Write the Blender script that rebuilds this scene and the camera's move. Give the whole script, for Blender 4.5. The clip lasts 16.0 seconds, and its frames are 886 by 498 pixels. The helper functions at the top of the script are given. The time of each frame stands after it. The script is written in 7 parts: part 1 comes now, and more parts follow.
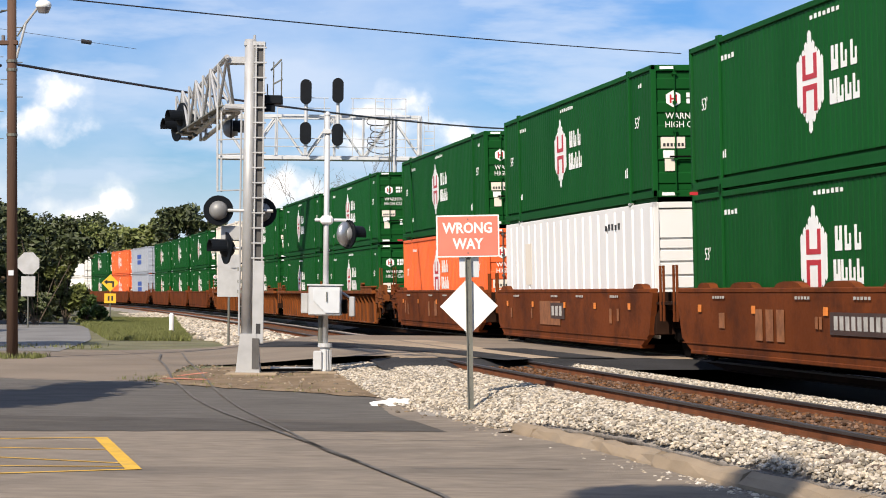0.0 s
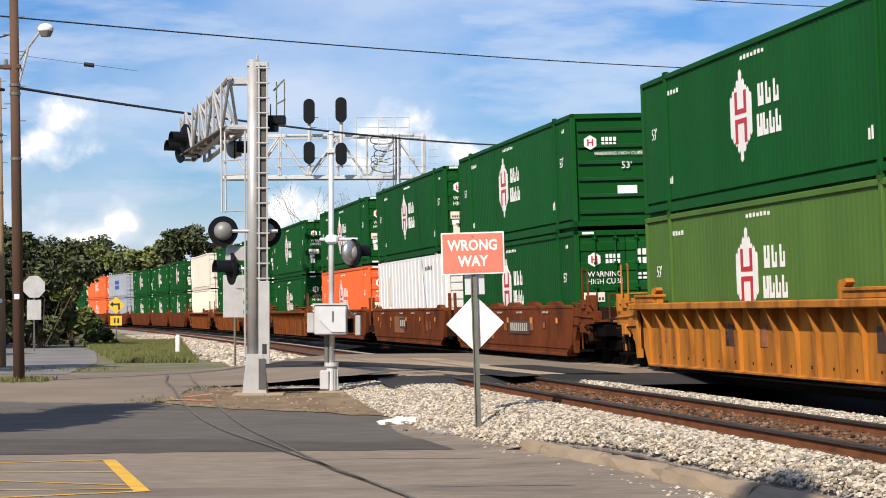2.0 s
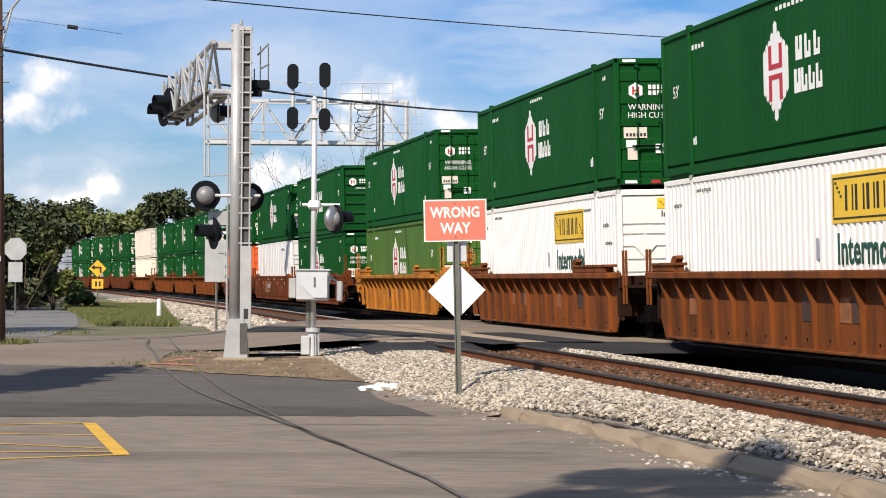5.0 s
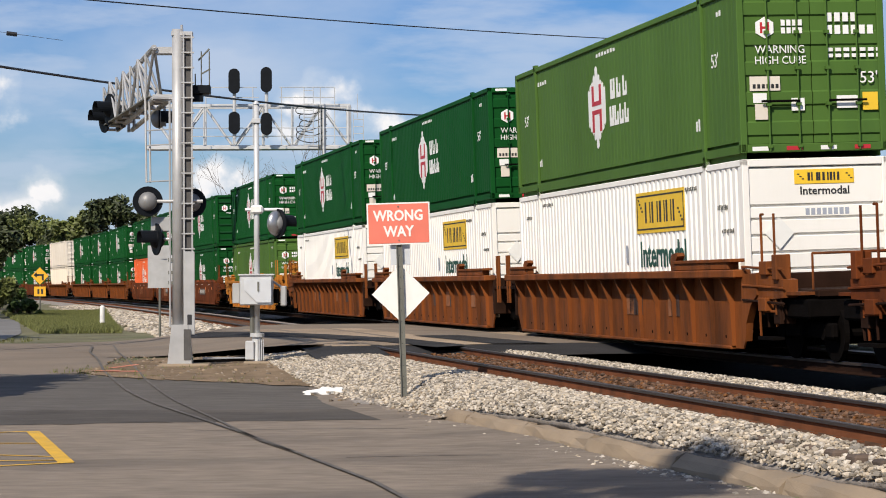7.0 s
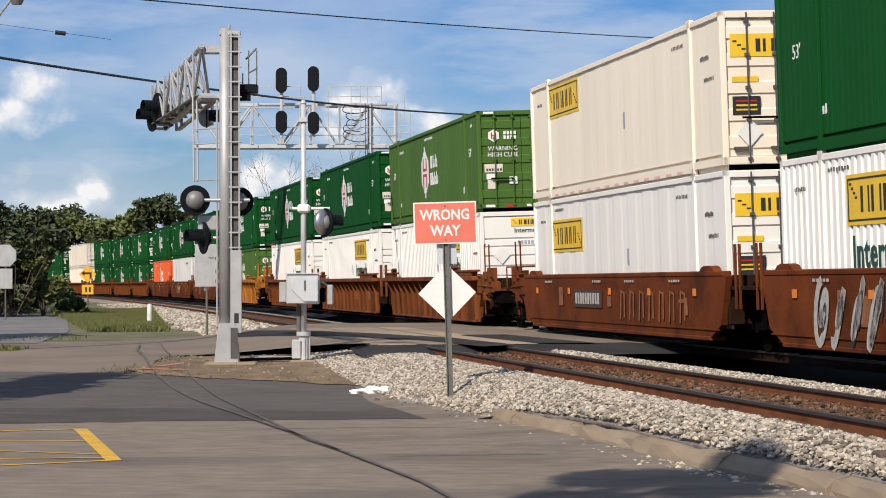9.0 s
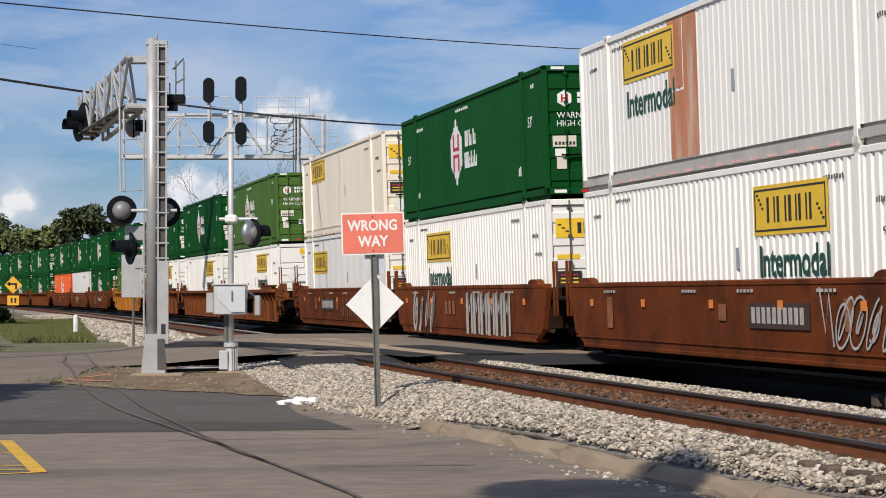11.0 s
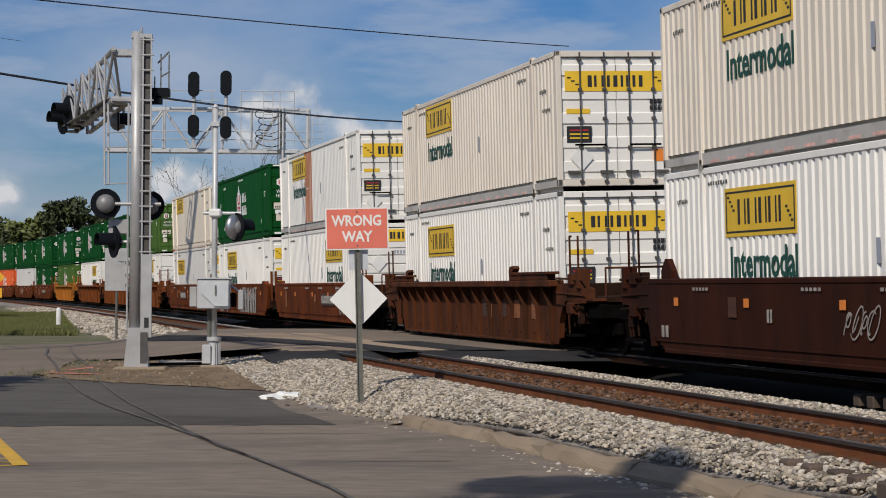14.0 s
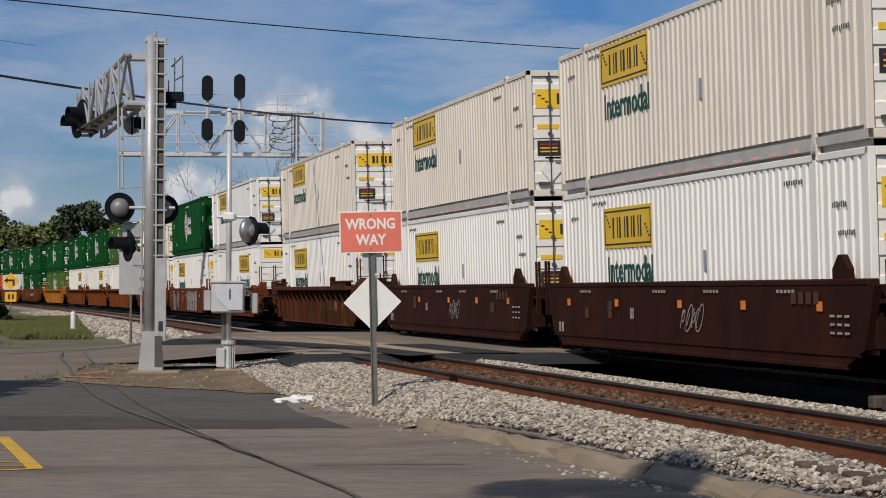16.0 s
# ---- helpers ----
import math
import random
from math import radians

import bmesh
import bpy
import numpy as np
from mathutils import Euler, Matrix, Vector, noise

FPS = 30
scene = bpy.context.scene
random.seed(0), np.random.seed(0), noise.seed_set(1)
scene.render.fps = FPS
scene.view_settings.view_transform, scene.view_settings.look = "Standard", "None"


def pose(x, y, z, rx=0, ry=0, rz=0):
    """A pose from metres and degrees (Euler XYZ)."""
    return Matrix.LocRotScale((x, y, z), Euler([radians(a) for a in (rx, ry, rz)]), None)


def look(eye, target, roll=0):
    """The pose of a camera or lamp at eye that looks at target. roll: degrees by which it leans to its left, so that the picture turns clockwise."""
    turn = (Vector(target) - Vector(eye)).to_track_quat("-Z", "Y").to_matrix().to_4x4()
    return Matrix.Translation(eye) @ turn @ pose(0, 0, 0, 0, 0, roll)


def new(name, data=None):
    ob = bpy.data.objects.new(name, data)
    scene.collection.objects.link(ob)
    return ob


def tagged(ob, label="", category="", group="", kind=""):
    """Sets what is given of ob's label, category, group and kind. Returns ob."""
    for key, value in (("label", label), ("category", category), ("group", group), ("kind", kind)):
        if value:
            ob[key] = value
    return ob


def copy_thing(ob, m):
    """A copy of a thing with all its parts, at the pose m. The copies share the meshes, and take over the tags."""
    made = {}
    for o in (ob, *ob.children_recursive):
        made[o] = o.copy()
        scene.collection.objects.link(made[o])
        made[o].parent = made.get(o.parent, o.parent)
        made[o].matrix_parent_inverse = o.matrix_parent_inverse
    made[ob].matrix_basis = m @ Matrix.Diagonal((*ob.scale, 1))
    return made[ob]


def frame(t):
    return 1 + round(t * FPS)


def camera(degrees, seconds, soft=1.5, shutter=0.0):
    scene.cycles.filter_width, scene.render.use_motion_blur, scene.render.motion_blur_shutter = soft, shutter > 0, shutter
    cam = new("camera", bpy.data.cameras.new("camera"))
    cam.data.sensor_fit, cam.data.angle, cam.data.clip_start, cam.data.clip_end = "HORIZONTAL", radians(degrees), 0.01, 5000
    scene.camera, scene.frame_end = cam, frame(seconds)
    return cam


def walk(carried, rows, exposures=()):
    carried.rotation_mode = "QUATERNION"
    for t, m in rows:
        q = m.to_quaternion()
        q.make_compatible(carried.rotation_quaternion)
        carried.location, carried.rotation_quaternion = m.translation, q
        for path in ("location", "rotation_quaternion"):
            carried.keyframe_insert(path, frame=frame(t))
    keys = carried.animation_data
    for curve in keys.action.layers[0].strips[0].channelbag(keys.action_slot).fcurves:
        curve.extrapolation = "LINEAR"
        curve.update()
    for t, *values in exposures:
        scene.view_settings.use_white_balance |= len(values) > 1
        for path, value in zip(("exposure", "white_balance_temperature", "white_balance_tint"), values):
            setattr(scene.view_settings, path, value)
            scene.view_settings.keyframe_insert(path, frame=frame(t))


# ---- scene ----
EYE = (0.0, 0.0, 1.8)
cam = camera(22.88, 16.0, soft=1.0)


def aim(yaw, pitch, roll):
    turn = Matrix.Rotation(radians(yaw), 4, "Z") @ Matrix.Rotation(radians(pitch), 4, "X") @ Matrix.Rotation(radians(roll), 4, "Y")
    return Matrix.Translation(EYE) @ turn @ Matrix.Rotation(radians(90), 4, "X")


HELD = (
    (0, 0.000, 1.243, -0.589),
    (0.5, -0.261, 1.066, -0.622),
    (1, -0.338, 1.202, -0.310),
    (1.5, -0.245, 1.481, -0.016),
    (2, 0.135, 1.703, 0.238),
    (2.5, 0.463, 1.830, 0.406),
    (3, 0.511, 1.490, 0.563),
    (3.2, 0.600, 1.215, 0.526),
    (5.3, -0.472, 0.838, -0.536),
    (5.5, -0.655, 0.984, -0.511),
    (6, -1.412, 1.268, -0.461),
    (6.5, -1.871, 1.317, -0.161),
    (7, -1.806, 0.917, 0.304),
    (7.5, -1.620, 0.651, 0.123),
    (8, -0.819, 0.976, 0.083),
    (8.2, -0.536, 1.001, 0.133),
    (10.3, -1.495, 0.542, 0.248),
    (10.5, -2.099, 0.507, 0.164),
    (11, -2.479, 1.178, 0.157),
    (11.5, -2.463, 1.639, 0.192),
    (12, -2.260, 2.083, 0.351),
    (12.5, -2.316, 2.161, 0.574),
    (13, -2.618, 1.195, -0.003),
    (13.5, -2.581, 1.264, -0.101),
    (14, -2.900, 1.072, -0.312),
    (14.5, -2.768, 0.943, -0.123),
    (15, -2.444, 0.993, -0.026),
    (15.5, -2.585, 1.192, 0.096),
    (16, -2.536, 1.149, -0.175),
)
walk(cam, [(t, aim(a, b, c)) for t, a, b, c in HELD],
     exposures=[(0, 0.32, 6750, 11), (3, 0.22, 6750, 11), (6, 0.08, 6600, 11), (7, -0.06, 6600, 11), (10.5, -0.15, 6450, 11), (12, -0.5, 6350, 11), (13.5, -0.66, 6350, 11), (16, -0.68, 6350, 11)])

# ---- light ----
SUN_AZ, SUN_EL = 207.0, 39.0     # compass bearing of the sun (0 = +y, clockwise) and its height
world = bpy.data.worlds.new("sky")
scene.world = world
world.use_nodes = True
wn, wl = world.node_tree.nodes, world.node_tree.links
wn.clear()
w_out = wn.new("ShaderNodeOutputWorld")
w_bg = wn.new("ShaderNodeBackground")
w_sky = wn.new("ShaderNodeTexSky")
w_sky.sky_type = "NISHITA"
w_sky.sun_disc = False
w_sky.sun_elevation = radians(SUN_EL)
w_sky.sun_rotation = radians(SUN_AZ)
w_sky.air_density = 1.0
w_sky.dust_density = 0.6
w_sky.ozone_density = 2.2
w_bg.inputs["Strength"].default_value = 0.064
wl.new(w_bg.outputs[0], w_out.inputs[0])

# clouds: broken cumulus low down, thin streaks above
tc = wn.new("ShaderNodeTexCoord")
mp = wn.new("ShaderNodeMapping")
mp.inputs["Scale"].default_value = (1.0, 1.0, 2.6)
wl.new(tc.outputs["Generated"], mp.inputs[0])
n1 = wn.new("ShaderNodeTexNoise")
n1.inputs["Scale"].default_value = 7.0
n1.inputs["Detail"].default_value = 7.0
n1.inputs["Roughness"].default_value = 0.5
wl.new(mp.outputs[0], n1.inputs["Vector"])
r1 = wn.new("ShaderNodeValToRGB")
r1.color_ramp.elements[0].position = 0.37
r1.color_ramp.elements[1].position = 0.68
wl.new(n1.outputs["Fac"], r1.inputs[0])
mx = wn.new("ShaderNodeMixRGB")
lit = wn.new("ShaderNodeMixRGB")
lit.inputs[1].default_value = (9.0, 10.5, 13.0, 1)
lit.inputs[2].default_value = (15.5, 15.5, 15.6, 1)
wl.new(lit.outputs[0], mx.inputs[2])

# single heaps of cumulus over the treeline: place (x/y, z/y), half width and height
HEAPS = ((-0.186, 0.078, 0.022, 0.010), (-0.176, 0.088, 0.012, 0.010), (-0.160, 0.037, 0.024, 0.006), (-0.148, 0.042, 0.013, 0.008), (-0.026, 0.080, 0.022, 0.010), (-0.040, 0.070, 0.02, 0.008),
         (-0.018, 0.088, 0.012, 0.009), (-0.072, 0.046, 0.018, 0.012), (-0.052, 0.04, 0.016, 0.01), (0.012, 0.072, 0.018, 0.007), (0.03, 0.068, 0.02, 0.007), (-0.225, 0.05, 0.03, 0.010), (-0.24, 0.075, 0.02, 0.012), (-0.33, 0.08, 0.03, 0.02))
sep = wn.new("ShaderNodeSeparateXYZ")
wl.new(tc.outputs["Generated"], sep.inputs[0])


def wmath(op, a, b=None):
    n = wn.new("ShaderNodeMath")
    n.operation = op
    for i, v in enumerate((a, b)):
        if v is None:
            continue
        if isinstance(v, (int, float)):
            n.inputs[i].default_value = v
        else:
            wl.new(v, n.inputs[i])
    return n.outputs[0]


fwd = wmath("MAXIMUM", sep.outputs[1], 0.05)
px, pz = wmath("DIVIDE", sep.outputs[0], fwd), wmath("DIVIDE", sep.outputs[2], fwd)
n2 = wn.new("ShaderNodeTexNoise")
n2.inputs["Scale"].default_value = 70.0
n2.inputs["Detail"].default_value = 6.0
wl.new(tc.outputs["Generated"], n2.inputs["Vector"])
rough_edge = wmath("MULTIPLY", wmath("SUBTRACT", n2.outputs["Fac"], 0.5), 2.6)
heap = None
for hx, hz, hw, hh in HEAPS:
    dx = wmath("DIVIDE", wmath("SUBTRACT", px, hx), hw)
    dz = wmath("DIVIDE", wmath("SUBTRACT", pz, hz), hh)
    d = wmath("SQRT", wmath("ADD", wmath("MULTIPLY", dx, dx), wmath("MULTIPLY", dz, dz)))
    f = wmath("SUBTRACT", 1.15, d)
    heap = f if heap is None else wmath("MAXIMUM", heap, f)
cover = wn.new("ShaderNodeMapRange")
cover.inputs["From Min"].default_value, cover.inputs["From Max"].default_value = -0.15, 0.95
wl.new(wmath("ADD", heap, rough_edge), cover.inputs["Value"])
wl.new(wmath("MULTIPLY", cover.outputs[0], wmath("ADD", n2.outputs["Fac"], 0.35)), lit.inputs[0])
# long soft streaks higher up
mp3 = wn.new("ShaderNodeMapping")
mp3.inputs["Scale"].default_value = (1.0, 1.0, 4.5)
mp3.inputs["Location"].default_value = (0.35, 0.0, 0.1)
wl.new(tc.outputs["Generated"], mp3.inputs[0])
n3 = wn.new("ShaderNodeTexNoise")
n3.inputs["Scale"].default_value = 11.0
n3.inputs["Detail"].default_value = 6.0
n3.inputs["Roughness"].default_value = 0.55
wl.new(mp3.outputs[0], n3.inputs["Vector"])
streak = wn.new("ShaderNodeMapRange")
streak.interpolation_type = "SMOOTHSTEP"
streak.inputs["From Min"].default_value, streak.inputs["From Max"].default_value = 0.36, 0.66
streak.inputs["To Max"].default_value = 0.62
wl.new(n3.outputs["Fac"], streak.inputs["Value"])
thin = wmath("MAXIMUM", wmath("MULTIPLY", r1.outputs[0], 0.8), streak.outputs[0])
wl.new(wmath("MAXIMUM", cover.outputs[0], thin), mx.inputs[0])
hs_sky = wn.new("ShaderNodeHueSaturation")
hs_sky.inputs["Saturation"].default_value = 1.35
hs_sky.inputs["Value"].default_value = 1.04
wl.new(w_sky.outputs[0], hs_sky.inputs["Color"])
tint = wn.new("ShaderNodeMixRGB")
tint.blend_type = "MULTIPLY"
tint.inputs[0].default_value = 1.0
tint.inputs[2].default_value = (0.68, 0.97, 1.46, 1)
wl.new(hs_sky.outputs[0], tint.inputs[1])
wl.new(tint.outputs[0], mx.inputs[1])
wl.new(mx.outputs[0], w_bg.inputs[0])

sun = new("sun", bpy.data.lights.new("sun", "SUN"))
sun.data.energy = 5.3
sun.data.angle = radians(0.55)
sun.data.color = (1.0, 0.91, 0.77)
sd = Vector((math.sin(radians(SUN_AZ)) * math.cos(radians(SUN_EL)), math.cos(radians(SUN_AZ)) * math.cos(radians(SUN_EL)), math.sin(radians(SUN_EL))))
sun.matrix_world = look(sd * 60, (0, 0, 0))

# ---- materials ----


def mat(name, color, rough=0.6, metal=0.0, var=0.12, scale=3.0, grain=40.0, bump=0.15, dirt=None, dirt_amt=0.0, dirt_scale=1.5, stretch=(1, 1, 1), rand=0.0, spec=0.5, dirt_lo=0.5):
    m = bpy.data.materials.new(name)
    m.use_nodes = True
    nt = m.node_tree
    nd, lk = nt.nodes, nt.links
    bs = nd["Principled BSDF"]
    bs.inputs["Metallic"].default_value = metal
    bs.inputs["Specular IOR Level"].default_value = spec
    co = nd.new("ShaderNodeTexCoord")
    ma = nd.new("ShaderNodeMapping")
    ma.inputs["Scale"].default_value = stretch
    lk.new(co.outputs["Object"], ma.inputs[0])
    a = nd.new("ShaderNodeTexNoise")
    a.inputs["Scale"].default_value = scale
    a.inputs["Detail"].default_value = 6
    lk.new(ma.outputs[0], a.inputs["Vector"])
    b = nd.new("ShaderNodeTexNoise")
    b.inputs["Scale"].default_value = grain
    b.inputs["Detail"].default_value = 3
    lk.new(ma.outputs[0], b.inputs["Vector"])
    hs = nd.new("ShaderNodeHueSaturation")
    hs.inputs["Color"].default_value = (*color, 1)
    mr = nd.new("ShaderNodeMapRange")
    mr.inputs["From Min"].default_value, mr.inputs["From Max"].default_value = 0.3, 0.7
    mr.inputs["To Min"].default_value, mr.inputs["To Max"].default_value = 1 - var, 1 + var
    lk.new(a.outputs["Fac"], mr.inputs["Value"])
    val = mr.outputs[0]
    if rand:
        oi = nd.new("ShaderNodeObjectInfo")
        r2 = nd.new("ShaderNodeMapRange")
        r2.inputs["To Min"].default_value, r2.inputs["To Max"].default_value = 1 - rand, 1 + rand
        lk.new(oi.outputs["Random"], r2.inputs["Value"])
        mu = nd.new("ShaderNodeMath")
        mu.operation = "MULTIPLY"
        lk.new(val, mu.inputs[0])
        lk.new(r2.outputs[0], mu.inputs[1])
        val = mu.outputs[0]
    lk.new(val, hs.inputs["Value"])
    col = hs.outputs[0]
    if dirt:
        d = nd.new("ShaderNodeTexNoise")
        d.inputs["Scale"].default_value = dirt_scale
        d.inputs["Detail"].default_value = 8
        d.inputs["Roughness"].default_value = 0.65
        lk.new(ma.outputs[0], d.inputs["Vector"])
        cr = nd.new("ShaderNodeMapRange")
        cr.inputs["From Min"].default_value, cr.inputs["From Max"].default_value = dirt_lo, dirt_lo + 0.2
        cr.inputs["To Max"].default_value = dirt_amt
        lk.new(d.outputs["Fac"], cr.inputs["Value"])
        mi = nd.new("ShaderNodeMixRGB")
        mi.inputs[2].default_value = (*dirt, 1)
        lk.new(cr.outputs[0], mi.inputs[0])
        lk.new(col, mi.inputs[1])
        col = mi.outputs[0]
    lk.new(col, bs.inputs["Base Color"])
    rr = nd.new("ShaderNodeMapRange")
    rr.inputs["To Min"].default_value, rr.inputs["To Max"].default_value = max(0, rough - 0.12), min(1, rough + 0.12)
    lk.new(b.outputs["Fac"], rr.inputs["Value"])
    lk.new(rr.outputs[0], bs.inputs["Roughness"])
    if bump:
        bu = nd.new("ShaderNodeBump")
        bu.inputs["Strength"].default_value = bump
        bu.inputs["Distance"].default_value = 0.02
        lk.new(b.outputs["Fac"], bu.inputs["Height"])
        lk.new(bu.outputs[0], bs.inputs["Normal"])
    return m


def island(m, amount, warm=0.0):
    """Varies a joined mass of pieces, island by island."""
    nd, lk = m.node_tree.nodes, m.node_tree.links
    hs = next(n for n in nd if n.type == "HUE_SAT")
    ge = nd.new("ShaderNodeNewGeometry")
    r2 = nd.new("ShaderNodeMapRange")
    r2.inputs["To Min"].default_value, r2.inputs["To Max"].default_value = 1 - amount, 1 + amount
    lk.new(ge.outputs["Random Per Island"], r2.inputs["Value"])
    lk.new(r2.outputs[0], hs.inputs["Value"])
    if warm:
        mu = nd.new("ShaderNodeMath")
        mu.operation = "MULTIPLY"
        mu.inputs[1].default_value = 7.31
        fr = nd.new("ShaderNodeMath")
        fr.operation = "FRACT"
        r3 = nd.new("ShaderNodeMapRange")
        r3.inputs["To Min"].default_value, r3.inputs["To Max"].default_value = 1 - warm, 1 + warm
        lk.new(ge.outputs["Random Per Island"], mu.inputs[0])
        lk.new(mu.outputs[0], fr.inputs[0])
        lk.new(fr.outputs[0], r3.inputs["Value"])
        lk.new(r3.outputs[0], hs.inputs["Saturation"])
    return m


STREAK = (1, 1, 0.18)
M_GREEN = mat("green_paint", (0.0055, 0.071, 0.0145), 0.6, 0, 0.14, 0.6, 30, 0.05, (0.012, 0.05, 0.018), 0.5, 1.2, STREAK, 0.1, spec=0.06)
M_LTGREEN = mat("faded_green_paint", (0.07, 0.142, 0.03), 0.6, 0, 0.12, 0.5, 30, 0.05, (0.05, 0.11, 0.03), 0.5, 1.3, STREAK, 0.05, spec=0.08)
M_WHITE = mat("white_paint", (0.84, 0.82, 0.77), 0.55, 0, 0.05, 0.6, 25, 0.05, (0.5, 0.44, 0.35), 0.35, 1.4, STREAK, 0.03, dirt_lo=0.55)
M_BEIGE = mat("weathered_white_paint", (0.72, 0.655, 0.565), 0.65, 0, 0.06, 0.6, 25, 0.05, (0.42, 0.36, 0.28), 0.4, 1.4, STREAK, 0.03)
M_CREAM = mat("cream_paint", (0.86, 0.77, 0.63), 0.55, 0, 0.05, 0.6, 25, 0.04, (0.5, 0.4, 0.28), 0.3, 1.2, STREAK, 0.03, dirt_lo=0.58)
M_ORANGE = mat("orange_paint", (0.75, 0.13, 0.035), 0.55, 0, 0.08, 0.6, 25, 0.04, (0.5, 0.12, 0.05), 0.3, 1.4, STREAK, spec=0.25)
M_REEFER = mat("stained_white_paint", (0.7, 0.69, 0.68), 0.6, 0, 0.06, 0.6, 25, 0.05, (0.36, 0.24, 0.15), 0.35, 1.6, (1, 1, 0.12), 0.03, dirt_lo=0.6)
M_ALURAIL = mat("dull_aluminium_rail", (0.5, 0.48, 0.45), 0.6, 0.1, 0.1, 1.5, 30, 0.05, (0.3, 0.26, 0.22), 0.5, 2.5)
M_RUSTSTONE = island(mat("rust_stained_stone", (0.125, 0.07, 0.043), 0.9, 0, 0.1, 14, 60, 0.3, spec=0.1), 0.6, 0.3)
M_MIDLOT = mat("grey_resealed_asphalt", (0.11, 0.1, 0.091), 0.92, 0, 0.18, 4.0, 60, 0.4, (0.08, 0.073, 0.066), 0.6, 0.35, (0.35, 1, 1), spec=0.12)
M_LAMPGREY = mat("grey_lamp_housing", (0.2, 0.2, 0.2), 0.5, 0.2, 0.1, 4, 40, 0.02)
M_RUBBLE = island(mat("dusty_rubble", (0.22, 0.175, 0.13), 0.95, 0, 0.1, 14, 60, 0.3, spec=0.1), 0.55, 0.3)
M_LAMPBACK = mat("polished_lamp_back", (0.42, 0.42, 0.43), 0.32, 0.85, 0.1, 4, 40, 0.02)
M_GREY = mat("grey_paint", (0.33, 0.36, 0.42), 0.55, 0, 0.08, 0.6, 25, 0.04)
M_DARKGREEN = mat("dark_green_steel", (0.008, 0.055, 0.018), 0.6, 0, 0.2, 1.0, 30, 0.05, spec=0.08)
M_LOGO_W = mat("white_decal", (0.8, 0.8, 0.78), 0.5, 0, 0.05, 2, 30, 0)
M_LOGO_R = mat("red_decal", (0.45, 0.02, 0.03), 0.5, 0, 0.05, 2, 30, 0)
M_YELLOW = mat("yellow_decal", (0.78, 0.5, 0.03), 0.5, 0, 0.07, 2, 30, 0)
M_BLACK = mat("black_decal", (0.02, 0.02, 0.022), 0.6, 0, 0.1, 2, 30, 0)
M_INK = mat("dark_green_decal", (0.01, 0.07, 0.05), 0.6, 0, 0.1, 2, 30, 0)
M_BLUE = mat("blue_decal", (0.04, 0.1, 0.4), 0.6, 0, 0.1, 2, 30, 0)
M_RUST = mat("bare_rusty_primer", (0.5, 0.2, 0.1), 0.8, 0, 0.2, 2, 30, 0.1, (0.62, 0.48, 0.38), 0.8, 2.2, (1, 1, 0.15), 0, dirt_lo=0.45)
M_CARBROWN = mat("brown_car_paint", (0.138, 0.036, 0.0105), 0.75, 0, 0.25, 1.0, 20, 0.1, (0.05, 0.017, 0.009), 0.9, 1.5, (0.6, 1, 0.7), 0.05, dirt_lo=0.47, spec=0.07)
M_CARMAROON = mat("maroon_car_paint", (0.04, 0.011, 0.005), 0.75, 0, 0.22, 0.8, 20, 0.1, (0.02, 0.008, 0.005), 0.85, 1.1, (1, 1, 0.35), dirt_lo=0.44, spec=0.1)
M_CARDARK = mat("dark_brown_car_paint", (0.095, 0.03, 0.011), 0.75, 0, 0.22, 0.8, 20, 0.1, (0.03, 0.014, 0.009), 0.9, 1.3, (1, 1, 0.25), dirt_lo=0.44, spec=0.1)
M_CARORANGE = mat("orange_brown_car_paint", (0.18, 0.053, 0.013), 0.7, 0, 0.22, 1.2, 20, 0.1, (0.07, 0.026, 0.011), 0.9, 1.6, (1, 1, 0.22), 0.05, dirt_lo=0.44, spec=0.12)
M_CARYELLOW = mat("ochre_car_paint", (0.42, 0.16, 0.024), 0.7, 0, 0.18, 1.2, 20, 0.1, (0.15, 0.055, 0.016), 0.85, 1.7, (1, 1, 0.22), dirt_lo=0.46, spec=0.12)
# black gear, set deeper still to paint in the shade under the bodies
M_UNDER = mat("shade_black_running_gear", (0.004, 0.0032, 0.003), 0.9, 0.0, 0.3, 3, 40, 0.2, spec=0.04)
# brown steel with the shade of the gaps between cars put into its colour
M_GAPSHADE = mat("shade_dark_brown_steel", (0.022, 0.01, 0.006), 0.85, 0, 0.3, 2, 30, 0.2, spec=0.08)
M_RAILTOP = mat("worn_rail_steel", (0.045, 0.034, 0.03), 0.5, 0.3, 0.15, 3, 60, 0.05)
M_RAIL = mat("rusty_rail", (0.17, 0.062, 0.028), 0.85, 0.0, 0.2, 2.5, 60, 0.25, (0.05, 0.025, 0.016), 0.6, 2, spec=0.12)
M_TIE = mat("weathered_tie_timber", (0.085, 0.06, 0.045), 0.9, 0, 0.3, 3, 50, 0.4, None, 0, 1, (1, 1, 1), 0.25)
M_STONE = island(mat("ballast_stone", (0.36, 0.315, 0.258), 0.9, 0, 0.1, 14, 60, 0.3, spec=0.15), 0.6, 0.3)
M_BED = mat("ballast_bed", (0.27, 0.24, 0.21), 0.95, 0, 0.35, 9, 40, 0.8, (0.12, 0.1, 0.085), 0.6, 14)
M_ASPHALT = mat("old_asphalt", (0.218, 0.181, 0.146), 0.92, 0, 0.17, 5.0, 60, 0.5, (0.11, 0.095, 0.083), 0.75, 0.42, (0.5, 1, 1), dirt_lo=0.47, spec=0.12)
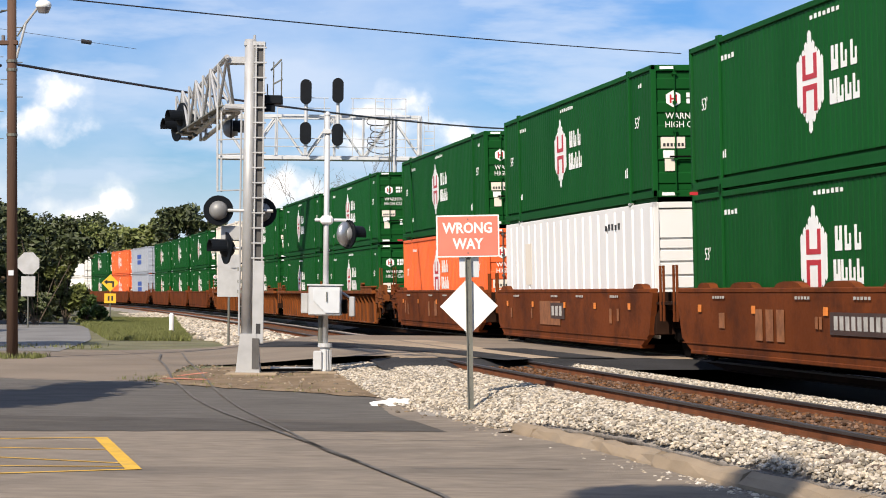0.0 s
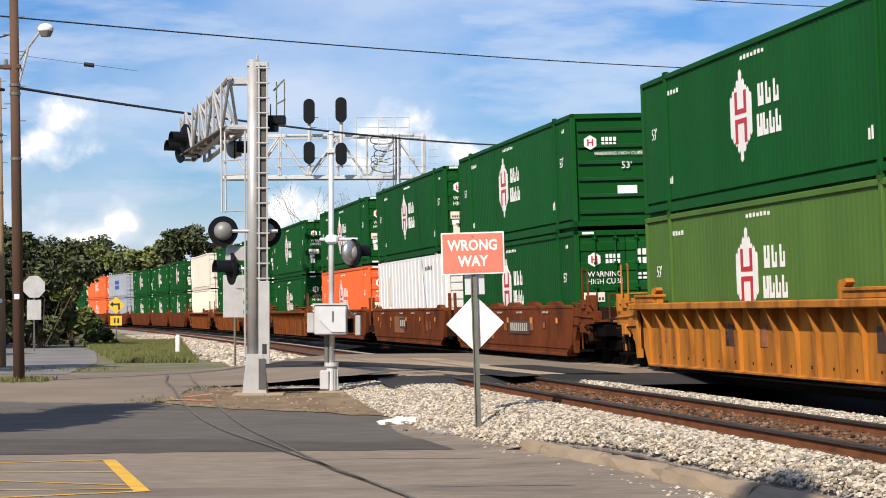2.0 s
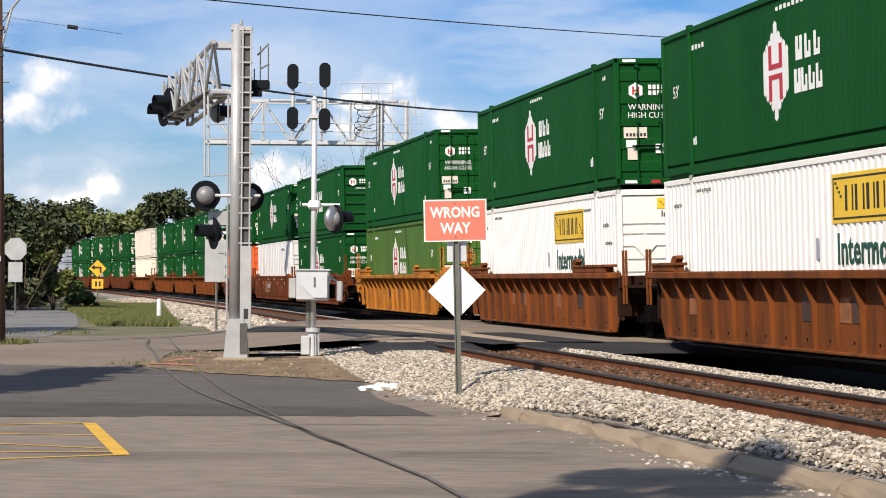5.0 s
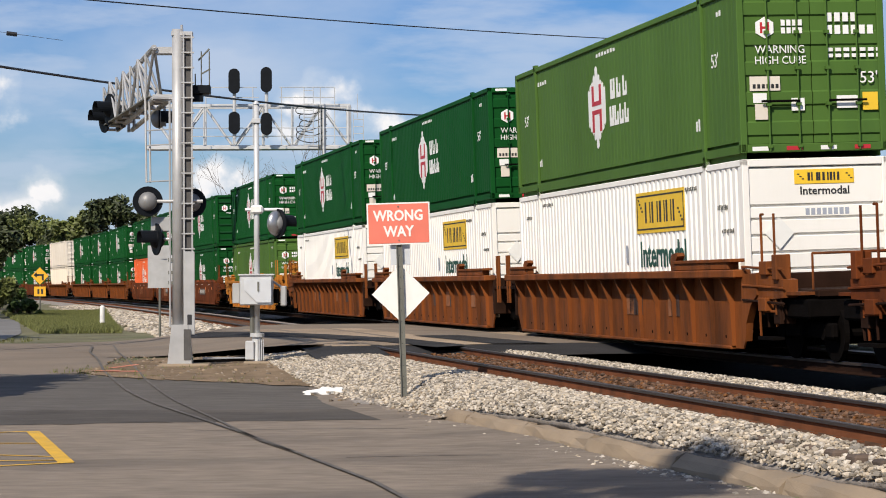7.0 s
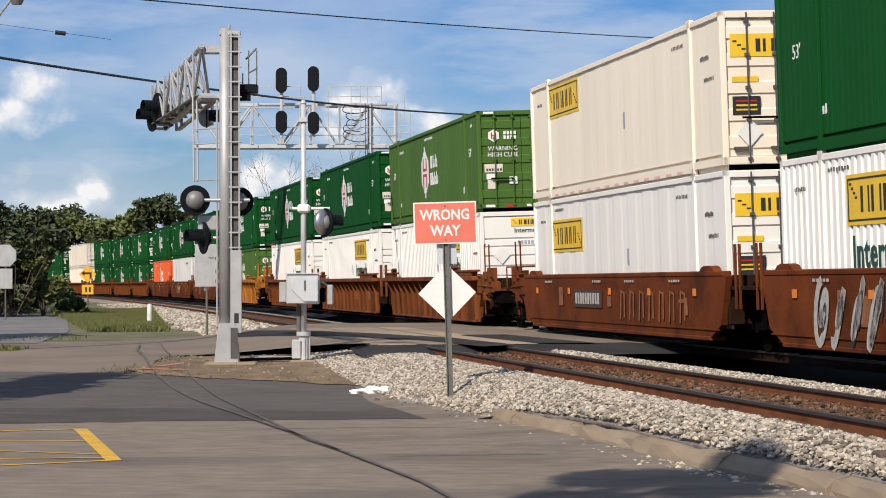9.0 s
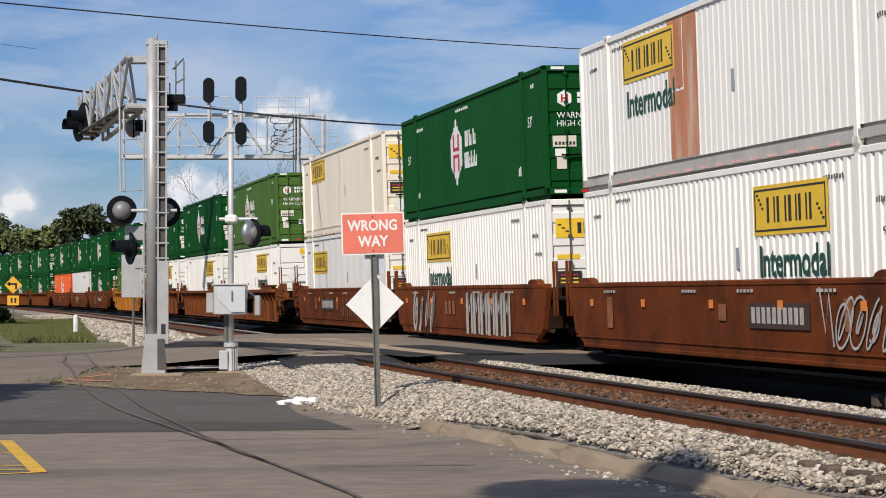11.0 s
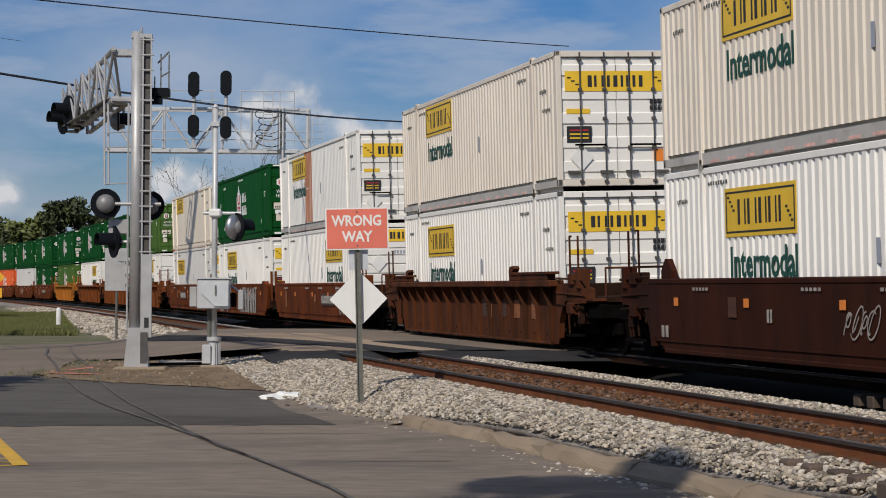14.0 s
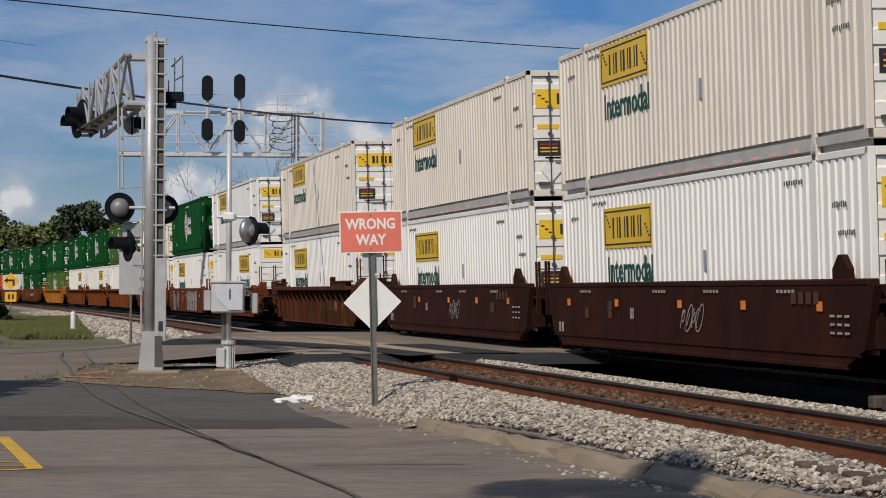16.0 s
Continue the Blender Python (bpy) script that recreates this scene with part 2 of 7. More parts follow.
M_PATCH = mat("darker_patched_asphalt", (0.08, 0.072, 0.065), 0.92, 0, 0.2, 3.0, 60, 0.4, (0.15, 0.13, 0.11), 0.6, 0.5, (0.4, 1, 1), spec=0.12)
M_DARKSTEEL = mat("weathered_dark_steel", (0.07, 0.066, 0.064), 0.7, 0, 0.2, 4, 40, 0.1)
M_ROAD = mat("pale_worn_road", (0.205, 0.166, 0.13), 0.92, 0, 0.14, 0.4, 60, 0.4, (0.14, 0.125, 0.11), 0.6, 0.3, spec=0.12)
M_TAR = mat("fresh_black_asphalt", (0.035, 0.034, 0.035), 0.9, 0, 0.25, 0.8, 60, 0.4, spec=0.12)
M_CONC = mat("concrete", (0.27, 0.21, 0.148), 0.9, 0, 0.14, 1.5, 50, 0.4, (0.2, 0.17, 0.14), 0.5, 1.8, spec=0.12)
M_DIRT = mat("dry_dirt", (0.2, 0.145, 0.095), 0.95, 0, 0.3, 1.5, 30, 0.6, (0.12, 0.085, 0.05), 0.6, 1.0, spec=0.12)
M_GROUND = mat("grassy_earth", (0.13, 0.12, 0.06), 0.95, 0, 0.3, 0.5, 20, 0.6, (0.07, 0.09, 0.03), 0.8, 0.3)
M_RUSTBED = mat("rust_stained_ballast", (0.11, 0.062, 0.038), 0.95, 0, 0.35, 6, 30, 0.8, (0.05, 0.03, 0.02), 0.7, 5, spec=0.1)
# dirty ballast with the train's shade put into its near-black colour
M_BEDSHADE = mat("shade_black_ballast", (0.016, 0.014, 0.012), 0.95, 0, 0.35, 5, 30, 0.8, spec=0.12)
M_YPAINT = mat("yellow_road_paint", (0.62, 0.36, 0.03), 0.85, 0, 0.15, 4, 50, 0.2, (0.3, 0.22, 0.1), 0.5, 5)
M_ALU = mat("galvanised_aluminium", (0.42, 0.42, 0.42), 0.5, 0.35, 0.12, 3, 40, 0.05, (0.4, 0.39, 0.37), 0.5, 2)
M_SILVER = mat("silver_paint", (0.52, 0.53, 0.54), 0.5, 0.25, 0.08, 3, 40, 0.03)
M_SIGBLACK = mat("black_signal_enamel", (0.006, 0.0075, 0.01), 0.5, 0, 0.2, 4, 40, 0.03, spec=0.12)
M_SIGNRED = mat("faded_red_sign_sheeting", (0.7, 0.17, 0.115), 0.55, 0, 0.06, 3, 40, 0.02)
M_SIGNY = mat("yellow_sign_sheeting", (0.8, 0.42, 0.02), 0.55, 0, 0.06, 3, 40, 0.02)
M_POST = mat("green_grey_steel_post", (0.15, 0.15, 0.13), 0.6, 0.4, 0.15, 5, 40, 0.1)
M_PANEL = mat("worn_crossing_timber", (0.3, 0.225, 0.155), 0.95, 0, 0.25, 2.5, 50, 0.5, (0.13, 0.1, 0.075), 0.7, 2.2, (1, 1, 1), 0.2)
M_PALEWOOD = mat("pale_pole_timber", (0.3, 0.2, 0.11), 0.9, 0, 0.2, 3, 40, 0.4, (0.16, 0.1, 0.06), 0.6, 2, (1, 1, 0.1))
M_WOOD = mat("brown_pole_timber", (0.085, 0.045, 0.028), 0.9, 0, 0.25, 3, 40, 0.4, (0.06, 0.04, 0.03), 0.6, 2, (1, 1, 0.1))
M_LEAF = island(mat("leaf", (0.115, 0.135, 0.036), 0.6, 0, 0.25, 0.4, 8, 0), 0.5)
# darker copy of the leaf, the wood's shade put into its colour
M_SHADELEAF = island(mat("shaded_leaf", (0.045, 0.058, 0.018), 0.6, 0, 0.25, 0.4, 8, 0), 0.5)
M_GRASS = island(mat("grass_blade", (0.12, 0.13, 0.035), 0.7, 0, 0.25, 0.4, 8, 0), 0.45)
M_BARK = mat("bark", (0.1, 0.075, 0.055), 0.95, 0, 0.3, 3, 20, 0.5)
M_WIRE = mat("black_cable", (0.015, 0.015, 0.017), 0.6, 0, 0.1, 3, 10, 0)
M_CAP = mat("white_plastic", (0.75, 0.75, 0.72), 0.6, 0, 0.06, 4, 30, 0.02)
M_LENS = mat("dull_red_lens", (0.17, 0.155, 0.155), 0.2, 0, 0.1, 4, 30, 0)
M_SIGNBACK = mat("bare_aluminium_sheet", (0.6, 0.62, 0.64), 0.45, 0.3, 0.06, 3, 40, 0.02)
M_GLASS = mat("dark_glass", (0.02, 0.025, 0.03), 0.1, 0, 0.1, 3, 10, 0)

# ---- mesh helpers ----


def part(name, bm, material, parent=None, label="", smooth=False):
    me = bpy.data.meshes.new(name)
    bmesh.ops.recalc_face_normals(bm, faces=bm.faces)
    bm.to_mesh(me)
    bm.free()
    me.materials.append(material)
    if smooth:
        for p in me.polygons:
            p.use_smooth = True
    ob = new(name, me)
    ob.parent = parent
    if label:
        ob["label"] = label
    return ob


def box(bm, x0, x1, y0, y1, z0, z1, bev=0.0):
    r = bmesh.ops.create_cube(bm, size=1)
    vs = r["verts"]
    for v in vs:
        v.co = Vector((x0 + (v.co.x + 0.5) * (x1 - x0), y0 + (v.co.y + 0.5) * (y1 - y0), z0 + (v.co.z + 0.5) * (z1 - z0)))
    if bev:
        es = {e for v in vs for e in v.link_edges}
        bmesh.ops.bevel(bm, geom=list(es), offset=bev, segments=1, affect="EDGES", profile=0.5)
    return bm


def bx(*a, bev=0.0):
    return box(bmesh.new(), *a, bev=bev)


def rod(bm, a, b, r, r2=None, n=8, caps=True):
    a, b = Vector(a), Vector(b)
    d = b - a
    m = Matrix.Translation((a + b) / 2) @ d.to_track_quat("Z", "Y").to_matrix().to_4x4()
    bmesh.ops.create_cone(bm, cap_ends=caps, segments=n, radius1=r, radius2=r if r2 is None else r2, depth=d.length, matrix=m)
    return bm


def rd(a, b, r, r2=None, n=8):
    return rod(bmesh.new(), a, b, r, r2, n)


def prism(bm, pts, y0, y1):
    """Extrude a polygon given in (x, z) from y0 to y1."""
    f = [bm.verts.new((x, y0, z)) for x, z in pts]
    b = [bm.verts.new((x, y1, z)) for x, z in pts]
    n = len(pts)
    bm.faces.new(f)
    bm.faces.new(b[::-1])
    for i in range(n):
        bm.faces.new((f[i], b[i], b[(i + 1) % n], f[(i + 1) % n]))
    return bm


def text_part(name, body, size, material, parent, place, label="", depth=0.006, squeeze=1.0, bold=0.0):
    cu = bpy.data.curves.new(name, "FONT")
    cu.body, cu.size, cu.extrude = body, size, depth / 2
    cu.align_x, cu.align_y = "CENTER", "CENTER"
    cu.resolution_u = 2
    cu.offset = bold
    tmp = new("tmp_text", cu)
    me = bpy.data.meshes.new_from_object(tmp.evaluated_get(bpy.context.evaluated_depsgraph_get()))
    bpy.data.objects.remove(tmp)
    me.transform(place @ Matrix.Diagonal((squeeze, 1, 1, 1)))
    me.materials.clear()
    me.materials.append(material)
    ob = new(name, me)
    ob.parent = parent
    if label:
        ob["label"] = label
    return ob


def thing(name, m=None, **tags):
    ob = new(name)
    ob.empty_display_size = 0.2
    if m is not None:
        ob.matrix_world = m
    return tagged(ob, **tags)


# ---- the line of the railway ----
H0, K1, S1, K2, S2 = 0.16434, 0.000283, 1.5, 0.000875, 160.6
STEP = 0.5
_n = int(700 / STEP)
_u = np.arange(_n) * STEP
_h = H0 + K1 * np.maximum(0, _u - S1) + K2 * np.maximum(0, _u - S2)
_x = 3.857 - np.concatenate([[0], np.cumsum(np.sin(_h) * STEP)[:-1]])
_y = 50.0 + np.concatenate([[0], np.cumsum(np.cos(_h) * STEP)[:-1]])


def line(s):
    """Point and heading of the cars' near side at s metres along the line (towards the camera)."""
    if s >= 0:
        return 3.857 + math.sin(H0) * s, 50.0 - math.cos(H0) * s, H0
    return float(np.interp(-s, _u, _x)), float(np.interp(-s, _u, _y)), float(np.interp(-s, _u, _h))


def on_line(s, lat, z, lean=0.03):
    x, y, h = line(s)
    base = Matrix(((math.sin(h), math.cos(h), 0, x), (-math.cos(h), math.sin(h), 0, y), (0, 0, 1, EYE[2]), (0, 0, 0, 1)))
    return base @ Matrix.Rotation(lean, 4, "X") @ Matrix.Translation((0, lat, z - EYE[2]))


def at_line(s, lat, z):
    x, y, h = line(s)
    return Vector((x + lat * math.cos(h), y + lat * math.sin(h), z))


def side_of(x, y):
    """(s, lat) of a place, near enough."""
    if y < 50 + (3.857 - x) * math.tan(H0) + 1:
        dx, dy = x - 3.857, y - 50.0
        return dx * math.sin(H0) - dy * math.cos(H0), dx * math.cos(H0) + dy * math.sin(H0)
    i = int(np.argmin((_x - x) ** 2 + (_y - y) ** 2))
    h = _h[i]
    return -float(_u[i]), (x - _x[i]) * math.cos(h) + (y - _y[i]) * math.sin(h)


RAIL = 0.55          # rail tops
CAR_FLOOR = RAIL + 0.39
NEAR = -3.95         # centre of the empty track
FAR = 1.33           # centre of the train's track


def smooth(a, b, v):
    v = min(1, max(0, (v - a) / (b - a)))
    return v * v * (3 - 2 * v)


def land(x, y):
    """Height of the ground."""
    s, lat = side_of(x, y)
    base = 0.28 * smooth(33, 46, y)
    bed = RAIL - 0.175
    edge = max(-6.7, min(-5.6, -5.63 - (y - 18) * 0.074))
    up = smooth(edge - 0.15, edge + 0.75 + 0.45 * smooth(27, 33, y), lat) * (1 - smooth(4.0, 6.0, lat))
    z = base + (bed - base) * up
    z -= 0.34 * smooth(-1.75, -1.3, lat) * (1 - smooth(2.6, 3.2, lat))      # lower bed under the far track
    z += 0.05 * math.exp(-((lat + 2.15) / 0.3) ** 2)
    z += 6.0 * smooth(40, 260, -lat if lat < 0 else lat * 0.5) * smooth(90, 300, y)
    return z

# ---- ground and roads ----


def grid_sheet(name, xs, ys, material, dz=0.0, keep=None, kind="structure", label=""):
    bm = bmesh.new()
    vs = {}
    for i, x in enumerate(xs):
        for j, y in enumerate(ys):
            vs[i, j] = bm.verts.new((x, y, land(x, y) + dz))
    for i in range(len(xs) - 1):
        for j in range(len(ys) - 1):
            if keep is None or keep((xs[i] + xs[i + 1]) / 2, (ys[j] + ys[j + 1]) / 2):
                bm.faces.new((vs[i, j], vs[i + 1, j], vs[i + 1, j + 1], vs[i, j + 1]))
    ob = part(name, bm, material, smooth=True)
    return tagged(ob, label=label, category=name.split("_")[0], kind=kind)


def steps(*spans):
    out = []
    for a, b, d in spans:
        n = max(1, int(round((b - a) / d)))
        out += [a + (b - a) * i / n for i in range(n)]
    return out + [spans[-1][1]]


def ribbon(name, left, right, material, dz=0.03, n=24, across=6, fixed=None, label="", kind="structure", category="road", wobble=0.0):
    """A sheet between two lines of (x, y), laid on the land."""
    def along(pts, t):
        ls = [0]
        for a, b in zip(pts, pts[1:]):
            ls.append(ls[-1] + math.dist(a, b))
        d = t * ls[-1]
        for i in range(len(pts) - 1):
            if d <= ls[i + 1] + 1e-9:
                k = (d - ls[i]) / max(1e-9, ls[i + 1] - ls[i])
                return tuple(pts[i][c] + (pts[i + 1][c] - pts[i][c]) * k for c in (0, 1))
        return pts[-1]
    bm = bmesh.new()
    rows = []
    for i in range(n + 1):
        a, b = along(left, i / n), along(right, i / n)
        row = []
        for j in range(across + 1):
            k = j / across
            x, y = a[0] + (b[0] - a[0]) * k, a[1] + (b[1] - a[1]) * k
            if wobble and j in (0, across):
                y += wobble * (noise.noise((x * 1.1, y * 0.7, 3)) + 0.6 * noise.noise((x * 3.7, y * 2.0, 8)))
            row.append(bm.verts.new((x, y, (land(x, y) if fixed is None else fixed(x, y)) + dz)))
        rows.append(row)
    for i in range(n):
        for j in range(across):
            bm.faces.new((rows[i][j], rows[i][j + 1], rows[i + 1][j + 1], rows[i + 1][j]))
    return tagged(part(name, bm, material, smooth=True), label=label, category=category, kind=kind)


ground = grid_sheet("ground", steps((-1500, -200, 130), (-200, -40, 16), (-40, -14, 2), (-14, 12, 0.3), (12, 40, 2), (40, 200, 16), (200, 1500, 130)),
                    steps((-600, -60, 90), (-60, 10, 7), (10, 70, 0.75), (70, 130, 2.5), (130, 330, 10), (330, 3000, 270)), M_GROUND,
                    label="dry grassy earth beside the railway reaching the horizon")

# the open asphalt in front
CURB = [(5.3, 10.0), (4.3, 14.5), (3.44, 18.1), (3.0, 19.9), (2.7, 21.05), (2.28, 22.95), (1.85, 24.9), (1.3, 26.9), (0.95, 28.3)]
lot = ribbon("pavement_lot", [(-16, -14), (-16, 26), (-13, 41.6), (-8.07, 40.9), (-5.0, 40.3)], [(8.6, -14), (5.4, 9.6), (3.3, 18.6), (2.7, 21.0), (1.9, 24.7), (1.0, 28.4), (0.2, 31.9), (-0.75, 37.0), (-2.6, 38.3)], M_ASPHALT, 0.02, 60, 14,
             label="grey weathered asphalt forecourt with darker patches", category="pavement")


def cross_z(x, y):
    s, lat = side_of(x, y)
    base = 0.28 * smooth(33, 46, y)
    return base + (RAIL + 0.005 - base) * smooth(-9.5, -5.2, lat)


apron = ribbon("road_apron", [(-16, 40.5), (-16, 58)], [(-5.2, 40.6), (-5.6, 58)], M_ROAD, 0.012, 14, 14, fixed=cross_z, label="pale worn road surface leading to the crossing")
crossing = ribbon("road_crossing", [(-5.6, 46.2), (-2.3, 46.4), (0.9, 44.0), (3.8, 45.2), (12, 47.5)], [(-8.6, 58), (-4.8, 61.6), (-3.3, 68.0), (0.8, 69), (9, 71)], M_ROAD, 0.016, 24, 10, fixed=cross_z,
                  label="pale worn level crossing surface between the rails")
M_SIDEROAD = mat("grey_side_road", (0.19, 0.185, 0.18), 0.92, 0, 0.15, 0.5, 60, 0.3, (0.12, 0.115, 0.11), 0.6, 0.4, spec=0.12)
side_road = ribbon("road_side", [(-16, 56), (-17.2, 75), (-22, 104), (-30, 130)], [(-9.8, 56), (-11.2, 70), (-15.5, 96), (-25, 130)], M_SIDEROAD, 0.02, 24, 6,
                   label="grey side road running off beside the railway")

# ---- track ----


def railway(name, lat, lean, label, steel=None):
    root = thing(name, kind="structure", label=label, category="track")
    for side, off in (("near_rail", -0.755), ("far_rail", 0.755)):
        bm = bmesh.new()
        prof = [(-0.075, -0.172), (0.075, -0.172), (0.075, -0.158), (0.012, -0.14), (0.01, -0.045), (0.037, -0.035), (0.037, -0.004), (0.03, 0), (-0.03, 0), (-0.037, -0.004), (-0.037, -0.035), (-0.01, -0.045), (-0.012, -0.14), (-0.075, -0.158)]
        prev = None
        s = 45.0
        while s > -330:
            m = on_line(s, lat, RAIL, lean)
            ring = [bm.verts.new(m @ Vector((0, off + y, z))) for y, z in prof]
            if prev:
                for i in range(len(ring)):
                    f = bm.faces.new((prev[i], prev[(i + 1) % len(ring)], ring[(i + 1) % len(ring)], ring[i]))
                    f.material_index = 1 if i in (6, 7, 8, 9) else 0
            prev = ring
            s -= 3.0 if s > -60 else 6.0
        ob = part(side, bm, steel or M_RAIL, root)
        ob.data.materials.append(M_RAILTOP)
        ob["label"] = "rusty steel rail with a worn head"
    return root


near_track = railway("track_near", NEAR, 0.0, "empty railway track with rusty rails on pale ballast")
# these rails wear the darkened steel, for the shade below the train
far_track = railway("track_far", FAR, 0.03, "railway track under the passing train", M_GAPSHADE)

M_SPOT = mat("orange_reflector", (0.75, 0.22, 0.03), 0.5, 0, 0.1, 6, 40, 0)
M_TAPE = mat("faded_reflector_tape", (0.75, 0.45, 0.38), 0.4, 0, 0.2, 6, 30, 0)

# ---- containers ----
CL, CW, CH = 16.15, 2.59, 2.9     # 53 foot high-cube


CREST = {}       # how far out each box's side stands


def corrugated(x0, x1, y, z0, z1, pitch, depth, out, groove=0.30):
    """A pressed side sheet in the plane y, ribs standing out by depth to the side of sign out."""
    bm = bmesh.new()
    n = max(1, int(round((x1 - x0) / pitch)))
    p = (x1 - x0) / n
    pts = []
    for i in range(n):
        a = x0 + i * p
        pts += [(a, 0), (a + groove * p, 0), (a + groove * 1.4 * p, 1), (a + (1 - groove * 0.4) * p, 1)]
    pts.append((x1, 0))
    lo = [bm.verts.new((x, y + out * depth * k, z0)) for x, k in pts]
    hi = [bm.verts.new((x, y + out * depth * k, z1)) for x, k in pts]
    for i in range(len(pts) - 1):
        bm.faces.new((lo[i], lo[i + 1], hi[i + 1], hi[i]))
    return bm


def container(name, paint, pitch, depth, label, end="doors", frame=None, posts=True, leaf=None, rail=None, groove=0.30):
    """A 53 foot box; its near (door) end at +x, its seen side at -y."""
    frame = frame or paint
    rail = rail or frame
    root = thing(name, label=label, category="container", group="containers on the train")
    h, w = CL / 2, CW / 2
    CREST[root.name] = w - 0.045 + depth + 0.001
    for sy in (-1, 1):
        part("side_panel", corrugated(-h + 0.1, h - 0.1, sy * (w - 0.045), 0.3, CH - 0.1, pitch, depth, sy, groove), paint, root)
        part("top_rail", bx(-h, h, sy * w - 0.05 - 0.05 * sy, sy * w + 0.05 - 0.05 * sy, CH - 0.11, CH, bev=0.012), frame, root)
        bm = bmesh.new()
        ys = sorted((sy * (w - 0.09), sy * w))
        prism(bm, [(-h, 0.1), (-6.2, 0.1), (-6.1, 0.05), (6.1, 0.05), (6.2, 0.1), (h, 0.1), (h, 0.24), (-h, 0.24)], *ys)
        part("bottom_rail", bm, rail, root)
        part("side_web", bx(-h + 0.1, h - 0.1, min(sy * (w - 0.13), sy * (w - 0.1)), max(sy * (w - 0.13), sy * (w - 0.1)), 0.01, 0.34), rail, root)
        for x in (-6.1, 6.1) if posts else ():
            bm = bx(x - 0.07, x + 0.07, sy * w - 0.03 - 0.02 * sy, sy * w + 0.03 - 0.02 * sy, 0.0, CH + 0.02, bev=0.01)
            box(bm, x - 0.11, x + 0.11, sy * w - 0.04 - 0.03 * sy, sy * w + 0.04 - 0.03 * sy, -0.04, 0.14)
            box(bm, x - 0.11, x + 0.11, sy * w - 0.04 - 0.03 * sy, sy * w + 0.04 - 0.03 * sy, CH - 0.08, CH + 0.05)
            part("lifting_post", bm, frame, root)
        for x in (-h, h):
            k = 1 if x < 0 else -1
            part("corner_post", bx(min(x, x + k * 0.12), max(x, x + k * 0.12), min(sy * w, sy * (w - 0.12)), max(sy * w, sy * (w - 0.12)), 0.1, CH, bev=0.012), frame, root)
    part("roof", bx(-h + 0.02, h - 0.02, -w + 0.05, w - 0.05, CH - 0.06, CH - 0.015), paint, root)
    part("floor", bx(-h + 0.05, h - 0.05, -w + 0.08, w - 0.08, 0.14, 0.22), M_UNDER, root)
    part("front_wall", bx(-h + 0.02, -h + 0.07, -w + 0.1, w - 0.1, 0.16, CH - 0.06), paint, root)
    part("sill", bx(h - 0.1, h, -w + 0.12, w - 0.12, 0.1, 0.24, bev=0.01), frame, root)
    part("header", bx(h - 0.1, h, -w + 0.12, w - 0.12, CH - 0.13, CH, bev=0.01), frame, root)
    if end == "doors":
        for y0, y1 in ((-w + 0.12, -0.008), (0.008, w - 0.12)):
            bm = bmesh.new()
            zs = [(0.25, 0)]
            for k in range(5):
                z = 0.5 + k * 0.5
                zs += [(z - 0.13, 0), (z - 0.1, 0.03), (z + 0.1, 0.03), (z + 0.13, 0)]
            zs.append((CH - 0.14, 0))
            for (za, da), (zb, db) in zip(zs, zs[1:]):
                bm.faces.new([bm.verts.new(c) for c in ((h - 0.06 + da, y0, za), (h - 0.06 + da, y1, za), (h - 0.06 + db, y1, zb), (h - 0.06 + db, y0, zb))])
            bmesh.ops.remove_doubles(bm, verts=bm.verts, dist=0.0005)
            bmesh.ops.solidify(bm, geom=bm.faces[:], thickness=0.02)
            door = part("door", bm, leaf or paint, root)
            for f in (0.33, 0.78) if y0 < 0 else (0.22, 0.67):
                y = y0 + (y1 - y0) * f
                bm = rd((h + 0.02, y, 0.12), (h + 0.02, y, CH - 0.03), 0.015, n=6)
                for z in (0.2, 0.9, 1.5, 2.1, 2.72):
                    box(bm, h - 0.05, h + 0.042, y - 0.04, y + 0.04, z - 0.028, z + 0.028)
                part("lock_rod", bm, M_DARKSTEEL if paint not in (M_GREEN, M_LTGREEN) else frame, door, "locking rod with brackets")
            bm = rd((h + 0.05, y0 + 0.25, 0.95), (h + 0.05, y1 - 0.25, 0.95), 0.02, n=6)
            part("handle", bm, M_UNDER, door)
    else:
        bm = bx(h - 0.1, h - 0.075, -w + 0.12, w - 0.12, 0.25, CH - 0.14)
        part("end_wall", bm, paint, root)
        if paint in (M_WHITE, M_REEFER):
            # broad flat sheets with narrow recessed joints
            zs = (0.25, 0.5, 0.78, 1.06, 1.34, 1.63, 1.9, 2.12, 2.76)
            for za, zb in zip(zs, zs[1:]):
                part("end_sheet", bx(h - 0.078, h - 0.03, -w + 0.12, w - 0.12, za + 0.022, zb - 0.022, bev=0.008), paint, root)
            return root
        for k in range(6):
            z = 0.45 + k * 0.41
            part("end_rib", bx(h - 0.052, h - 0.015, -w + 0.16, w - 0.16, z - 0.05, z + 0.05, bev=0.015), M_DARKGREEN if paint is M_GREEN else paint, root)
    return root


def mark(name, root, x0, x1, z0, z1, material, lift=0.004, label=""):
    """A thin painted mark on the seen side."""
    y = -CREST[root.name]
    return part(name, bx(x0, x1, y - 0.004, y, z0, z1), material, root, label)


def end_mark(name, root, y0, y1, z0, z1, material, label=""):
    x = CL / 2 + (0.0 if material is not M_YELLOW else 0.002)
    return part(name, bx(x - 0.028, x - 0.02, y0, y1, z0, z1), material, root, label)


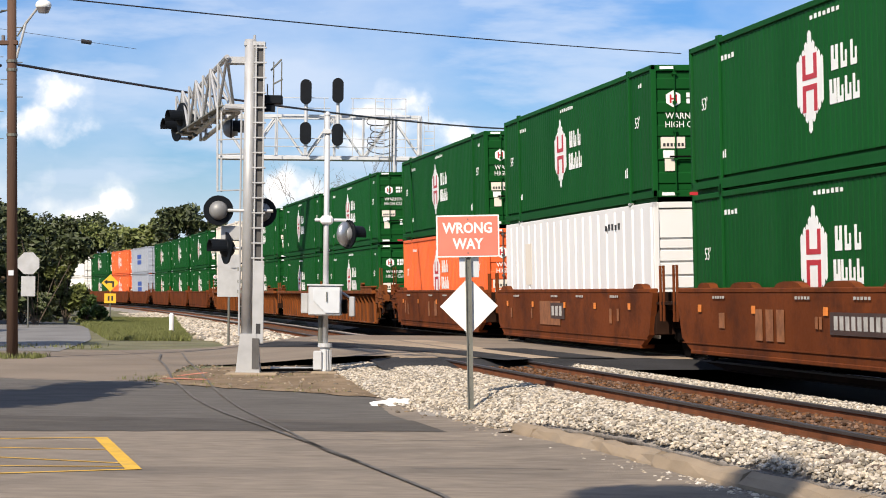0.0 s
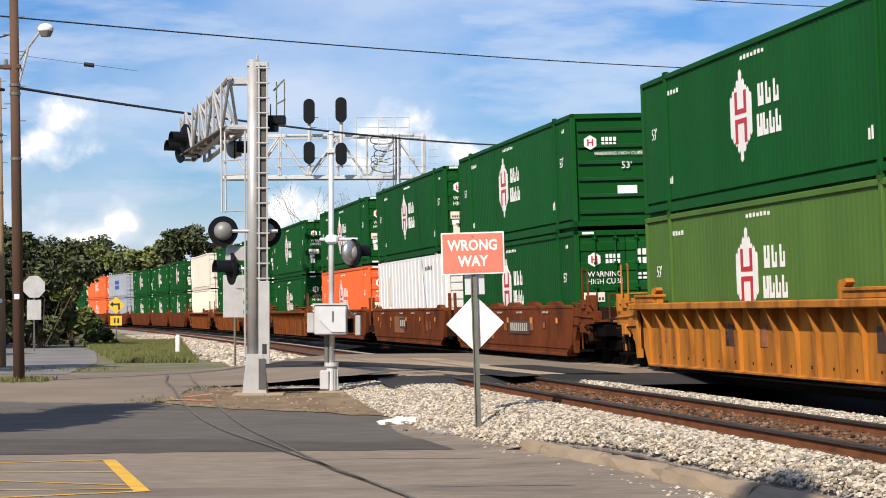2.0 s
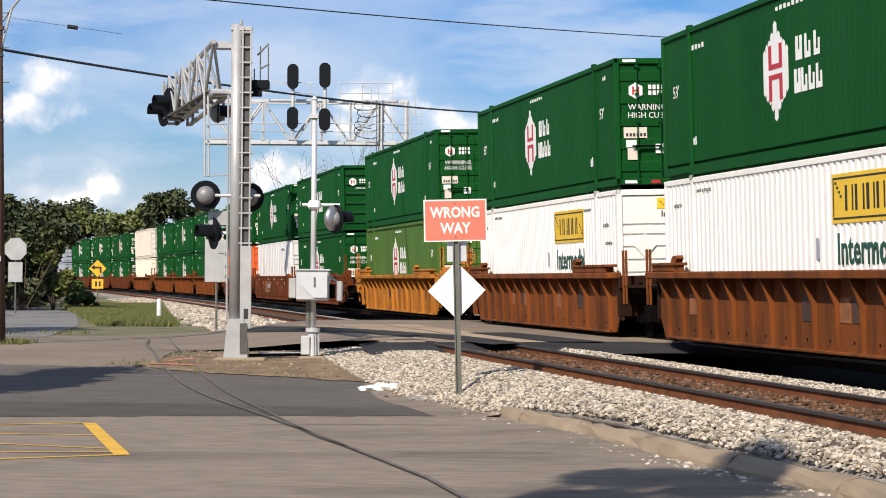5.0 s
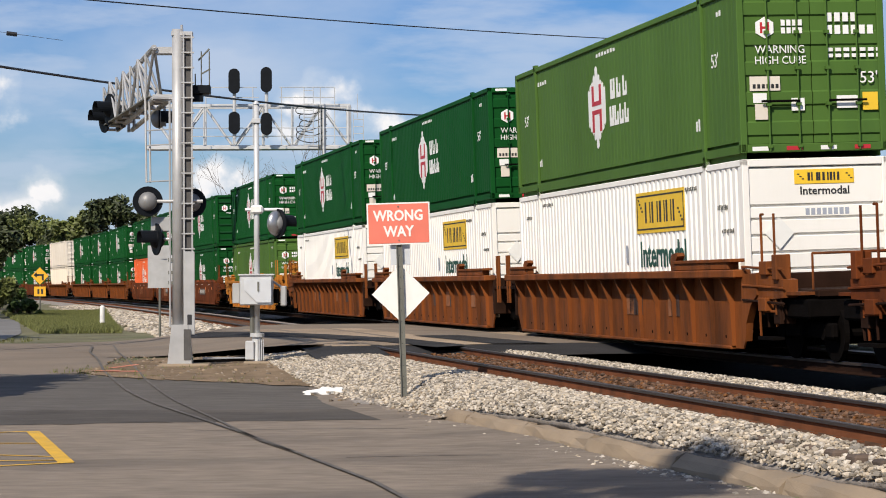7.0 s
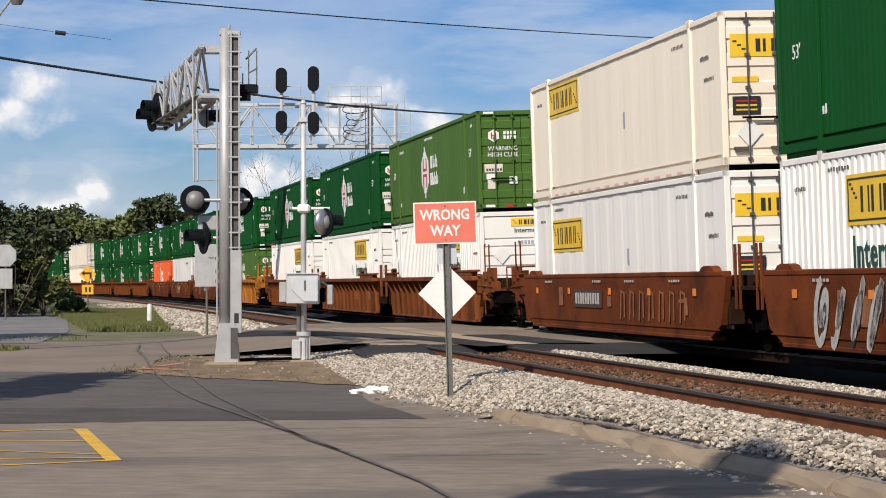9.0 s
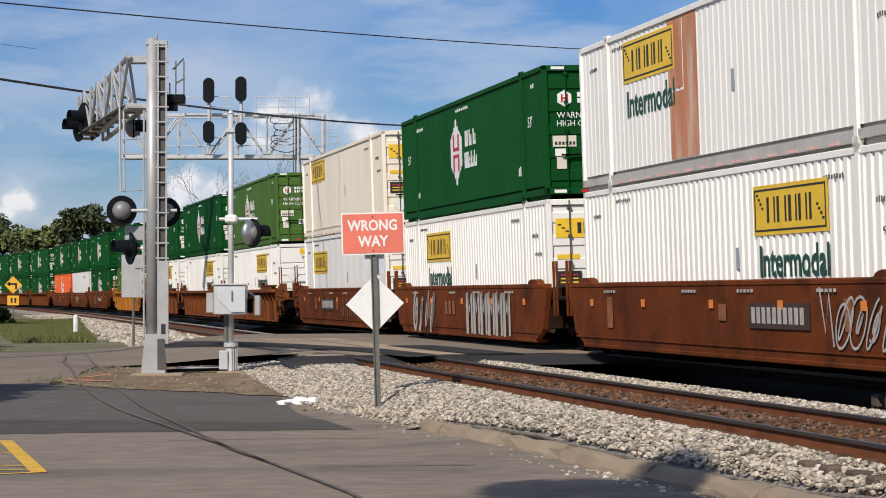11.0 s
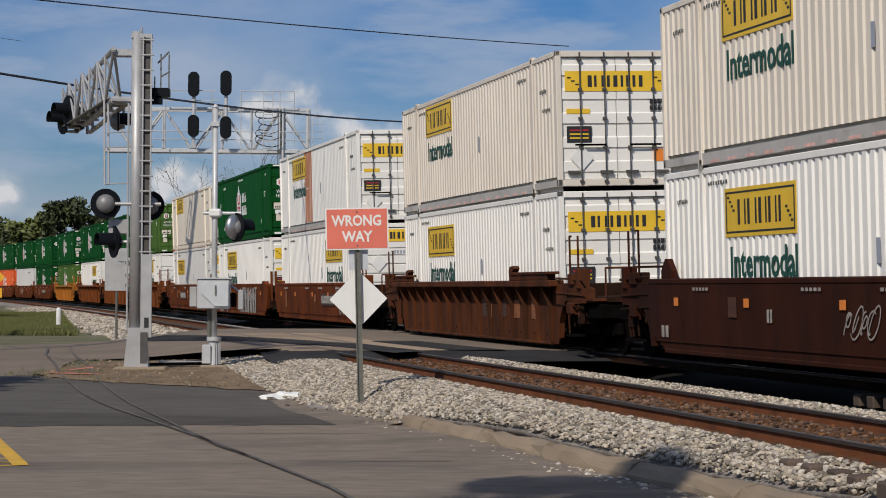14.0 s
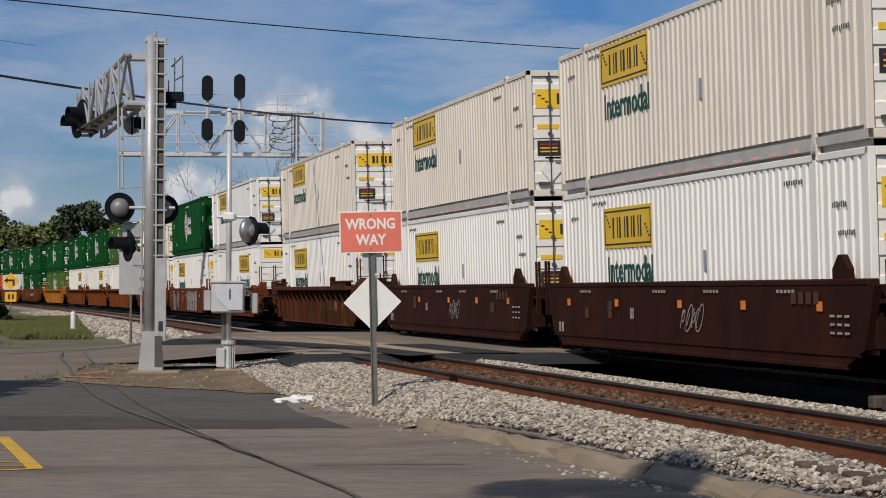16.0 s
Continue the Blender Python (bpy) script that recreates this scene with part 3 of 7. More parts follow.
def bars(name, root, x, z, w, h, n, material):
    """A short row of unreadable marks."""
    bm = bmesh.new()
    y = -CREST[root.name] + 0.012
    for i in range(n):
        a = x + w * i / n
        box(bm, a, a + w / n * 0.6, y - 0.016, y - 0.012, z, z + h * (0.72 if i % 3 else 0.6))
    ob = part(name, bm, material, root)
    ob["kind"] = "stuff"
    return ob


SIDE = Matrix(((1, 0, 0, 0), (0, 0, -1, 0), (0, 1, 0, 0), (0, 0, 0, 1)))       # text on the -y side, read from outside
ENDF = Matrix(((0, 0, 1, 0), (1, 0, 0, 0), (0, 1, 0, 0), (0, 0, 0, 1)))        # text on the +x end


def side_text(name, root, body, x, z, size, material, squeeze=1.0, bold=0.0):
    return text_part(name, body, size, material, root, Matrix.Translation((x, -CREST[root.name] - 0.003, z)) @ SIDE, squeeze=squeeze, bold=bold)


def end_text(name, root, body, y, z, size, material, squeeze=1.0):
    return text_part(name, body, size, material, root, Matrix.Translation((CL / 2 - 0.016, y, z)) @ ENDF, squeeze=squeeze)


def green_marks(root, end="doors"):
    y = -CREST[root.name] + 0.011
    # tall white badge with two dark red uprights
    bm = bmesh.new()
    cx, cz = -0.95, 1.58
    # stepped columns, tallest in the middle
    cols = ((0.09, 0.86), (0.25, 0.68), (0.38, 0.56), (0.52, 0.5), (0.66, 0.4))
    right = []
    for i, (xo, hh) in enumerate(cols):
        xi = cols[i - 1][0] if i else 0.0
        right += [(xi, hh - 0.05), ((xi + xo) / 2 if i else 0.0, hh), (xo, hh - 0.05)]
    right = [q for i, q in enumerate(right) if i > 0 or q[0] > 0]
    top = [(-u, v) for u, v in right[::-1] if u > 0] + right
    ring = top + [(u, -v) for u, v in top[::-1]]
    prism(bm, [(cx + u, cz + v) for u, v in ring], y - 0.016, y - 0.011)
    part("badge", bm, M_LOGO_W, root, "white badge")
    for a, b, c, d in ((-0.36, -0.2, 0.04, 0.46), (0.2, 0.36, 0.04, 0.46), (-0.2, 0.2, 0.04, 0.13), (-0.36, -0.2, -0.5, -0.05), (0.2, 0.36, -0.5, -0.05), (-0.2, 0.2, -0.14, -0.05)):
        part("badge_bar", bx(cx + a, cx + b, y - 0.021, y - 0.017, cz + c, cz + d), M_LOGO_R, root, "dark red bar")
    # the name as plain strokes
    for z0, z1, xs in ((1.66, 2.06, (0.1, 0.55, 1.0)), (1.12, 1.52, (0.0, 0.36, 0.72, 1.08))):
        for i, x in enumerate(xs):
            bm = bmesh.new()
            m = z0 + 0.17
            prism(bm, [(x, z0), (x + 0.28, z0), (x + 0.28, m + 0.1), (x + 0.2, m + 0.1), (x + 0.2, z0 + 0.1), (x + 0.1, z0 + 0.1), (x + 0.1, z1), (x, z1)] if i else [(x, z0), (x + 0.32, z0), (x + 0.32, z1), (x + 0.2, z1), (x + 0.2, m), (x + 0.12, m), (x + 0.12, z1), (x, z1)], y - 0.016, y - 0.011)
            part("name_stroke", bm, M_LOGO_W, root)
    bars("stencil_code", root, -0.9, 2.6, 1.5, 0.11, 7, M_LOGO_W)
    bars("stencil_code", root, -7.2 + 1.0, 2.45, 1.1, 0.13, 5, M_LOGO_W)
    side_text("length_mark", root, "53'", -7.15, 1.72, 0.34, M_LOGO_W)
    side_text("length_mark", root, "53'", 6.75, 1.75, 0.34, M_LOGO_W)
    bars("stencil_code", root, 5.6, 0.62, 0.28, 0.3, 2, M_LOGO_W)
    bars("stencil_code", root, -6.0, 0.62, 0.25, 0.22, 2, M_LOGO_W)
    bars("stencil_code", root, 6.9, 2.5, 0.3, 0.13, 2, M_LOGO_W)
    x = CL / 2
    # the same badge, small, on the end
    bm = bmesh.new()
    rod(bm, (x - 0.03, -0.81, 2.18), (x - 0.012, -0.81, 2.18), 0.18, n=6)
    part("end_badge", bm, M_LOGO_W, root, "white six-sided badge")
    part("end_badge_bar", bx(x - 0.013, x - 0.009, -0.89, -0.85, 2.09, 2.27), M_LOGO_R, root)
    part("end_badge_bar", bx(x - 0.013, x - 0.009, -0.77, -0.73, 2.09, 2.27), M_LOGO_R, root)
    part("end_badge_bar", bx(x - 0.013, x - 0.009, -0.85, -0.77, 2.16, 2.2), M_LOGO_R, root)
    for z in (2.21, 2.08):
        for k in range(4):
            part("end_stroke", bx(x - 0.026, x - 0.018, -0.52 + k * 0.1, -0.45 + k * 0.1, z, z + 0.1), M_LOGO_W, root)
    if end == "doors":
        end_text("warning", root, "WARNING", -0.55, 1.81, 0.19, M_LOGO_W, 0.95)
        end_text("warning", root, "HIGH CUBE", -0.55, 1.63, 0.19, M_LOGO_W, 0.92)
        end_mark("notice", root, -1.1, -0.57, 1.13, 1.37, M_BEIGE, "pale notice panel")
        for k in range(6):
            part("notice_bar", bx(x - 0.0195, x - 0.0155, -1.05 + k * 0.08, -1.0 + k * 0.08, 1.17, 1.24), M_BLACK, root)
        end_mark("notice", root, -1.05, -0.81, 0.93, 1.09, M_LOGO_W)
        end_mark("notice", root, -1.02, -0.8, 0.65, 0.91, M_BEIGE)
        end_mark("notice", root, -0.38, -0.15, 0.79, 1.0, M_LOGO_W)
        end_text("length_mark", root, "53'", 1.0, 1.32, 0.28, M_LOGO_W)
        end_mark("notice", root, 0.42, 0.82, 0.82, 1.03, M_LOGO_W)
        end_mark("hazard_label", root, 0.88, 1.15, 0.78, 1.08, M_YELLOW, "orange hazard label")
        for z, hh, n in ((2.27, 0.15, 4), (2.06, 0.15, 6), (1.77, 0.06, 7), (1.67, 0.06, 7)):
            bm = bmesh.new()
            for k in range(n):
                box(bm, x - 0.026, x - 0.018, 0.28 + k * 0.145, 0.38 + k * 0.145, z, z + hh)
            part("stencil_code", bm, M_LOGO_W, root)["kind"] = "stuff"
        for k in range(4):
            part("reflector_strip", bx(x, x + 0.006, -1.1 + 0.6 * k, -0.82 + 0.6 * k, 0.13, 0.2), M_LOGO_R if k % 2 else M_LOGO_W, root)
        for y0 in (-1.1, 0.85):
            part("reflector_strip", bx(x, x + 0.006, y0, y0 + 0.32, CH - 0.09, CH - 0.03), M_LOGO_W, root)
    else:
        end_text("warning", root, "WARNING HIGH CUBE", -0.1, 1.9, 0.12, M_LOGO_W)
        end_text("length_mark", root, "53'", 0.1, 1.6, 0.24, M_LOGO_W)
        end_mark("notice", root, -0.15, 0.35, 0.85, 1.1, M_LOGO_W)
    return root


def yellow_board(root, x, z, w=3.1, h=0.78, tilt=0.0):
    y = -CREST[root.name] + 0.012
    part("sign_board", bx(x - w / 2, x + w / 2, y - 0.02, y - 0.012, z - h / 2, z + h / 2), M_YELLOW, root, "yellow painted sign with a black border")
    bm = bmesh.new()
    for a, b, c, d in ((-w / 2 + 0.06, w / 2 - 0.06, h / 2 - 0.09, h / 2 - 0.06), (-w / 2 + 0.06, w / 2 - 0.06, -h / 2 + 0.06, -h / 2 + 0.09), (-w / 2 + 0.06, -w / 2 + 0.1, -h / 2 + 0.06, h / 2 - 0.06), (w / 2 - 0.1, w / 2 - 0.06, -h / 2 + 0.06, h / 2 - 0.06)):
        box(bm, x + a, x + b, y - 0.024, y - 0.021, z + c, z + d)
    # scroll ends, stepped along the slant
    for q in range(4):
        for a, c in ((-w / 2 + 0.14 + 0.075 * q, 0.24 - 0.07 * q), (w / 2 - 0.44 + 0.075 * q, 0.02 - 0.07 * q)):
            box(bm, x + a, x + a + 0.09, y - 0.024, y - 0.021, z + c - 0.02, z + c + 0.02)
    part("sign_border", bm, M_BLACK, root)
    # the firm's name as plain slim bars of uneven width
    for a, wd in ((-0.9, 0.1), (-0.62, 0.06), (-0.46, 0.1), (-0.14, 0.07), (0.04, 0.12), (0.3, 0.06), (0.45, 0.1), (0.72, 0.06), (0.88, 0.09)):
        part("sign_stroke", bx(x + a - wd / 2, x + a + wd / 2, y - 0.024, y - 0.021, z - 0.2, z + 0.2), M_BLACK, root)


def white_marks(root, x=3.3, z=2.2, word=True, end="doors", ink=None, wide=False):
    ink = ink or M_INK
    if x is not None:
        yellow_board(root, x, z)
        if word:
            side_text("word", root, "Intermodal", x + 0.1, z - 0.82, 0.68, ink, 0.98, 0.014)
    bm = bmesh.new()
    for k in range(14):
        box(bm, -5.6 + k * 0.82, -5.2 + k * 0.82, -CW / 2 - 0.005, -CW / 2 - 0.001, 0.06, 0.11)
    part("reflector_tape", bm, M_TAPE, root)["kind"] = "stuff"
    bars("stencil_code", root, -7.4, 2.35, 0.56, 0.10, 7, M_POST)
    bars("stencil_code", root, -5.8, 2.6, 0.96, 0.09, 8, M_POST)
    bars("stencil_code", root, 4.8, 2.5, 0.80, 0.10, 8, M_POST)
    bars("stencil_code", root, 6.7, 2.1, 0.56, 0.12, 7, M_POST)
    bars("stencil_code", root, 6.9, 1.7, 0.64, 0.10, 8, M_POST)
    part("placard_holder", bx(0.95, 1.08, -CREST[root.name] - 0.006, -CREST[root.name], 1.25, 1.6), M_GREY, root)
    xe = CL / 2
    if end == "doors":
        ya, yb, za, zb = -1.1, 1.12, 2.06, 2.48
    elif wide:
        ya, yb, za, zb = -1.05, 1.05, 2.33, 2.71
    else:
        ya, yb, za, zb = -0.38, 0.67, 2.47, 2.71
    end_mark("end_sign", root, ya, yb, za, zb, M_YELLOW, "yellow sign")
    span = (yb - ya) * 0.56
    mid, low, tall = (ya + yb) / 2, za + (zb - za) * 0.22, (zb - za) * 0.56
    for k, wd in enumerate((0.05, 0.03, 0.05, 0.035, 0.05, 0.03, 0.05, 0.035, 0.045)):
        y = mid - span / 2 + span * k / 9 + (0.02 if k in (2, 5) else 0)
        part("end_stroke", bx(xe - 0.017, xe - 0.012, y, y + wd * span * 1.4, low, low + tall), M_BLACK, root)
    for y in (ya + 0.05, yb - 0.3 * (yb - ya) / 2.2):
        bm = bmesh.new()
        ww = 0.25 * (yb - ya) / 2.2
        for q in range(3):
            box(bm, xe - 0.017, xe - 0.012, y + ww * q / 3, y + ww * (q + 0.9) / 3, low + tall * (0.75 - 0.3 * q), low + tall * (0.88 - 0.3 * q))
        part("sign_scroll", bm, M_BLACK, root, "black scroll outline")["kind"] = "stuff"
    yp, zp = (-0.78, 0.68) if end == "doors" else (-0.68, 1.66)
    bm = bmesh.new()
    prism(bm, [(-0.25, 0), (0, -0.27), (0.25, 0), (0, 0.27)], -0.012, 0.0)
    bm.transform(Matrix.Translation((xe - 0.005, yp, zp)) @ Matrix.Rotation(radians(90), 4, "Z"))
    part("placard_holder", bm, M_CAP, root, "white diamond placard holder")
    if end == "doors":
        end_mark("notice", root, -1.08, -0.55, 1.0, 1.34, M_BLACK, "dark notice plate")
        for z in (1.08, 1.16, 1.24):
            part("notice_bar", bx(xe - 0.0195, xe - 0.0155, -1.02, -0.62, z, z + 0.03), M_LOGO_R if z > 1.2 else M_YELLOW, root)
        end_mark("notice", root, -1.08, -0.58, 1.6, 1.7, M_YELLOW)
        end_mark("hazard_label", root, 0.78, 1.12, 0.6, 0.86, M_SPOT, "orange hazard label")
        for z in (1.66, 1.8):
            bm = bmesh.new()
            for k in range(5):
                box(bm, xe - 0.026, xe - 0.018, 0.72 + k * 0.085, 0.785 + k * 0.085, z, z + 0.1)
            part("stencil_code", bm, M_BLACK, root)["kind"] = "stuff"
        for y in (-0.95, -0.25, 0.3, 0.95):
            part("handle_box", bx(xe - 0.03, xe + 0.04, y - 0.13, y + 0.13, 0.36, 0.42), M_DARKSTEEL, root, "dark latch handle")
    else:
        if not wide:
            text_part("word", "Intermodal", 0.19, M_BLACK, root, Matrix.Translation((xe - 0.024, 0.15, 2.35)) @ ENDF, squeeze=1.05, bold=0.003)
        bm = bmesh.new()
        for k in range(8):
            box(bm, xe - 0.034, xe - 0.026, -0.2 + k * 0.1, -0.13 + k * 0.1, 1.95, 2.06)
        part("stencil_code", bm, M_GREY, root)["kind"] = "stuff"
    return root


# ---- well cars ----
CAR_L = 16.7


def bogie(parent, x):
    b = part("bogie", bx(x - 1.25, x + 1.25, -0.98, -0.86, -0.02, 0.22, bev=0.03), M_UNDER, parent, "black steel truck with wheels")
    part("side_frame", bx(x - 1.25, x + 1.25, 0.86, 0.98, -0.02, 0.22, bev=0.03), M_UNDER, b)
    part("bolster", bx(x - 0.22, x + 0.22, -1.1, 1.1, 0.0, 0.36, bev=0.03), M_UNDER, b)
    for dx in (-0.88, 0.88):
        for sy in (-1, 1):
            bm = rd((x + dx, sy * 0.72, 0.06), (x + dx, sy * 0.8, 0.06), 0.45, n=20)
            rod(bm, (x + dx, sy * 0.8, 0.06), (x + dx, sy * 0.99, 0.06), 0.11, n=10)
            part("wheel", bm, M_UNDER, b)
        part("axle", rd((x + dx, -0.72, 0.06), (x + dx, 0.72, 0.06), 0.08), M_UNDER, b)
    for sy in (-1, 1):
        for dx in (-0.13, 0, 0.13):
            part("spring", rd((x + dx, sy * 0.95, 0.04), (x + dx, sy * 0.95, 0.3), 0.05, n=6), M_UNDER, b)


def end_gear(root, x, k, paint):
    """Brackets, pipes and hoses crowded round the coupler end of a car."""
    g = random.Random(int(abs(x) * 10) + k)

    def slab(name, xa, xb, *rest, material=paint, bev=0.012, label=""):
        part(name, bx(min(x + k * xa, x + k * xb), max(x + k * xa, x + k * xb), *rest, bev=bev), material, root, label)
    for sy in (-1, 1):
        ys = sorted((sy * 1.36, sy * 1.48))
        # plate over the wheel arch, cut away below
        bm = bmesh.new()
        prism(bm, [(x, 1.0), (x + k * 0.75, 1.0), (x + k * 0.75, 0.66), (x + k * 0.45, 0.5), (x + k * 0.2, 0.2), (x + k * 0.12, -0.1), (x, -0.1)], *ys)
        part("arch_plate", bm, paint, root, "plate cut away over the wheels")
        slab("bracket", 0.95, 1.3, *sorted((sy * 1.2, sy * 1.5)), 0.98, 1.2)
        slab("bracket", 1.55, 1.75, *sorted((sy * 1.25, sy * 1.5)), 0.9, 1.3)
        slab("jack_pad", 0.9, 1.25, *sorted((sy * 1.3, sy * 1.52)), 0.4, 0.62)
        slab("valve_box", 1.35, 1.65, *sorted((sy * 1.15, sy * 1.42)), 0.2, 0.52, material=M_GAPSHADE)
        for q in range(4):
            xa = x + k * (0.7 + 0.33 * q + g.uniform(-0.05, 0.05))
            part("hose", rd((xa, sy * 1.43, g.uniform(0.75, 0.95)), (xa + k * g.uniform(-0.1, 0.12), sy * 1.38, g.uniform(0.0, 0.3)), 0.022, n=6), M_GAPSHADE if q % 2 else paint, root)
        for zz in (0.58, 0.82, 1.12):
            part("pipe", rd((x + k * 0.1, sy * 1.49, zz), (x + k * 1.95, sy * 1.46, zz - 0.05), 0.02, n=6), paint if zz > 0.6 else M_GAPSHADE, root)
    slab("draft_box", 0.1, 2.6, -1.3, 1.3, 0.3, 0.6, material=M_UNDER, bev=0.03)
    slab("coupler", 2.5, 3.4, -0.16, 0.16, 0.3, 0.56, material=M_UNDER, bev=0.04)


def well_car(name, paint, ribbed, near_coupler, far_coupler, label, caps="flat"):
    """One well of a double-stack car; z = 0 is the floor on which the lower box stands."""
    root = thing(name, label=label, category="railway car", group="well cars of the train")
    h = CAR_L / 2
    for sy in (-1, 1):
        yo, yi = sy * 1.50, sy * 1.38
        ya, yb = min(yo, yi), max(yo, yi)
        bm = bmesh.new()
        if ribbed:
            yp = sy * 1.355
            prism(bm, [(-h + 0.35, -0.24), (h - 0.35, -0.24), (h, 0.2), (h, 1.0), (-h, 1.0), (-h, 0.2)], *sorted((yp, sy * 1.325)))
        else:
            prism(bm, [(-h + 0.8, -0.16), (h - 0.8, -0.16), (h - 0.1, 0.1), (h + 0.3, 0.98), (h + 0.3, 1.0), (-h - 0.3, 1.0), (-h - 0.3, 0.98), (-h + 0.1, 0.1)], ya, yb)
        side = part("side_sill", bm, paint, root)
        yo2 = sy * (1.64 if ribbed else 1.515)
        part("top_chord", bx(-h - 0.1, h + 0.1, min(yo2, sy * 1.33), max(yo2, sy * 1.33), 0.94 if ribbed else 0.98, 1.08, bev=0.02), paint, root)
        part("bottom_chord", bx(-h + 0.75, h - 0.75, *sorted((sy * (1.44 if ribbed else 1.515), sy * 1.2)), *((-0.26, -0.2) if ribbed else (-0.2, -0.12)), bev=0.015), paint, root)
        if not ribbed:
            part("weld_strip", bx(-h + 0.2, h - 0.2, min(sy * 1.5, sy * 1.522), max(sy * 1.5, sy * 1.522), 0.0, 0.025), paint, side, "long weld seam")

        if ribbed:
            n = 15
            for i in range(n):
                x = -h + 0.75 + i * (2 * h - 1.5) / (n - 1)
                bm = bmesh.new()
                ring = [(1.345, -0.2), (1.42, -0.2), (1.44, 0.5), (1.6, 0.95), (1.345, 0.95)]
                fa = [bm.verts.new((x - 0.03, sy * yy, zz)) for yy, zz in ring]
                fb = [bm.verts.new((x + 0.03, sy * yy, zz)) for yy, zz in ring]
                bm.faces.new(fa)
                bm.faces.new(fb[::-1])
                for q in range(5):
                    bm.faces.new((fa[q], fb[q], fb[(q + 1) % 5], fa[(q + 1) % 5]))
                part("rib", bm, paint, side)
        if ribbed:
            # raised guide boxes at both ends of the chord, each with a hooked stop
            for xa, xb in ((h - 3.3, h - 0.3), (-h + 0.3, -h + 1.9)):
                guide = part("guide_box", bx(xa, xb, *sorted((sy * 1.4, sy * 1.6)), 1.08, 1.22, bev=0.015), paint, root, "raised box on the top chord")
                part("guide_ledge", bx(xa + 0.1, xb + 0.25, *sorted((sy * 1.38, sy * 1.63)), 1.2, 1.26, bev=0.01), paint, guide)
                xh = xa if xa > 0 else xb
                bm = bmesh.new()
                prism(bm, [(xh - 0.22, 1.08), (xh + 0.2, 1.08), (xh + 0.2, 1.2), (xh + 0.06, 1.26), (xh + 0.2, 1.34), (xh + 0.12, 1.4), (xh - 0.16, 1.38), (xh - 0.24, 1.28)], *sorted((sy * 1.44, sy * 1.58)))
                part("guide_hook", bm, paint, guide)
            for i in range(14):
                xx = -h + 1.35 + i * (2 * h - 2.6) / 13
                part("drain_hole", bx(xx, xx + 0.06, *sorted((sy * 1.354, sy * 1.358)), -0.08, -0.03), M_UNDER, side)
        # guide caps on the chord
        for x in () if ribbed else (-h + 0.9, -h + 5.0, h - 5.0, h - 0.9) if caps != "tiles" else (-h + 1.7, -h + 4.1, -h + 6.7, 0.9, 3.5, h - 2.2):
            bm = bmesh.new()
            w = {"flat": 0.45, "tiles": 0.45 if abs(x) > 6.4 else 0.72, "peak": 0.28}[caps]
            t = 0.1
            if caps != "peak":
                prism(bm, [(x - w, 1.08), (x + w, 1.08), (x + w * 0.75, 1.08 + t * 0.7), (x + w * 0.35, 1.08 + t), (x - w * 0.35, 1.08 + t), (x - w * 0.75, 1.08 + t * 0.7)], *sorted((sy * 1.34, sy * 1.5)))
            else:
                prism(bm, [(x - w, 1.08), (x + w, 1.08), (x + w, 1.22), (x + w * 0.2, 1.42), (x - w * 0.2, 1.42), (x - w, 1.22)], *sorted((sy * 1.4, sy * 1.5)))
            if abs(x) > 5 or caps == "tiles":
                part("guide_cap", bm, paint, root)
            else:
                bm.free()
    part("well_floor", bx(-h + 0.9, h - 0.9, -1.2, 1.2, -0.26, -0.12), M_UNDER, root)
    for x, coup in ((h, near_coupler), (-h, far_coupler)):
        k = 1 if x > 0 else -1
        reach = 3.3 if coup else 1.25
        part("end_deck", bx(min(x - k * 0.1, x + k * reach * 0.8), max(x - k * 0.1, x + k * reach * 0.8), -1.15, 1.15, 0.62, 0.74, bev=0.02), M_GAPSHADE, root)
        part("end_wall", bx(min(x - k * 0.05, x + k * 0.1), max(x - k * 0.05, x + k * 0.1), -1.4, 1.4, 0.1, 1.0, bev=0.02), M_GAPSHADE, root)
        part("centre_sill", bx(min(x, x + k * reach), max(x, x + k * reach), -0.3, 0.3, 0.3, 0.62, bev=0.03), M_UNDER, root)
        if coup:
            for sy in (-1, 1):
                bm = bmesh.new()
                prism(bm, [(x, 0.55), (x + k * 1.9, 0.62), (x + k * 1.9, 0.9), (x + k * 0.8, 1.02), (x, 1.0)], *sorted((sy * 1.2, sy * 1.45)))
                part("end_bracket", bm, paint, root)
                bm = bmesh.new()
                for xx in (x + k * 0.9, x + k * 1.5):
                    rod(bm, (xx, sy * 1.42, 0.35), (xx, sy * 1.42, 1.95), 0.022, n=6)
                for zz in (0.4, 0.7, 1.0):
                    rod(bm, (x + k * 0.9, sy * 1.42, zz), (x + k * 1.5, sy * 1.42, zz), 0.02, n=6)
                rod(bm, (x + k * 0.9, sy * 1.42, 1.95), (x + k * 1.02, sy * 1.42, 1.95), 0.02, n=6)
                part("grab_iron", bm, paint, root)
                part("step", bx(min(x + k * 0.85, x + k * 1.55), max(x + k * 0.85, x + k * 1.55), sy * 1.42 - 0.1, sy * 1.42 + 0.1, -0.05, 0.0), M_UNDER, root)
            wheel = k > 0 and paint is M_CARYELLOW
            bm = bmesh.new() if wheel else None
            for q in range(12) if wheel else ():
                a, b = q * math.pi / 6, (q + 1) * math.pi / 6
                rod(bm, (x + k * 2.15, -0.8 + 0.27 * math.cos(a), 1.62 + 0.27 * math.sin(a)), (x + k * 2.15, -0.8 + 0.27 * math.cos(b), 1.62 + 0.27 * math.sin(b)), 0.024, n=5)
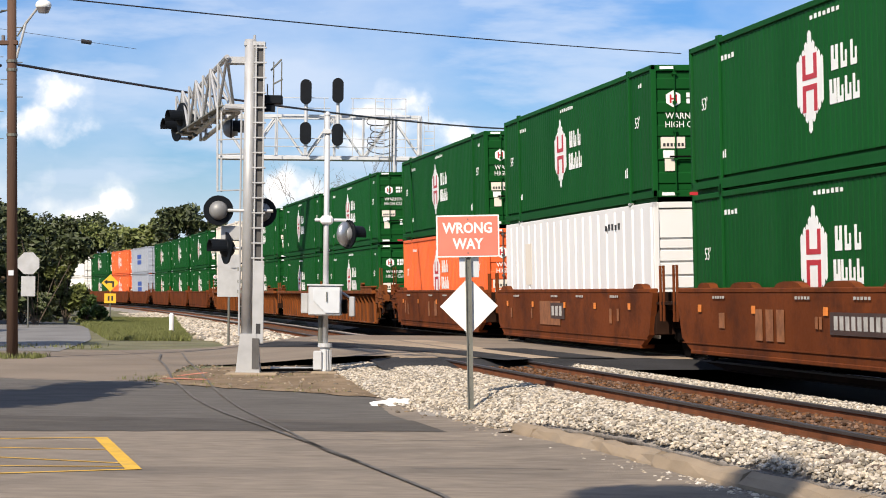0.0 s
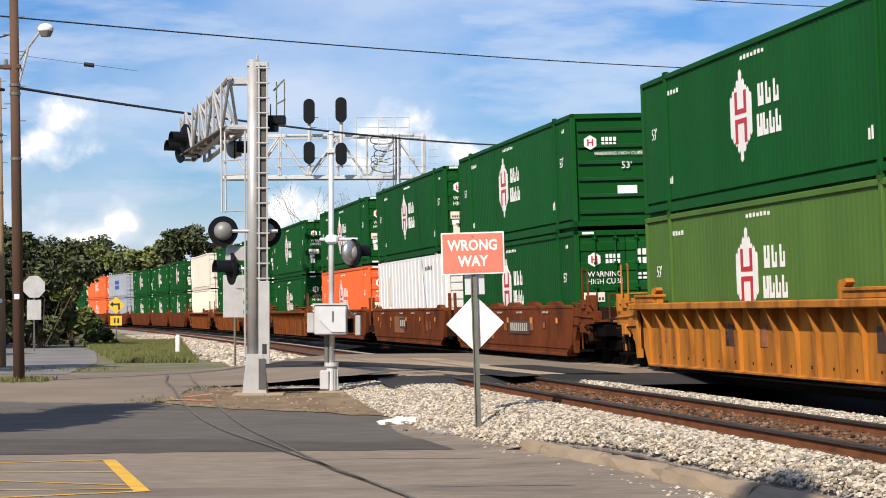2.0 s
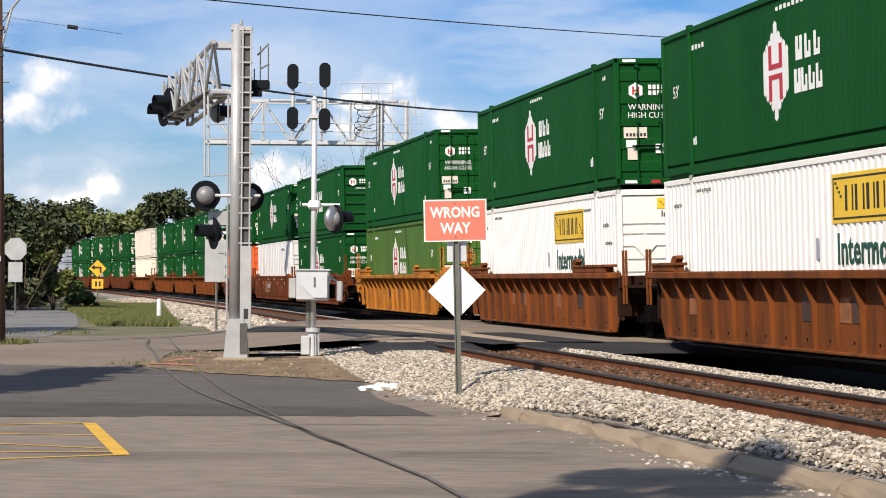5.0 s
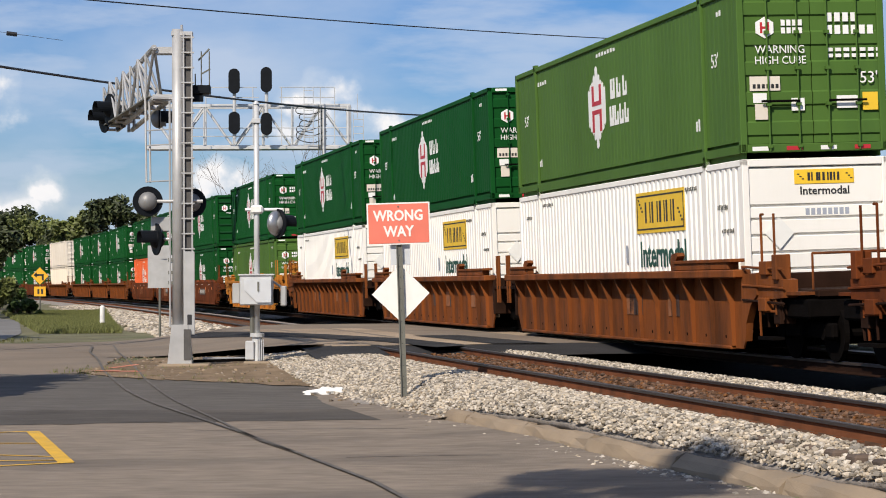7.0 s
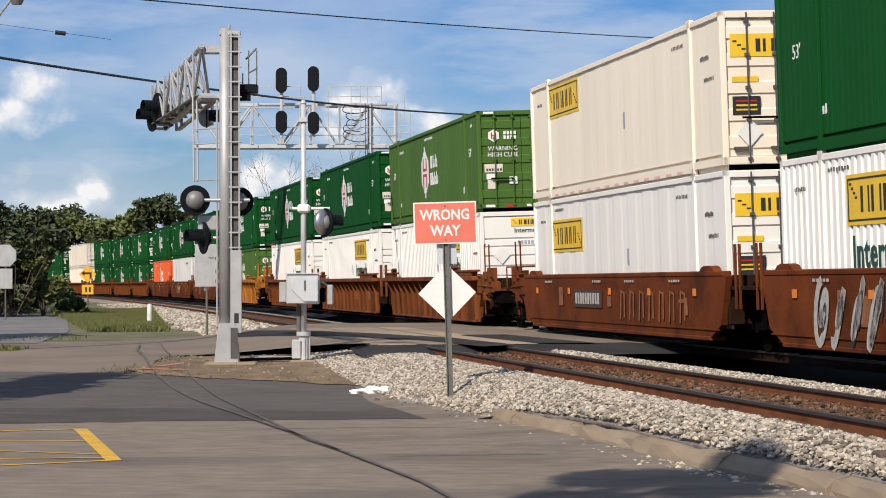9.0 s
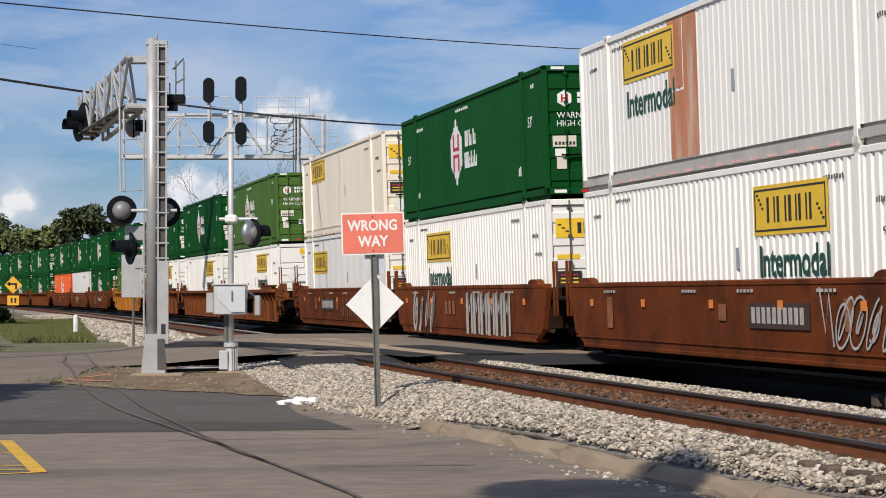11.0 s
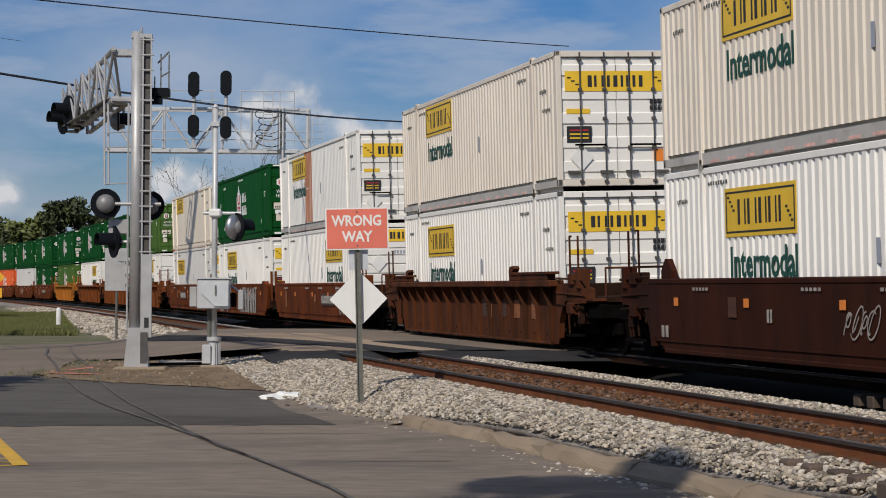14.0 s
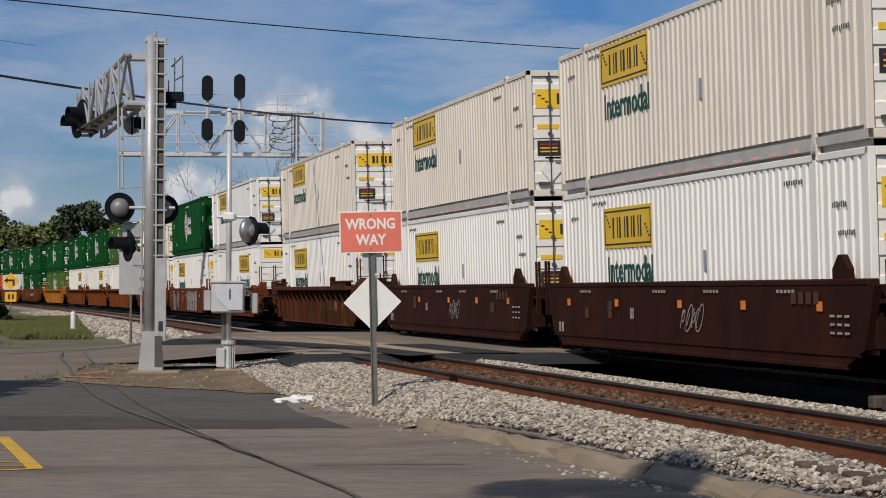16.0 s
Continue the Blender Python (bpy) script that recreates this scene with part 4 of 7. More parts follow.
            if wheel:
                rod(bm, (x + 2.02, -0.8, 1.62), (x + 2.17, -0.8, 1.62), 0.06, n=8)
                for q in range(4):
                    a = q * math.pi / 2
                    rod(bm, (x + 2.15, -0.8, 1.62), (x + 2.15, -0.8 + 0.27 * math.cos(a), 1.62 + 0.27 * math.sin(a)), 0.018, n=5)
                part("brake_wheel", bm, paint, root, "spoked brake wheel")
                bm = bmesh.new()
                prism(bm, [(x + 0.9, 0.7), (x + 2.05, 0.7), (x + 2.05, 1.75), (x + 1.85, 1.75), (x + 1.8, 1.3), (x + 1.1, 1.2), (x + 0.9, 1.0)], -1.2, -1.1)
                part("brake_stand", bm, paint, root)
                part("brake_housing", bx(x + 1.85, x + 2.05, -0.95, -0.6, 1.35, 1.8, bev=0.03), paint, root)
                for q in (1.0, 1.35, 1.7):
                    part("pipe", rd((x + 0.2, -1.3, 1.12 + 0.02 * q), (x + q + 0.4, -1.25, 1.05), 0.03, n=6), M_GAPSHADE, root)
            end_gear(root, x, k, paint)
            bm = rd((x + k * 2.3, -1.1, 0.74), (x + k * 2.3, -1.1, 1.3), 0.02, n=6)
            rod(bm, (x + k * 2.3, -1.1, 1.3), (x + k * 2.3, 1.1, 1.3), 0.02, n=6)
            rod(bm, (x + k * 2.3, 1.1, 0.74), (x + k * 2.3, 1.1, 1.3), 0.02, n=6)
            part("end_rail", bm, paint, root)
            part("walkway", bx(min(x + k * 1.6, x + k * 2.5), max(x + k * 1.6, x + k * 2.5), -1.4, 1.4, 0.66, 0.71), paint, root, "steel grating walkway")
            bogie(root, x + k * 1.45)
        else:
            if k > 0:
                bogie(root, x + 1.25)
            part("articulation", bx(min(x, x + k * 1.25), max(x, x + k * 1.25), -0.62, 0.62, 0.32, 0.95, bev=0.05), M_GAPSHADE, root)
            bm = bmesh.new()
            for xx in (x + k * 0.55, x + k * 0.8):
                rod(bm, (xx, -1.4, 0.4), (xx, -1.4, 1.55), 0.03, n=6)
            part("grab_iron", bm, paint, root)
            part("walkway", bx(min(x + k * 0.1, x + k * 1.15), max(x + k * 0.1, x + k * 1.15), -1.4, 1.4, 0.74, 0.8), M_GAPSHADE, root, "steel grating walkway")
    return root


C_GREEN = green_marks(container("shipping_container", M_GREEN, 0.24, 0.009, "dark green corrugated steel container with a white badge", frame=M_GREEN))
C_GREEN_END = green_marks(container("shipping_container", M_GREEN, 0.24, 0.009, "dark green container with a ribbed closed end", end="ribs"), "ribs")
C_LTGREEN = green_marks(container("shipping_container", M_LTGREEN, 0.24, 0.005, "sun-faded light green container with a white badge"))
C_ORANGE = green_marks(container("shipping_container", M_ORANGE, 0.25, 0.02, "bright orange steel container with a white badge"))
C_WHITE_N = white_marks(container("shipping_container", M_WHITE, 0.28, 0.03, "white ribbed container with a yellow sign and ribbed end", end="ribs", rail=M_ALURAIL), 3.3, 2.2, end="ribs")
C_WHITE_D = white_marks(container("shipping_container", M_WHITE, 0.28, 0.03, "white ribbed container with a yellow sign", end="ribs", rail=M_ALURAIL), 3.4, 2.15, end="ribs", wide=True)
C_WHITE_F = white_marks(container("shipping_container", M_WHITE, 0.28, 0.03, "white ribbed container with yellow sign and dark lettering", rail=M_ALURAIL), -3.45, 2.12)
C_BEIGE_F = white_marks(container("shipping_container", M_BEIGE, 0.28, 0.03, "weathered off-white ribbed container with a yellow sign", leaf=M_WHITE, rail=M_ALURAIL), -3.4, 2.36)
C_CREAM = white_marks(container("shipping_container", M_CREAM, 1.2, 0.006, "smooth cream container with a yellow sign"), -4.6, 2.35, word=False)
C_PANEL = white_marks(container("shipping_container", M_WHITE, 1.25, 0.012, "white panelled container with a yellow sign"), -4.6, 2.0, word=False)
C_PATCH = white_marks(container("shipping_container", M_WHITE, 0.28, 0.012, "white container with a bare rust-brown patch on its side", rail=M_ALURAIL), -3.55, 2.3)
for a, b, c, d in ((-2.35, -1.55, 1.55, 2.86), (-2.3, -0.75, 0.32, 1.5), (-1.5, -0.75, 1.5, 2.8)):
    mark("bare_patch", C_PATCH, a, b, c, d, M_RUST, 0.012, "bare rust-brown patch where paint has peeled")
C_REEFER = container("shipping_container", M_REEFER, 0.8, 0.08, "white ribbed container with rust stains and corner frames", end="ribs", groove=0.13)
mark("notice", C_REEFER, -5.2, -4.4, 1.2, 2.3, M_BEIGE, 0.03)
bars("stencil_code", C_REEFER, 3.9, 2.4, 1.5, 0.2, 5, M_BLACK)
C_GREY = container("shipping_container", M_GREY, 0.28, 0.02, "blue-grey container with blue painted marks")
for z in (1.7, 1.1):
    mark("painted_panel", C_GREY, -2.2, 1.6, z, z + 0.45, M_BLUE, 0.03)
C_PLAINBEIGE = container("shipping_container", M_BEIGE, 0.28, 0.02, "plain beige steel container")
C_PLAINWHITE = container("shipping_container", M_WHITE, 0.28, 0.02, "plain white steel container")
C_PLAINCREAM = container("shipping_container", M_CREAM, 0.28, 0.02, "plain cream steel container")

CARS = {
    "brown": (M_CARBROWN, False, "flat", "rust-brown smooth-sided well car"),
    "tiled": (M_CARBROWN, False, "tiles", "rust-brown smooth-sided well car with raised caps on its chord"),
    "maroon": (M_CARMAROON, False, "peak", "dark maroon smooth-sided well car"),
    "darkrib": (M_CARDARK, True, "flat", "dark brown ribbed well car"),
    "orange": (M_CARORANGE, True, "flat", "orange-brown ribbed well car"),
    "ochre": (M_CARYELLOW, True, "flat", "ochre yellow ribbed well car with rust"),
}
# far end of each box along the train, car, coupler at the near and far end, upper box, lower box
TRAIN = [
    (238.6, "maroon", 0, 0, C_BEIGE_F, C_WHITE_F),
    (219.6, "maroon", 0, 0, C_BEIGE_F, C_WHITE_F),
    (200.7, "maroon", 0, 1, C_BEIGE_F, C_WHITE_F),
    (177.6, "darkrib", 1, 1, C_BEIGE_F, C_WHITE_F),
    (154.3, "brown", 1, 0, C_PATCH, C_WHITE_D),
    (135.15, "brown", 0, 0, C_GREEN, C_WHITE_F),
    (115.9, "brown", 0, 1, C_CREAM, C_PANEL),
    (92.6, "orange", 1, 0, C_LTGREEN, C_WHITE_N),
    (73.4, "orange", 0, 0, C_GREEN, C_WHITE_N),
    (53.35, "orange", 0, 1, C_GREEN, C_WHITE_N),
    (29.9, "ochre", 1, 1, C_GREEN, C_LTGREEN),
    (6.8, "tiled", 1, 0, C_GREEN_END, C_GREEN),
    (-12.3, "brown", 0, 0, C_GREEN, C_REEFER),
    (-31.5, "brown", 0, 1, C_GREEN, C_ORANGE),
    (-54.2, "orange", 1, 0, C_GREEN, C_GREEN),
    (-73.2, "orange", 0, 0, C_GREEN, C_GREEN),
    (-92.2, "orange", 0, 1, C_GREEN, C_GREEN),
    (-115.5, "orange", 1, 1, C_PLAINBEIGE, C_PLAINCREAM),
    (-138.0, "brown", 1, 0, C_GREEN, C_GREEN),
    (-157.0, "brown", 0, 0, C_GREEN, C_GREEN),
    (-176.2, "brown", 0, 1, C_GREEN, C_GREEN),
    (-199.5, "brown", 1, 0, C_GREY, C_GREY),
    (-218.6, "brown", 0, 0, C_ORANGE, C_ORANGE),
    (-237.8, "brown", 0, 1, C_GREEN, C_GREEN),
    (-261.0, "brown", 1, 0, C_PLAINWHITE, C_PLAINWHITE),
    (-280.0, "brown", 0, 1, C_PLAINWHITE, C_PLAINWHITE),
]


def gone(t):
    """Metres that the train has run by the time t."""
    return 13.58 * t - 0.008 * t * t


MOVING = []       # thing, place along the train, height
made_cars, used = {}, set()
for far, style, nc, fc, up, low in TRAIN:
    mid = far + CL / 2
    key = (style, nc, fc)
    if key not in made_cars:
        paint, ribbed, caps, label = CARS[style]
        made_cars[key] = well_car("well_car", paint, ribbed, nc, fc, label, caps)
        car = made_cars[key]
    else:
        car = copy_thing(made_cars[key], Matrix())
    MOVING.append((car, mid, CAR_FLOOR))
    for z, proto in ((0.0, low), (CH + 0.005, up)):
        if proto.name in used:
            boxed = copy_thing(proto, Matrix())
        else:
            used.add(proto.name)
            boxed = proto
        MOVING.append((boxed, mid, CAR_FLOOR + z))


# ---- marks painted on single cars ----
M_CHALK = mat("chalky_white_spray", (0.4, 0.38, 0.35), 0.8, 0, 0.2, 6, 40, 0)
M_OLDPAINT = mat("faded_lettering_patch", (0.23, 0.085, 0.03), 0.8, 0, 0.35, 4, 30, 0.05, (0.16, 0.05, 0.02), 0.9, 3.5)
M_OLDMAROON = mat("faded_maroon_patch", (0.075, 0.024, 0.011), 0.8, 0, 0.35, 4, 30, 0.05)
M_DIM = mat("dim_stencil_paint", (0.33, 0.29, 0.26), 0.8, 0, 0.3, 6, 30, 0)
M_DARKPATCH = mat("dark_repaint", (0.05, 0.025, 0.018), 0.7, 0, 0.2, 3, 30, 0.05)
FACE = -1.515


def car_mark(name, car, x0, x1, z0, z1, material, lift=0.0, label=""):
    return part(name, bx(x0, x1, FACE - 0.008 - lift, FACE - 0.003 - lift, z0, z1), material, car, label)


def car_bars(car, x, z, w, h, n, material=None):
    for i in range(n):
        a = x + w * i / n
        car_mark("number_bar", car, a, a + w / n * 0.62, z, z + h, material or M_CHALK, 0.006)


def stroke(name, car, pts, r, material, label=""):
    """A sprayed line on the side of a car, points in (x, z)."""
    bm = bmesh.new()
    prev = None
    for i, (x, z) in enumerate(pts):
        a, b = pts[max(0, i - 1)], pts[min(len(pts) - 1, i + 1)]
        d = Vector((b[0] - a[0], b[1] - a[1])).normalized()
        nn = Vector((-d.y, d.x)) * r
        row = [bm.verts.new((x + k * nn.x, FACE - 0.009, z + k * nn.y)) for k in (-1, 1)]
        if prev:
            bm.faces.new((prev[0], prev[1], row[1], row[0]))
        prev = row
    return part(name, bm, material, car, label)


def loops(cx, cz, rx, rz, turns, seed, n=44, drift=0.0):
    g = random.Random(seed)
    ph = g.uniform(0, 6.28)
    out = []
    for i in range(n):
        a = ph + turns * 2 * math.pi * i / n
        k = 0.65 + 0.35 * math.sin(a * 0.37 + seed)
        out.append((cx + drift * (i / n - 0.5) + rx * k * math.cos(a), cz + rz * k * math.sin(a * 1.13)))
    return out


for car, place, z in list(MOVING):
    if not car.name.startswith("well_car"):
        continue
    far = round(place - CL / 2, 2)
    if far < -60:
        continue
    smooth_side = far in (238.6, 219.6, 200.7, 154.3, 135.15, 115.9, 6.8, -12.3, -31.5)
    g = random.Random(int(far * 10))
    if smooth_side:
        dark = far > 199
        for k in range(2 if dark else 4):
            x = g.uniform(-7.2, 7)
            car_mark("paint_patch", car, x, x + g.uniform(0.15, 0.5), g.uniform(0.2, 0.5), g.uniform(0.55, 0.8), M_OLDMAROON if dark else M_OLDPAINT, 0.0, "faded patch of old paint")
        for x in (-7.0, -3.6, 0.2, 3.4, 6.6):
            car_mark("reflector", car, x, x + 0.22, 0.62, 0.76, M_SPOT, 0.004, "small orange reflector")
        for x in (-6.0, -1.2, 1.6, 5.0):
            car_bars(car, x, 0.88, 0.8, 0.05, 5, M_DIM if dark else None)
    if far in (154.3, 115.9):
        x = 2.1 if far == 154.3 else -3.0
        car_mark("number_panel", car, x, x + 2.6, 0.32, 0.72, M_DARKPATCH, 0.001, "dark panel behind the car's number")
        car_bars(car, x + 0.15, 0.4, 2.3, 0.25, 10)
    if far == 154.3:
        for k in range(4):
            stroke("graffiti", car, loops(6.0 + 0.55 * k, 0.45, 0.36, 0.38, 2.3, 31 + k), 0.022, M_CHALK, "pale sprayed scrawl")
        stroke("graffiti", car, [(5.1, 0.95), (5.3, 0.3), (5.45, 0.85), (5.6, 0.1)], 0.03, M_CHALK, "pale sprayed scrawl")
    if far == 115.9:
        for k in range(7):
            x = 1.2 + k * 0.75
            stroke("graffiti", car, [(x, 0.1), (x + 0.1, 0.7), (x + 0.35, 0.65), (x + 0.32, 0.15)], 0.05, M_OLDPAINT, "faded orange sprayed letters")
    if far == 135.15:
        for k in range(4):
            x = -5.6 + k * 0.75
            stroke("graffiti", car, loops(x, 0.4, 0.33, 0.52, 1.6, 51 + k), 0.085, M_CHALK, "white and black sprayed shapes")
            stroke("graffiti", car, loops(x + 0.06, 0.38, 0.3, 0.48, 1.4, 71 + k), 0.03, M_BLACK)
        for k in range(6):
            x = 0.9 + k * 0.78
            stroke("graffiti", car, [(x, -0.12), (x + 0.02, 0.88)], 0.13, M_CHALK, "tall white and black sprayed strokes")
            stroke("graffiti", car, [(x + 0.05, 0.9), (x + 0.3, 0.45), (x + 0.52, 0.88), (x + 0.5, -0.1)], 0.09, M_CHALK)
            stroke("graffiti", car, [(x + 0.17, 0.82), (x + 0.18, -0.05)], 0.03, M_BLACK)
        car_bars(car, -1.7, 0.35, 1.3, 0.34, 3, M_OLDPAINT)
    if far == -12.3:
        car_mark("number_panel", car, -2.6, -0.2, 0.18, 0.78, M_OLDPAINT, 0.001, "faded patch of old lettering")
        car_mark("number_panel", car, -1.3, 0.3, 0.34, 0.74, M_DARKPATCH, 0.002)
        car_bars(car, -1.15, 0.42, 1.3, 0.24, 3)
    if far == 6.8:
        for x in (-3.4, -2.8, -2.2):
            car_mark("paint_patch", car, x, x + 0.4, 0.15, 0.7, M_OLDPAINT, 0.001, "faded patch of old lettering")
        car_mark("number_panel", car, 0.5, 3.3, 0.32, 0.68, M_DARKPATCH, 0.002, "dark panel behind the car's number")
        car_bars(car, 0.7, 0.4, 2.4, 0.22, 9)
        car_bars(car, -0.2, 0.4, 0.4, 0.2, 2, M_OLDPAINT)
    if far in (219.6, 200.7):
        for k in range(4):
            stroke("graffiti", car, loops(0.5 + 0.28 * k, 0.46, 0.24, 0.24, 1.5, 91 + 3 * k, 40), 0.014, M_DIM, "thin pale sprayed scrawl")
        for zz in (0.3, 0.42, 0.54):
            car_bars(car, 7.1, zz, 0.8, 0.035, 3, M_DIM)
        car_bars(car, -7.7, 0.08, 0.45, 0.2, 2, M_DIM)
        car_bars(car, -2.6, 0.4, 0.26, 0.2, 2, M_DIM)
        car_bars(car, 5.6, 0.72, 1.2, 0.18, 4, M_OLDMAROON)
    if not smooth_side:
        for k in range(5):
            x = g.uniform(-7, 6.5)
            part("panel_patch", bx(x, x + 0.5, -1.367, -1.357, 0.25, 0.65), g.choice((M_DARKPATCH, M_OLDPAINT)), car, "stencil panel on the ribbed side")

# ---- kerb, ballast, ties ----


def kerb_run():
    root = thing("curb", kind="structure", label="worn rounded concrete kerb edged with loose stones", category="kerb")
    prof = [(-0.09, -0.05), (-0.075, 0.08), (-0.03, 0.155), (0.05, 0.19), (0.14, 0.18), (0.21, 0.13), (0.25, -0.05)]
    pts = [Vector((x, y, 0)) for x, y in CURB]
    rng = random.Random(4)
    dense = []
    for a, b in zip(pts, pts[1:]):
        n = max(1, int((b - a).length / 0.4))
        dense += [a.lerp(b, i / n) for i in range(n)]
    dense.append(pts[-1])
    seg = 0
    i = 0
    while i < len(dense) - 1:
        j = min(len(dense) - 1, i + 5)
        bm = bmesh.new()
        prev = None
        for k in range(i, j + 1):
            p = dense[k]
            d = (dense[min(k + 1, len(dense) - 1)] - dense[max(k - 1, 0)]).normalized()
            nrm = Vector((-d.y, d.x, 0))
            if nrm.x < 0:
                nrm = -nrm
            q = p + (d * 0.02 if k == i else -d * 0.02 if k == j else Vector())
            z0 = land(p.x - 0.2, p.y)
            ring = [bm.verts.new(q + nrm * (u + rng.uniform(-0.02, 0.02)) + Vector((0, 0, z0 + v + rng.uniform(-0.018, 0.018)))) for u, v in prof]
            if prev:
                for m in range(len(ring) - 1):
                    bm.faces.new((prev[m], prev[m + 1], ring[m + 1], ring[m]))
            else:
                bm.faces.new(ring)
            prev = ring
        bm.faces.new(prev[::-1])
        part("curb_stone", bm, M_CONC, root, smooth=False)
        i = j


kerb_run()


def kerb_x(y):
    for (x0, y0), (x1, y1) in zip(CURB, CURB[1:]):
        if y0 <= y <= y1:
            return x0 + (x1 - x0) * (y - y0) / (y1 - y0)
    return None


def bed_sheet():
    bm = bmesh.new()
    lats = [-6.75, -6.5, -6.2, -5.9, -5.6, -5.3, -5.0, -4.5, -3.9, -3.3, -2.7, -2.1, -1.7, -1.45, -1.2, -1.0, -0.8, -0.5, 0.2, 1.3, 2.4, 3.2, 4.2, 5.2, 6.2]
    prev = None
    s = 46.0
    while s > -300:
        row = []
        left = lats[0]
        q = at_line(s, -5.9, 0)
        for _ in range(3):
            kx = kerb_x(q.y)
            if kx is not None:
                left = side_of(kx + 0.16, q.y)[1]
                q = at_line(s, left, 0)
        if q.y < 10.2:
            left = -5.0
        for l0 in lats:
            l = max(l0, left + 0.001 * (l0 - lats[0]))
            p = at_line(s, l, 0)
            edge = 0.35 * noise.noise((s * 0.6, l * 0.2, 0)) if l == lats[0] and kerb_x(p.y) is None else 0
            p = at_line(s, l + edge, 0)
            p.z = land(p.x, p.y) + (0.03 if l > -6.7 else -0.03) + (0.07 if l == left else 0) + 0.025 * noise.noise((p.x * 2, p.y * 2, 0))
            row.append(bm.verts.new(p))
        if prev:
            for a in range(len(row) - 1):
                bm.faces.new((prev[a], prev[a + 1], row[a + 1], row[a]))
        prev = row
        s -= 0.7 if s > -20 else 4.0
    return tagged(part("ballast_bed", bm, M_BED, smooth=True), "packed bed of pale crushed stone under the tracks", "ballast", kind="structure")


bed_sheet()


# dark sheet laid on the far bed to paint the shade below the cars
def shade_strip():
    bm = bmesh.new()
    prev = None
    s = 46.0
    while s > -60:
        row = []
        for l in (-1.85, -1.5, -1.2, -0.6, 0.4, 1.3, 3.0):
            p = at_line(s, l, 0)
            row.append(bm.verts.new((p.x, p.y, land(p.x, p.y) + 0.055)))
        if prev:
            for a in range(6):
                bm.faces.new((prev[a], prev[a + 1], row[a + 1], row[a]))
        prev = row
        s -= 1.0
    return tagged(part("shaded_ballast", bm, M_BEDSHADE, smooth=True), "dirty crushed stone under the train, blackened for its shade", "ballast", kind="structure")


shade_strip()


def rusty_strip():
    bm = bmesh.new()
    prev = None
    s = 46.0
    while s > -60:
        row = []
        for l in (-5.05, -4.7, -4.3, -3.95, -3.6, -3.2, -2.9):
            e = 0.12 * noise.noise((s * 1.7, l, 5)) if l in (-5.05, -2.9) else 0
            p = at_line(s, l + e, 0)
            row.append(bm.verts.new((p.x, p.y, land(p.x, p.y) + 0.05)))
        if prev:
            for a in range(6):
                bm.faces.new((prev[a], prev[a + 1], row[a + 1], row[a]))
        prev = row
        s -= 0.5
    return tagged(part("rusty_ballast", bm, M_RUSTBED, smooth=True), "rust-stained crushed stone between the rails", "ballast", kind="structure")


rusty_strip()


def stones(name, count, place, size, seed, label, mat_=None):
    """Loose crushed stone as one mass."""
    rng = random.Random(seed)
    base = []
    for v in range(6):
        bm = bmesh.new()
        bmesh.ops.create_icosphere(bm, subdivisions=1, radius=1)
        for q in bm.verts:
            q.co *= rng.uniform(0.72, 1.15)
            q.co.z *= 0.72
        bm.verts.ensure_lookup_table()
        base.append((np.array([q.co[:] for q in bm.verts]), np.array([[w.index for w in f.verts] for f in bm.faces])))
        bm.free()
    vs, fs, off = [], [], 0
    for i in range(count):
        p, k = place(rng)
        if p is None:
            continue
        bv, bf = base[rng.randrange(6)]
        a, b = rng.uniform(0, 6.28), rng.uniform(-0.5, 0.5)
        ca, sa, cb, sb = math.cos(a), math.sin(a), math.cos(b), math.sin(b)
        rot = np.array([[ca, -sa, 0], [sa, ca, 0], [0, 0, 1]]) @ np.array([[1, 0, 0], [0, cb, -sb], [0, sb, cb]])
        r = size * k * rng.uniform(0.6, 1.35)
        vs.append((bv * np.array([r * rng.uniform(0.8, 1.3), r, r])) @ rot.T + np.array(p))
        fs.append(bf + off)
        off += len(bv)
    me = bpy.data.meshes.new(name)
    me.from_pydata(np.concatenate(vs).tolist(), [], np.concatenate(fs).tolist())
    me.materials.append(mat_ or M_STONE)
    ob = new(name, me)
    return tagged(ob, label, "ballast", kind="stuff")


def on_shoulder(rng):
    s = 38 - 42 * rng.random() ** 1.0
    lat = rng.uniform(-7.0, -4.95)
    p = at_line(s, lat, 0)
    kx = kerb_x(p.y)
    if kx is not None and p.x < kx + 0.22:
        return None, 0
    if kx is None and p.y > 28 and p.x < 0.95 - (p.y - 28.3) * 0.24 + rng.uniform(-0.15, 0.5):
        return None, 0
    if s < 6.5 and lat > -6.0:
        return None, 0
    if p.y > 46 or p.x < -2.6 + rng.uniform(-0.2, 0.3):
        return None, 0
    p.z = land(p.x, p.y) + rng.uniform(0.02, 0.07) + (0.06 if kx is not None and p.x < kx + 0.35 else 0)
    return p, 1


stones("ballast_shoulder", 78000, on_shoulder, 0.029, 11, "loose pale crushed stone on the shoulder of the track")


def between(rng):
    s = rng.uniform(4, 40)
    lat = rng.uniform(-2.95, -1.72 + 0.12 * noise.noise((s * 1.3, 0, 9)))
    p = at_line(s, lat, 0)
    p.z = land(p.x, p.y) + rng.uniform(0.01, 0.05)
    return p, 0.95


stones("ballast_between_tracks", 17000, between, 0.03, 12, "loose pale crushed stone between the tracks")


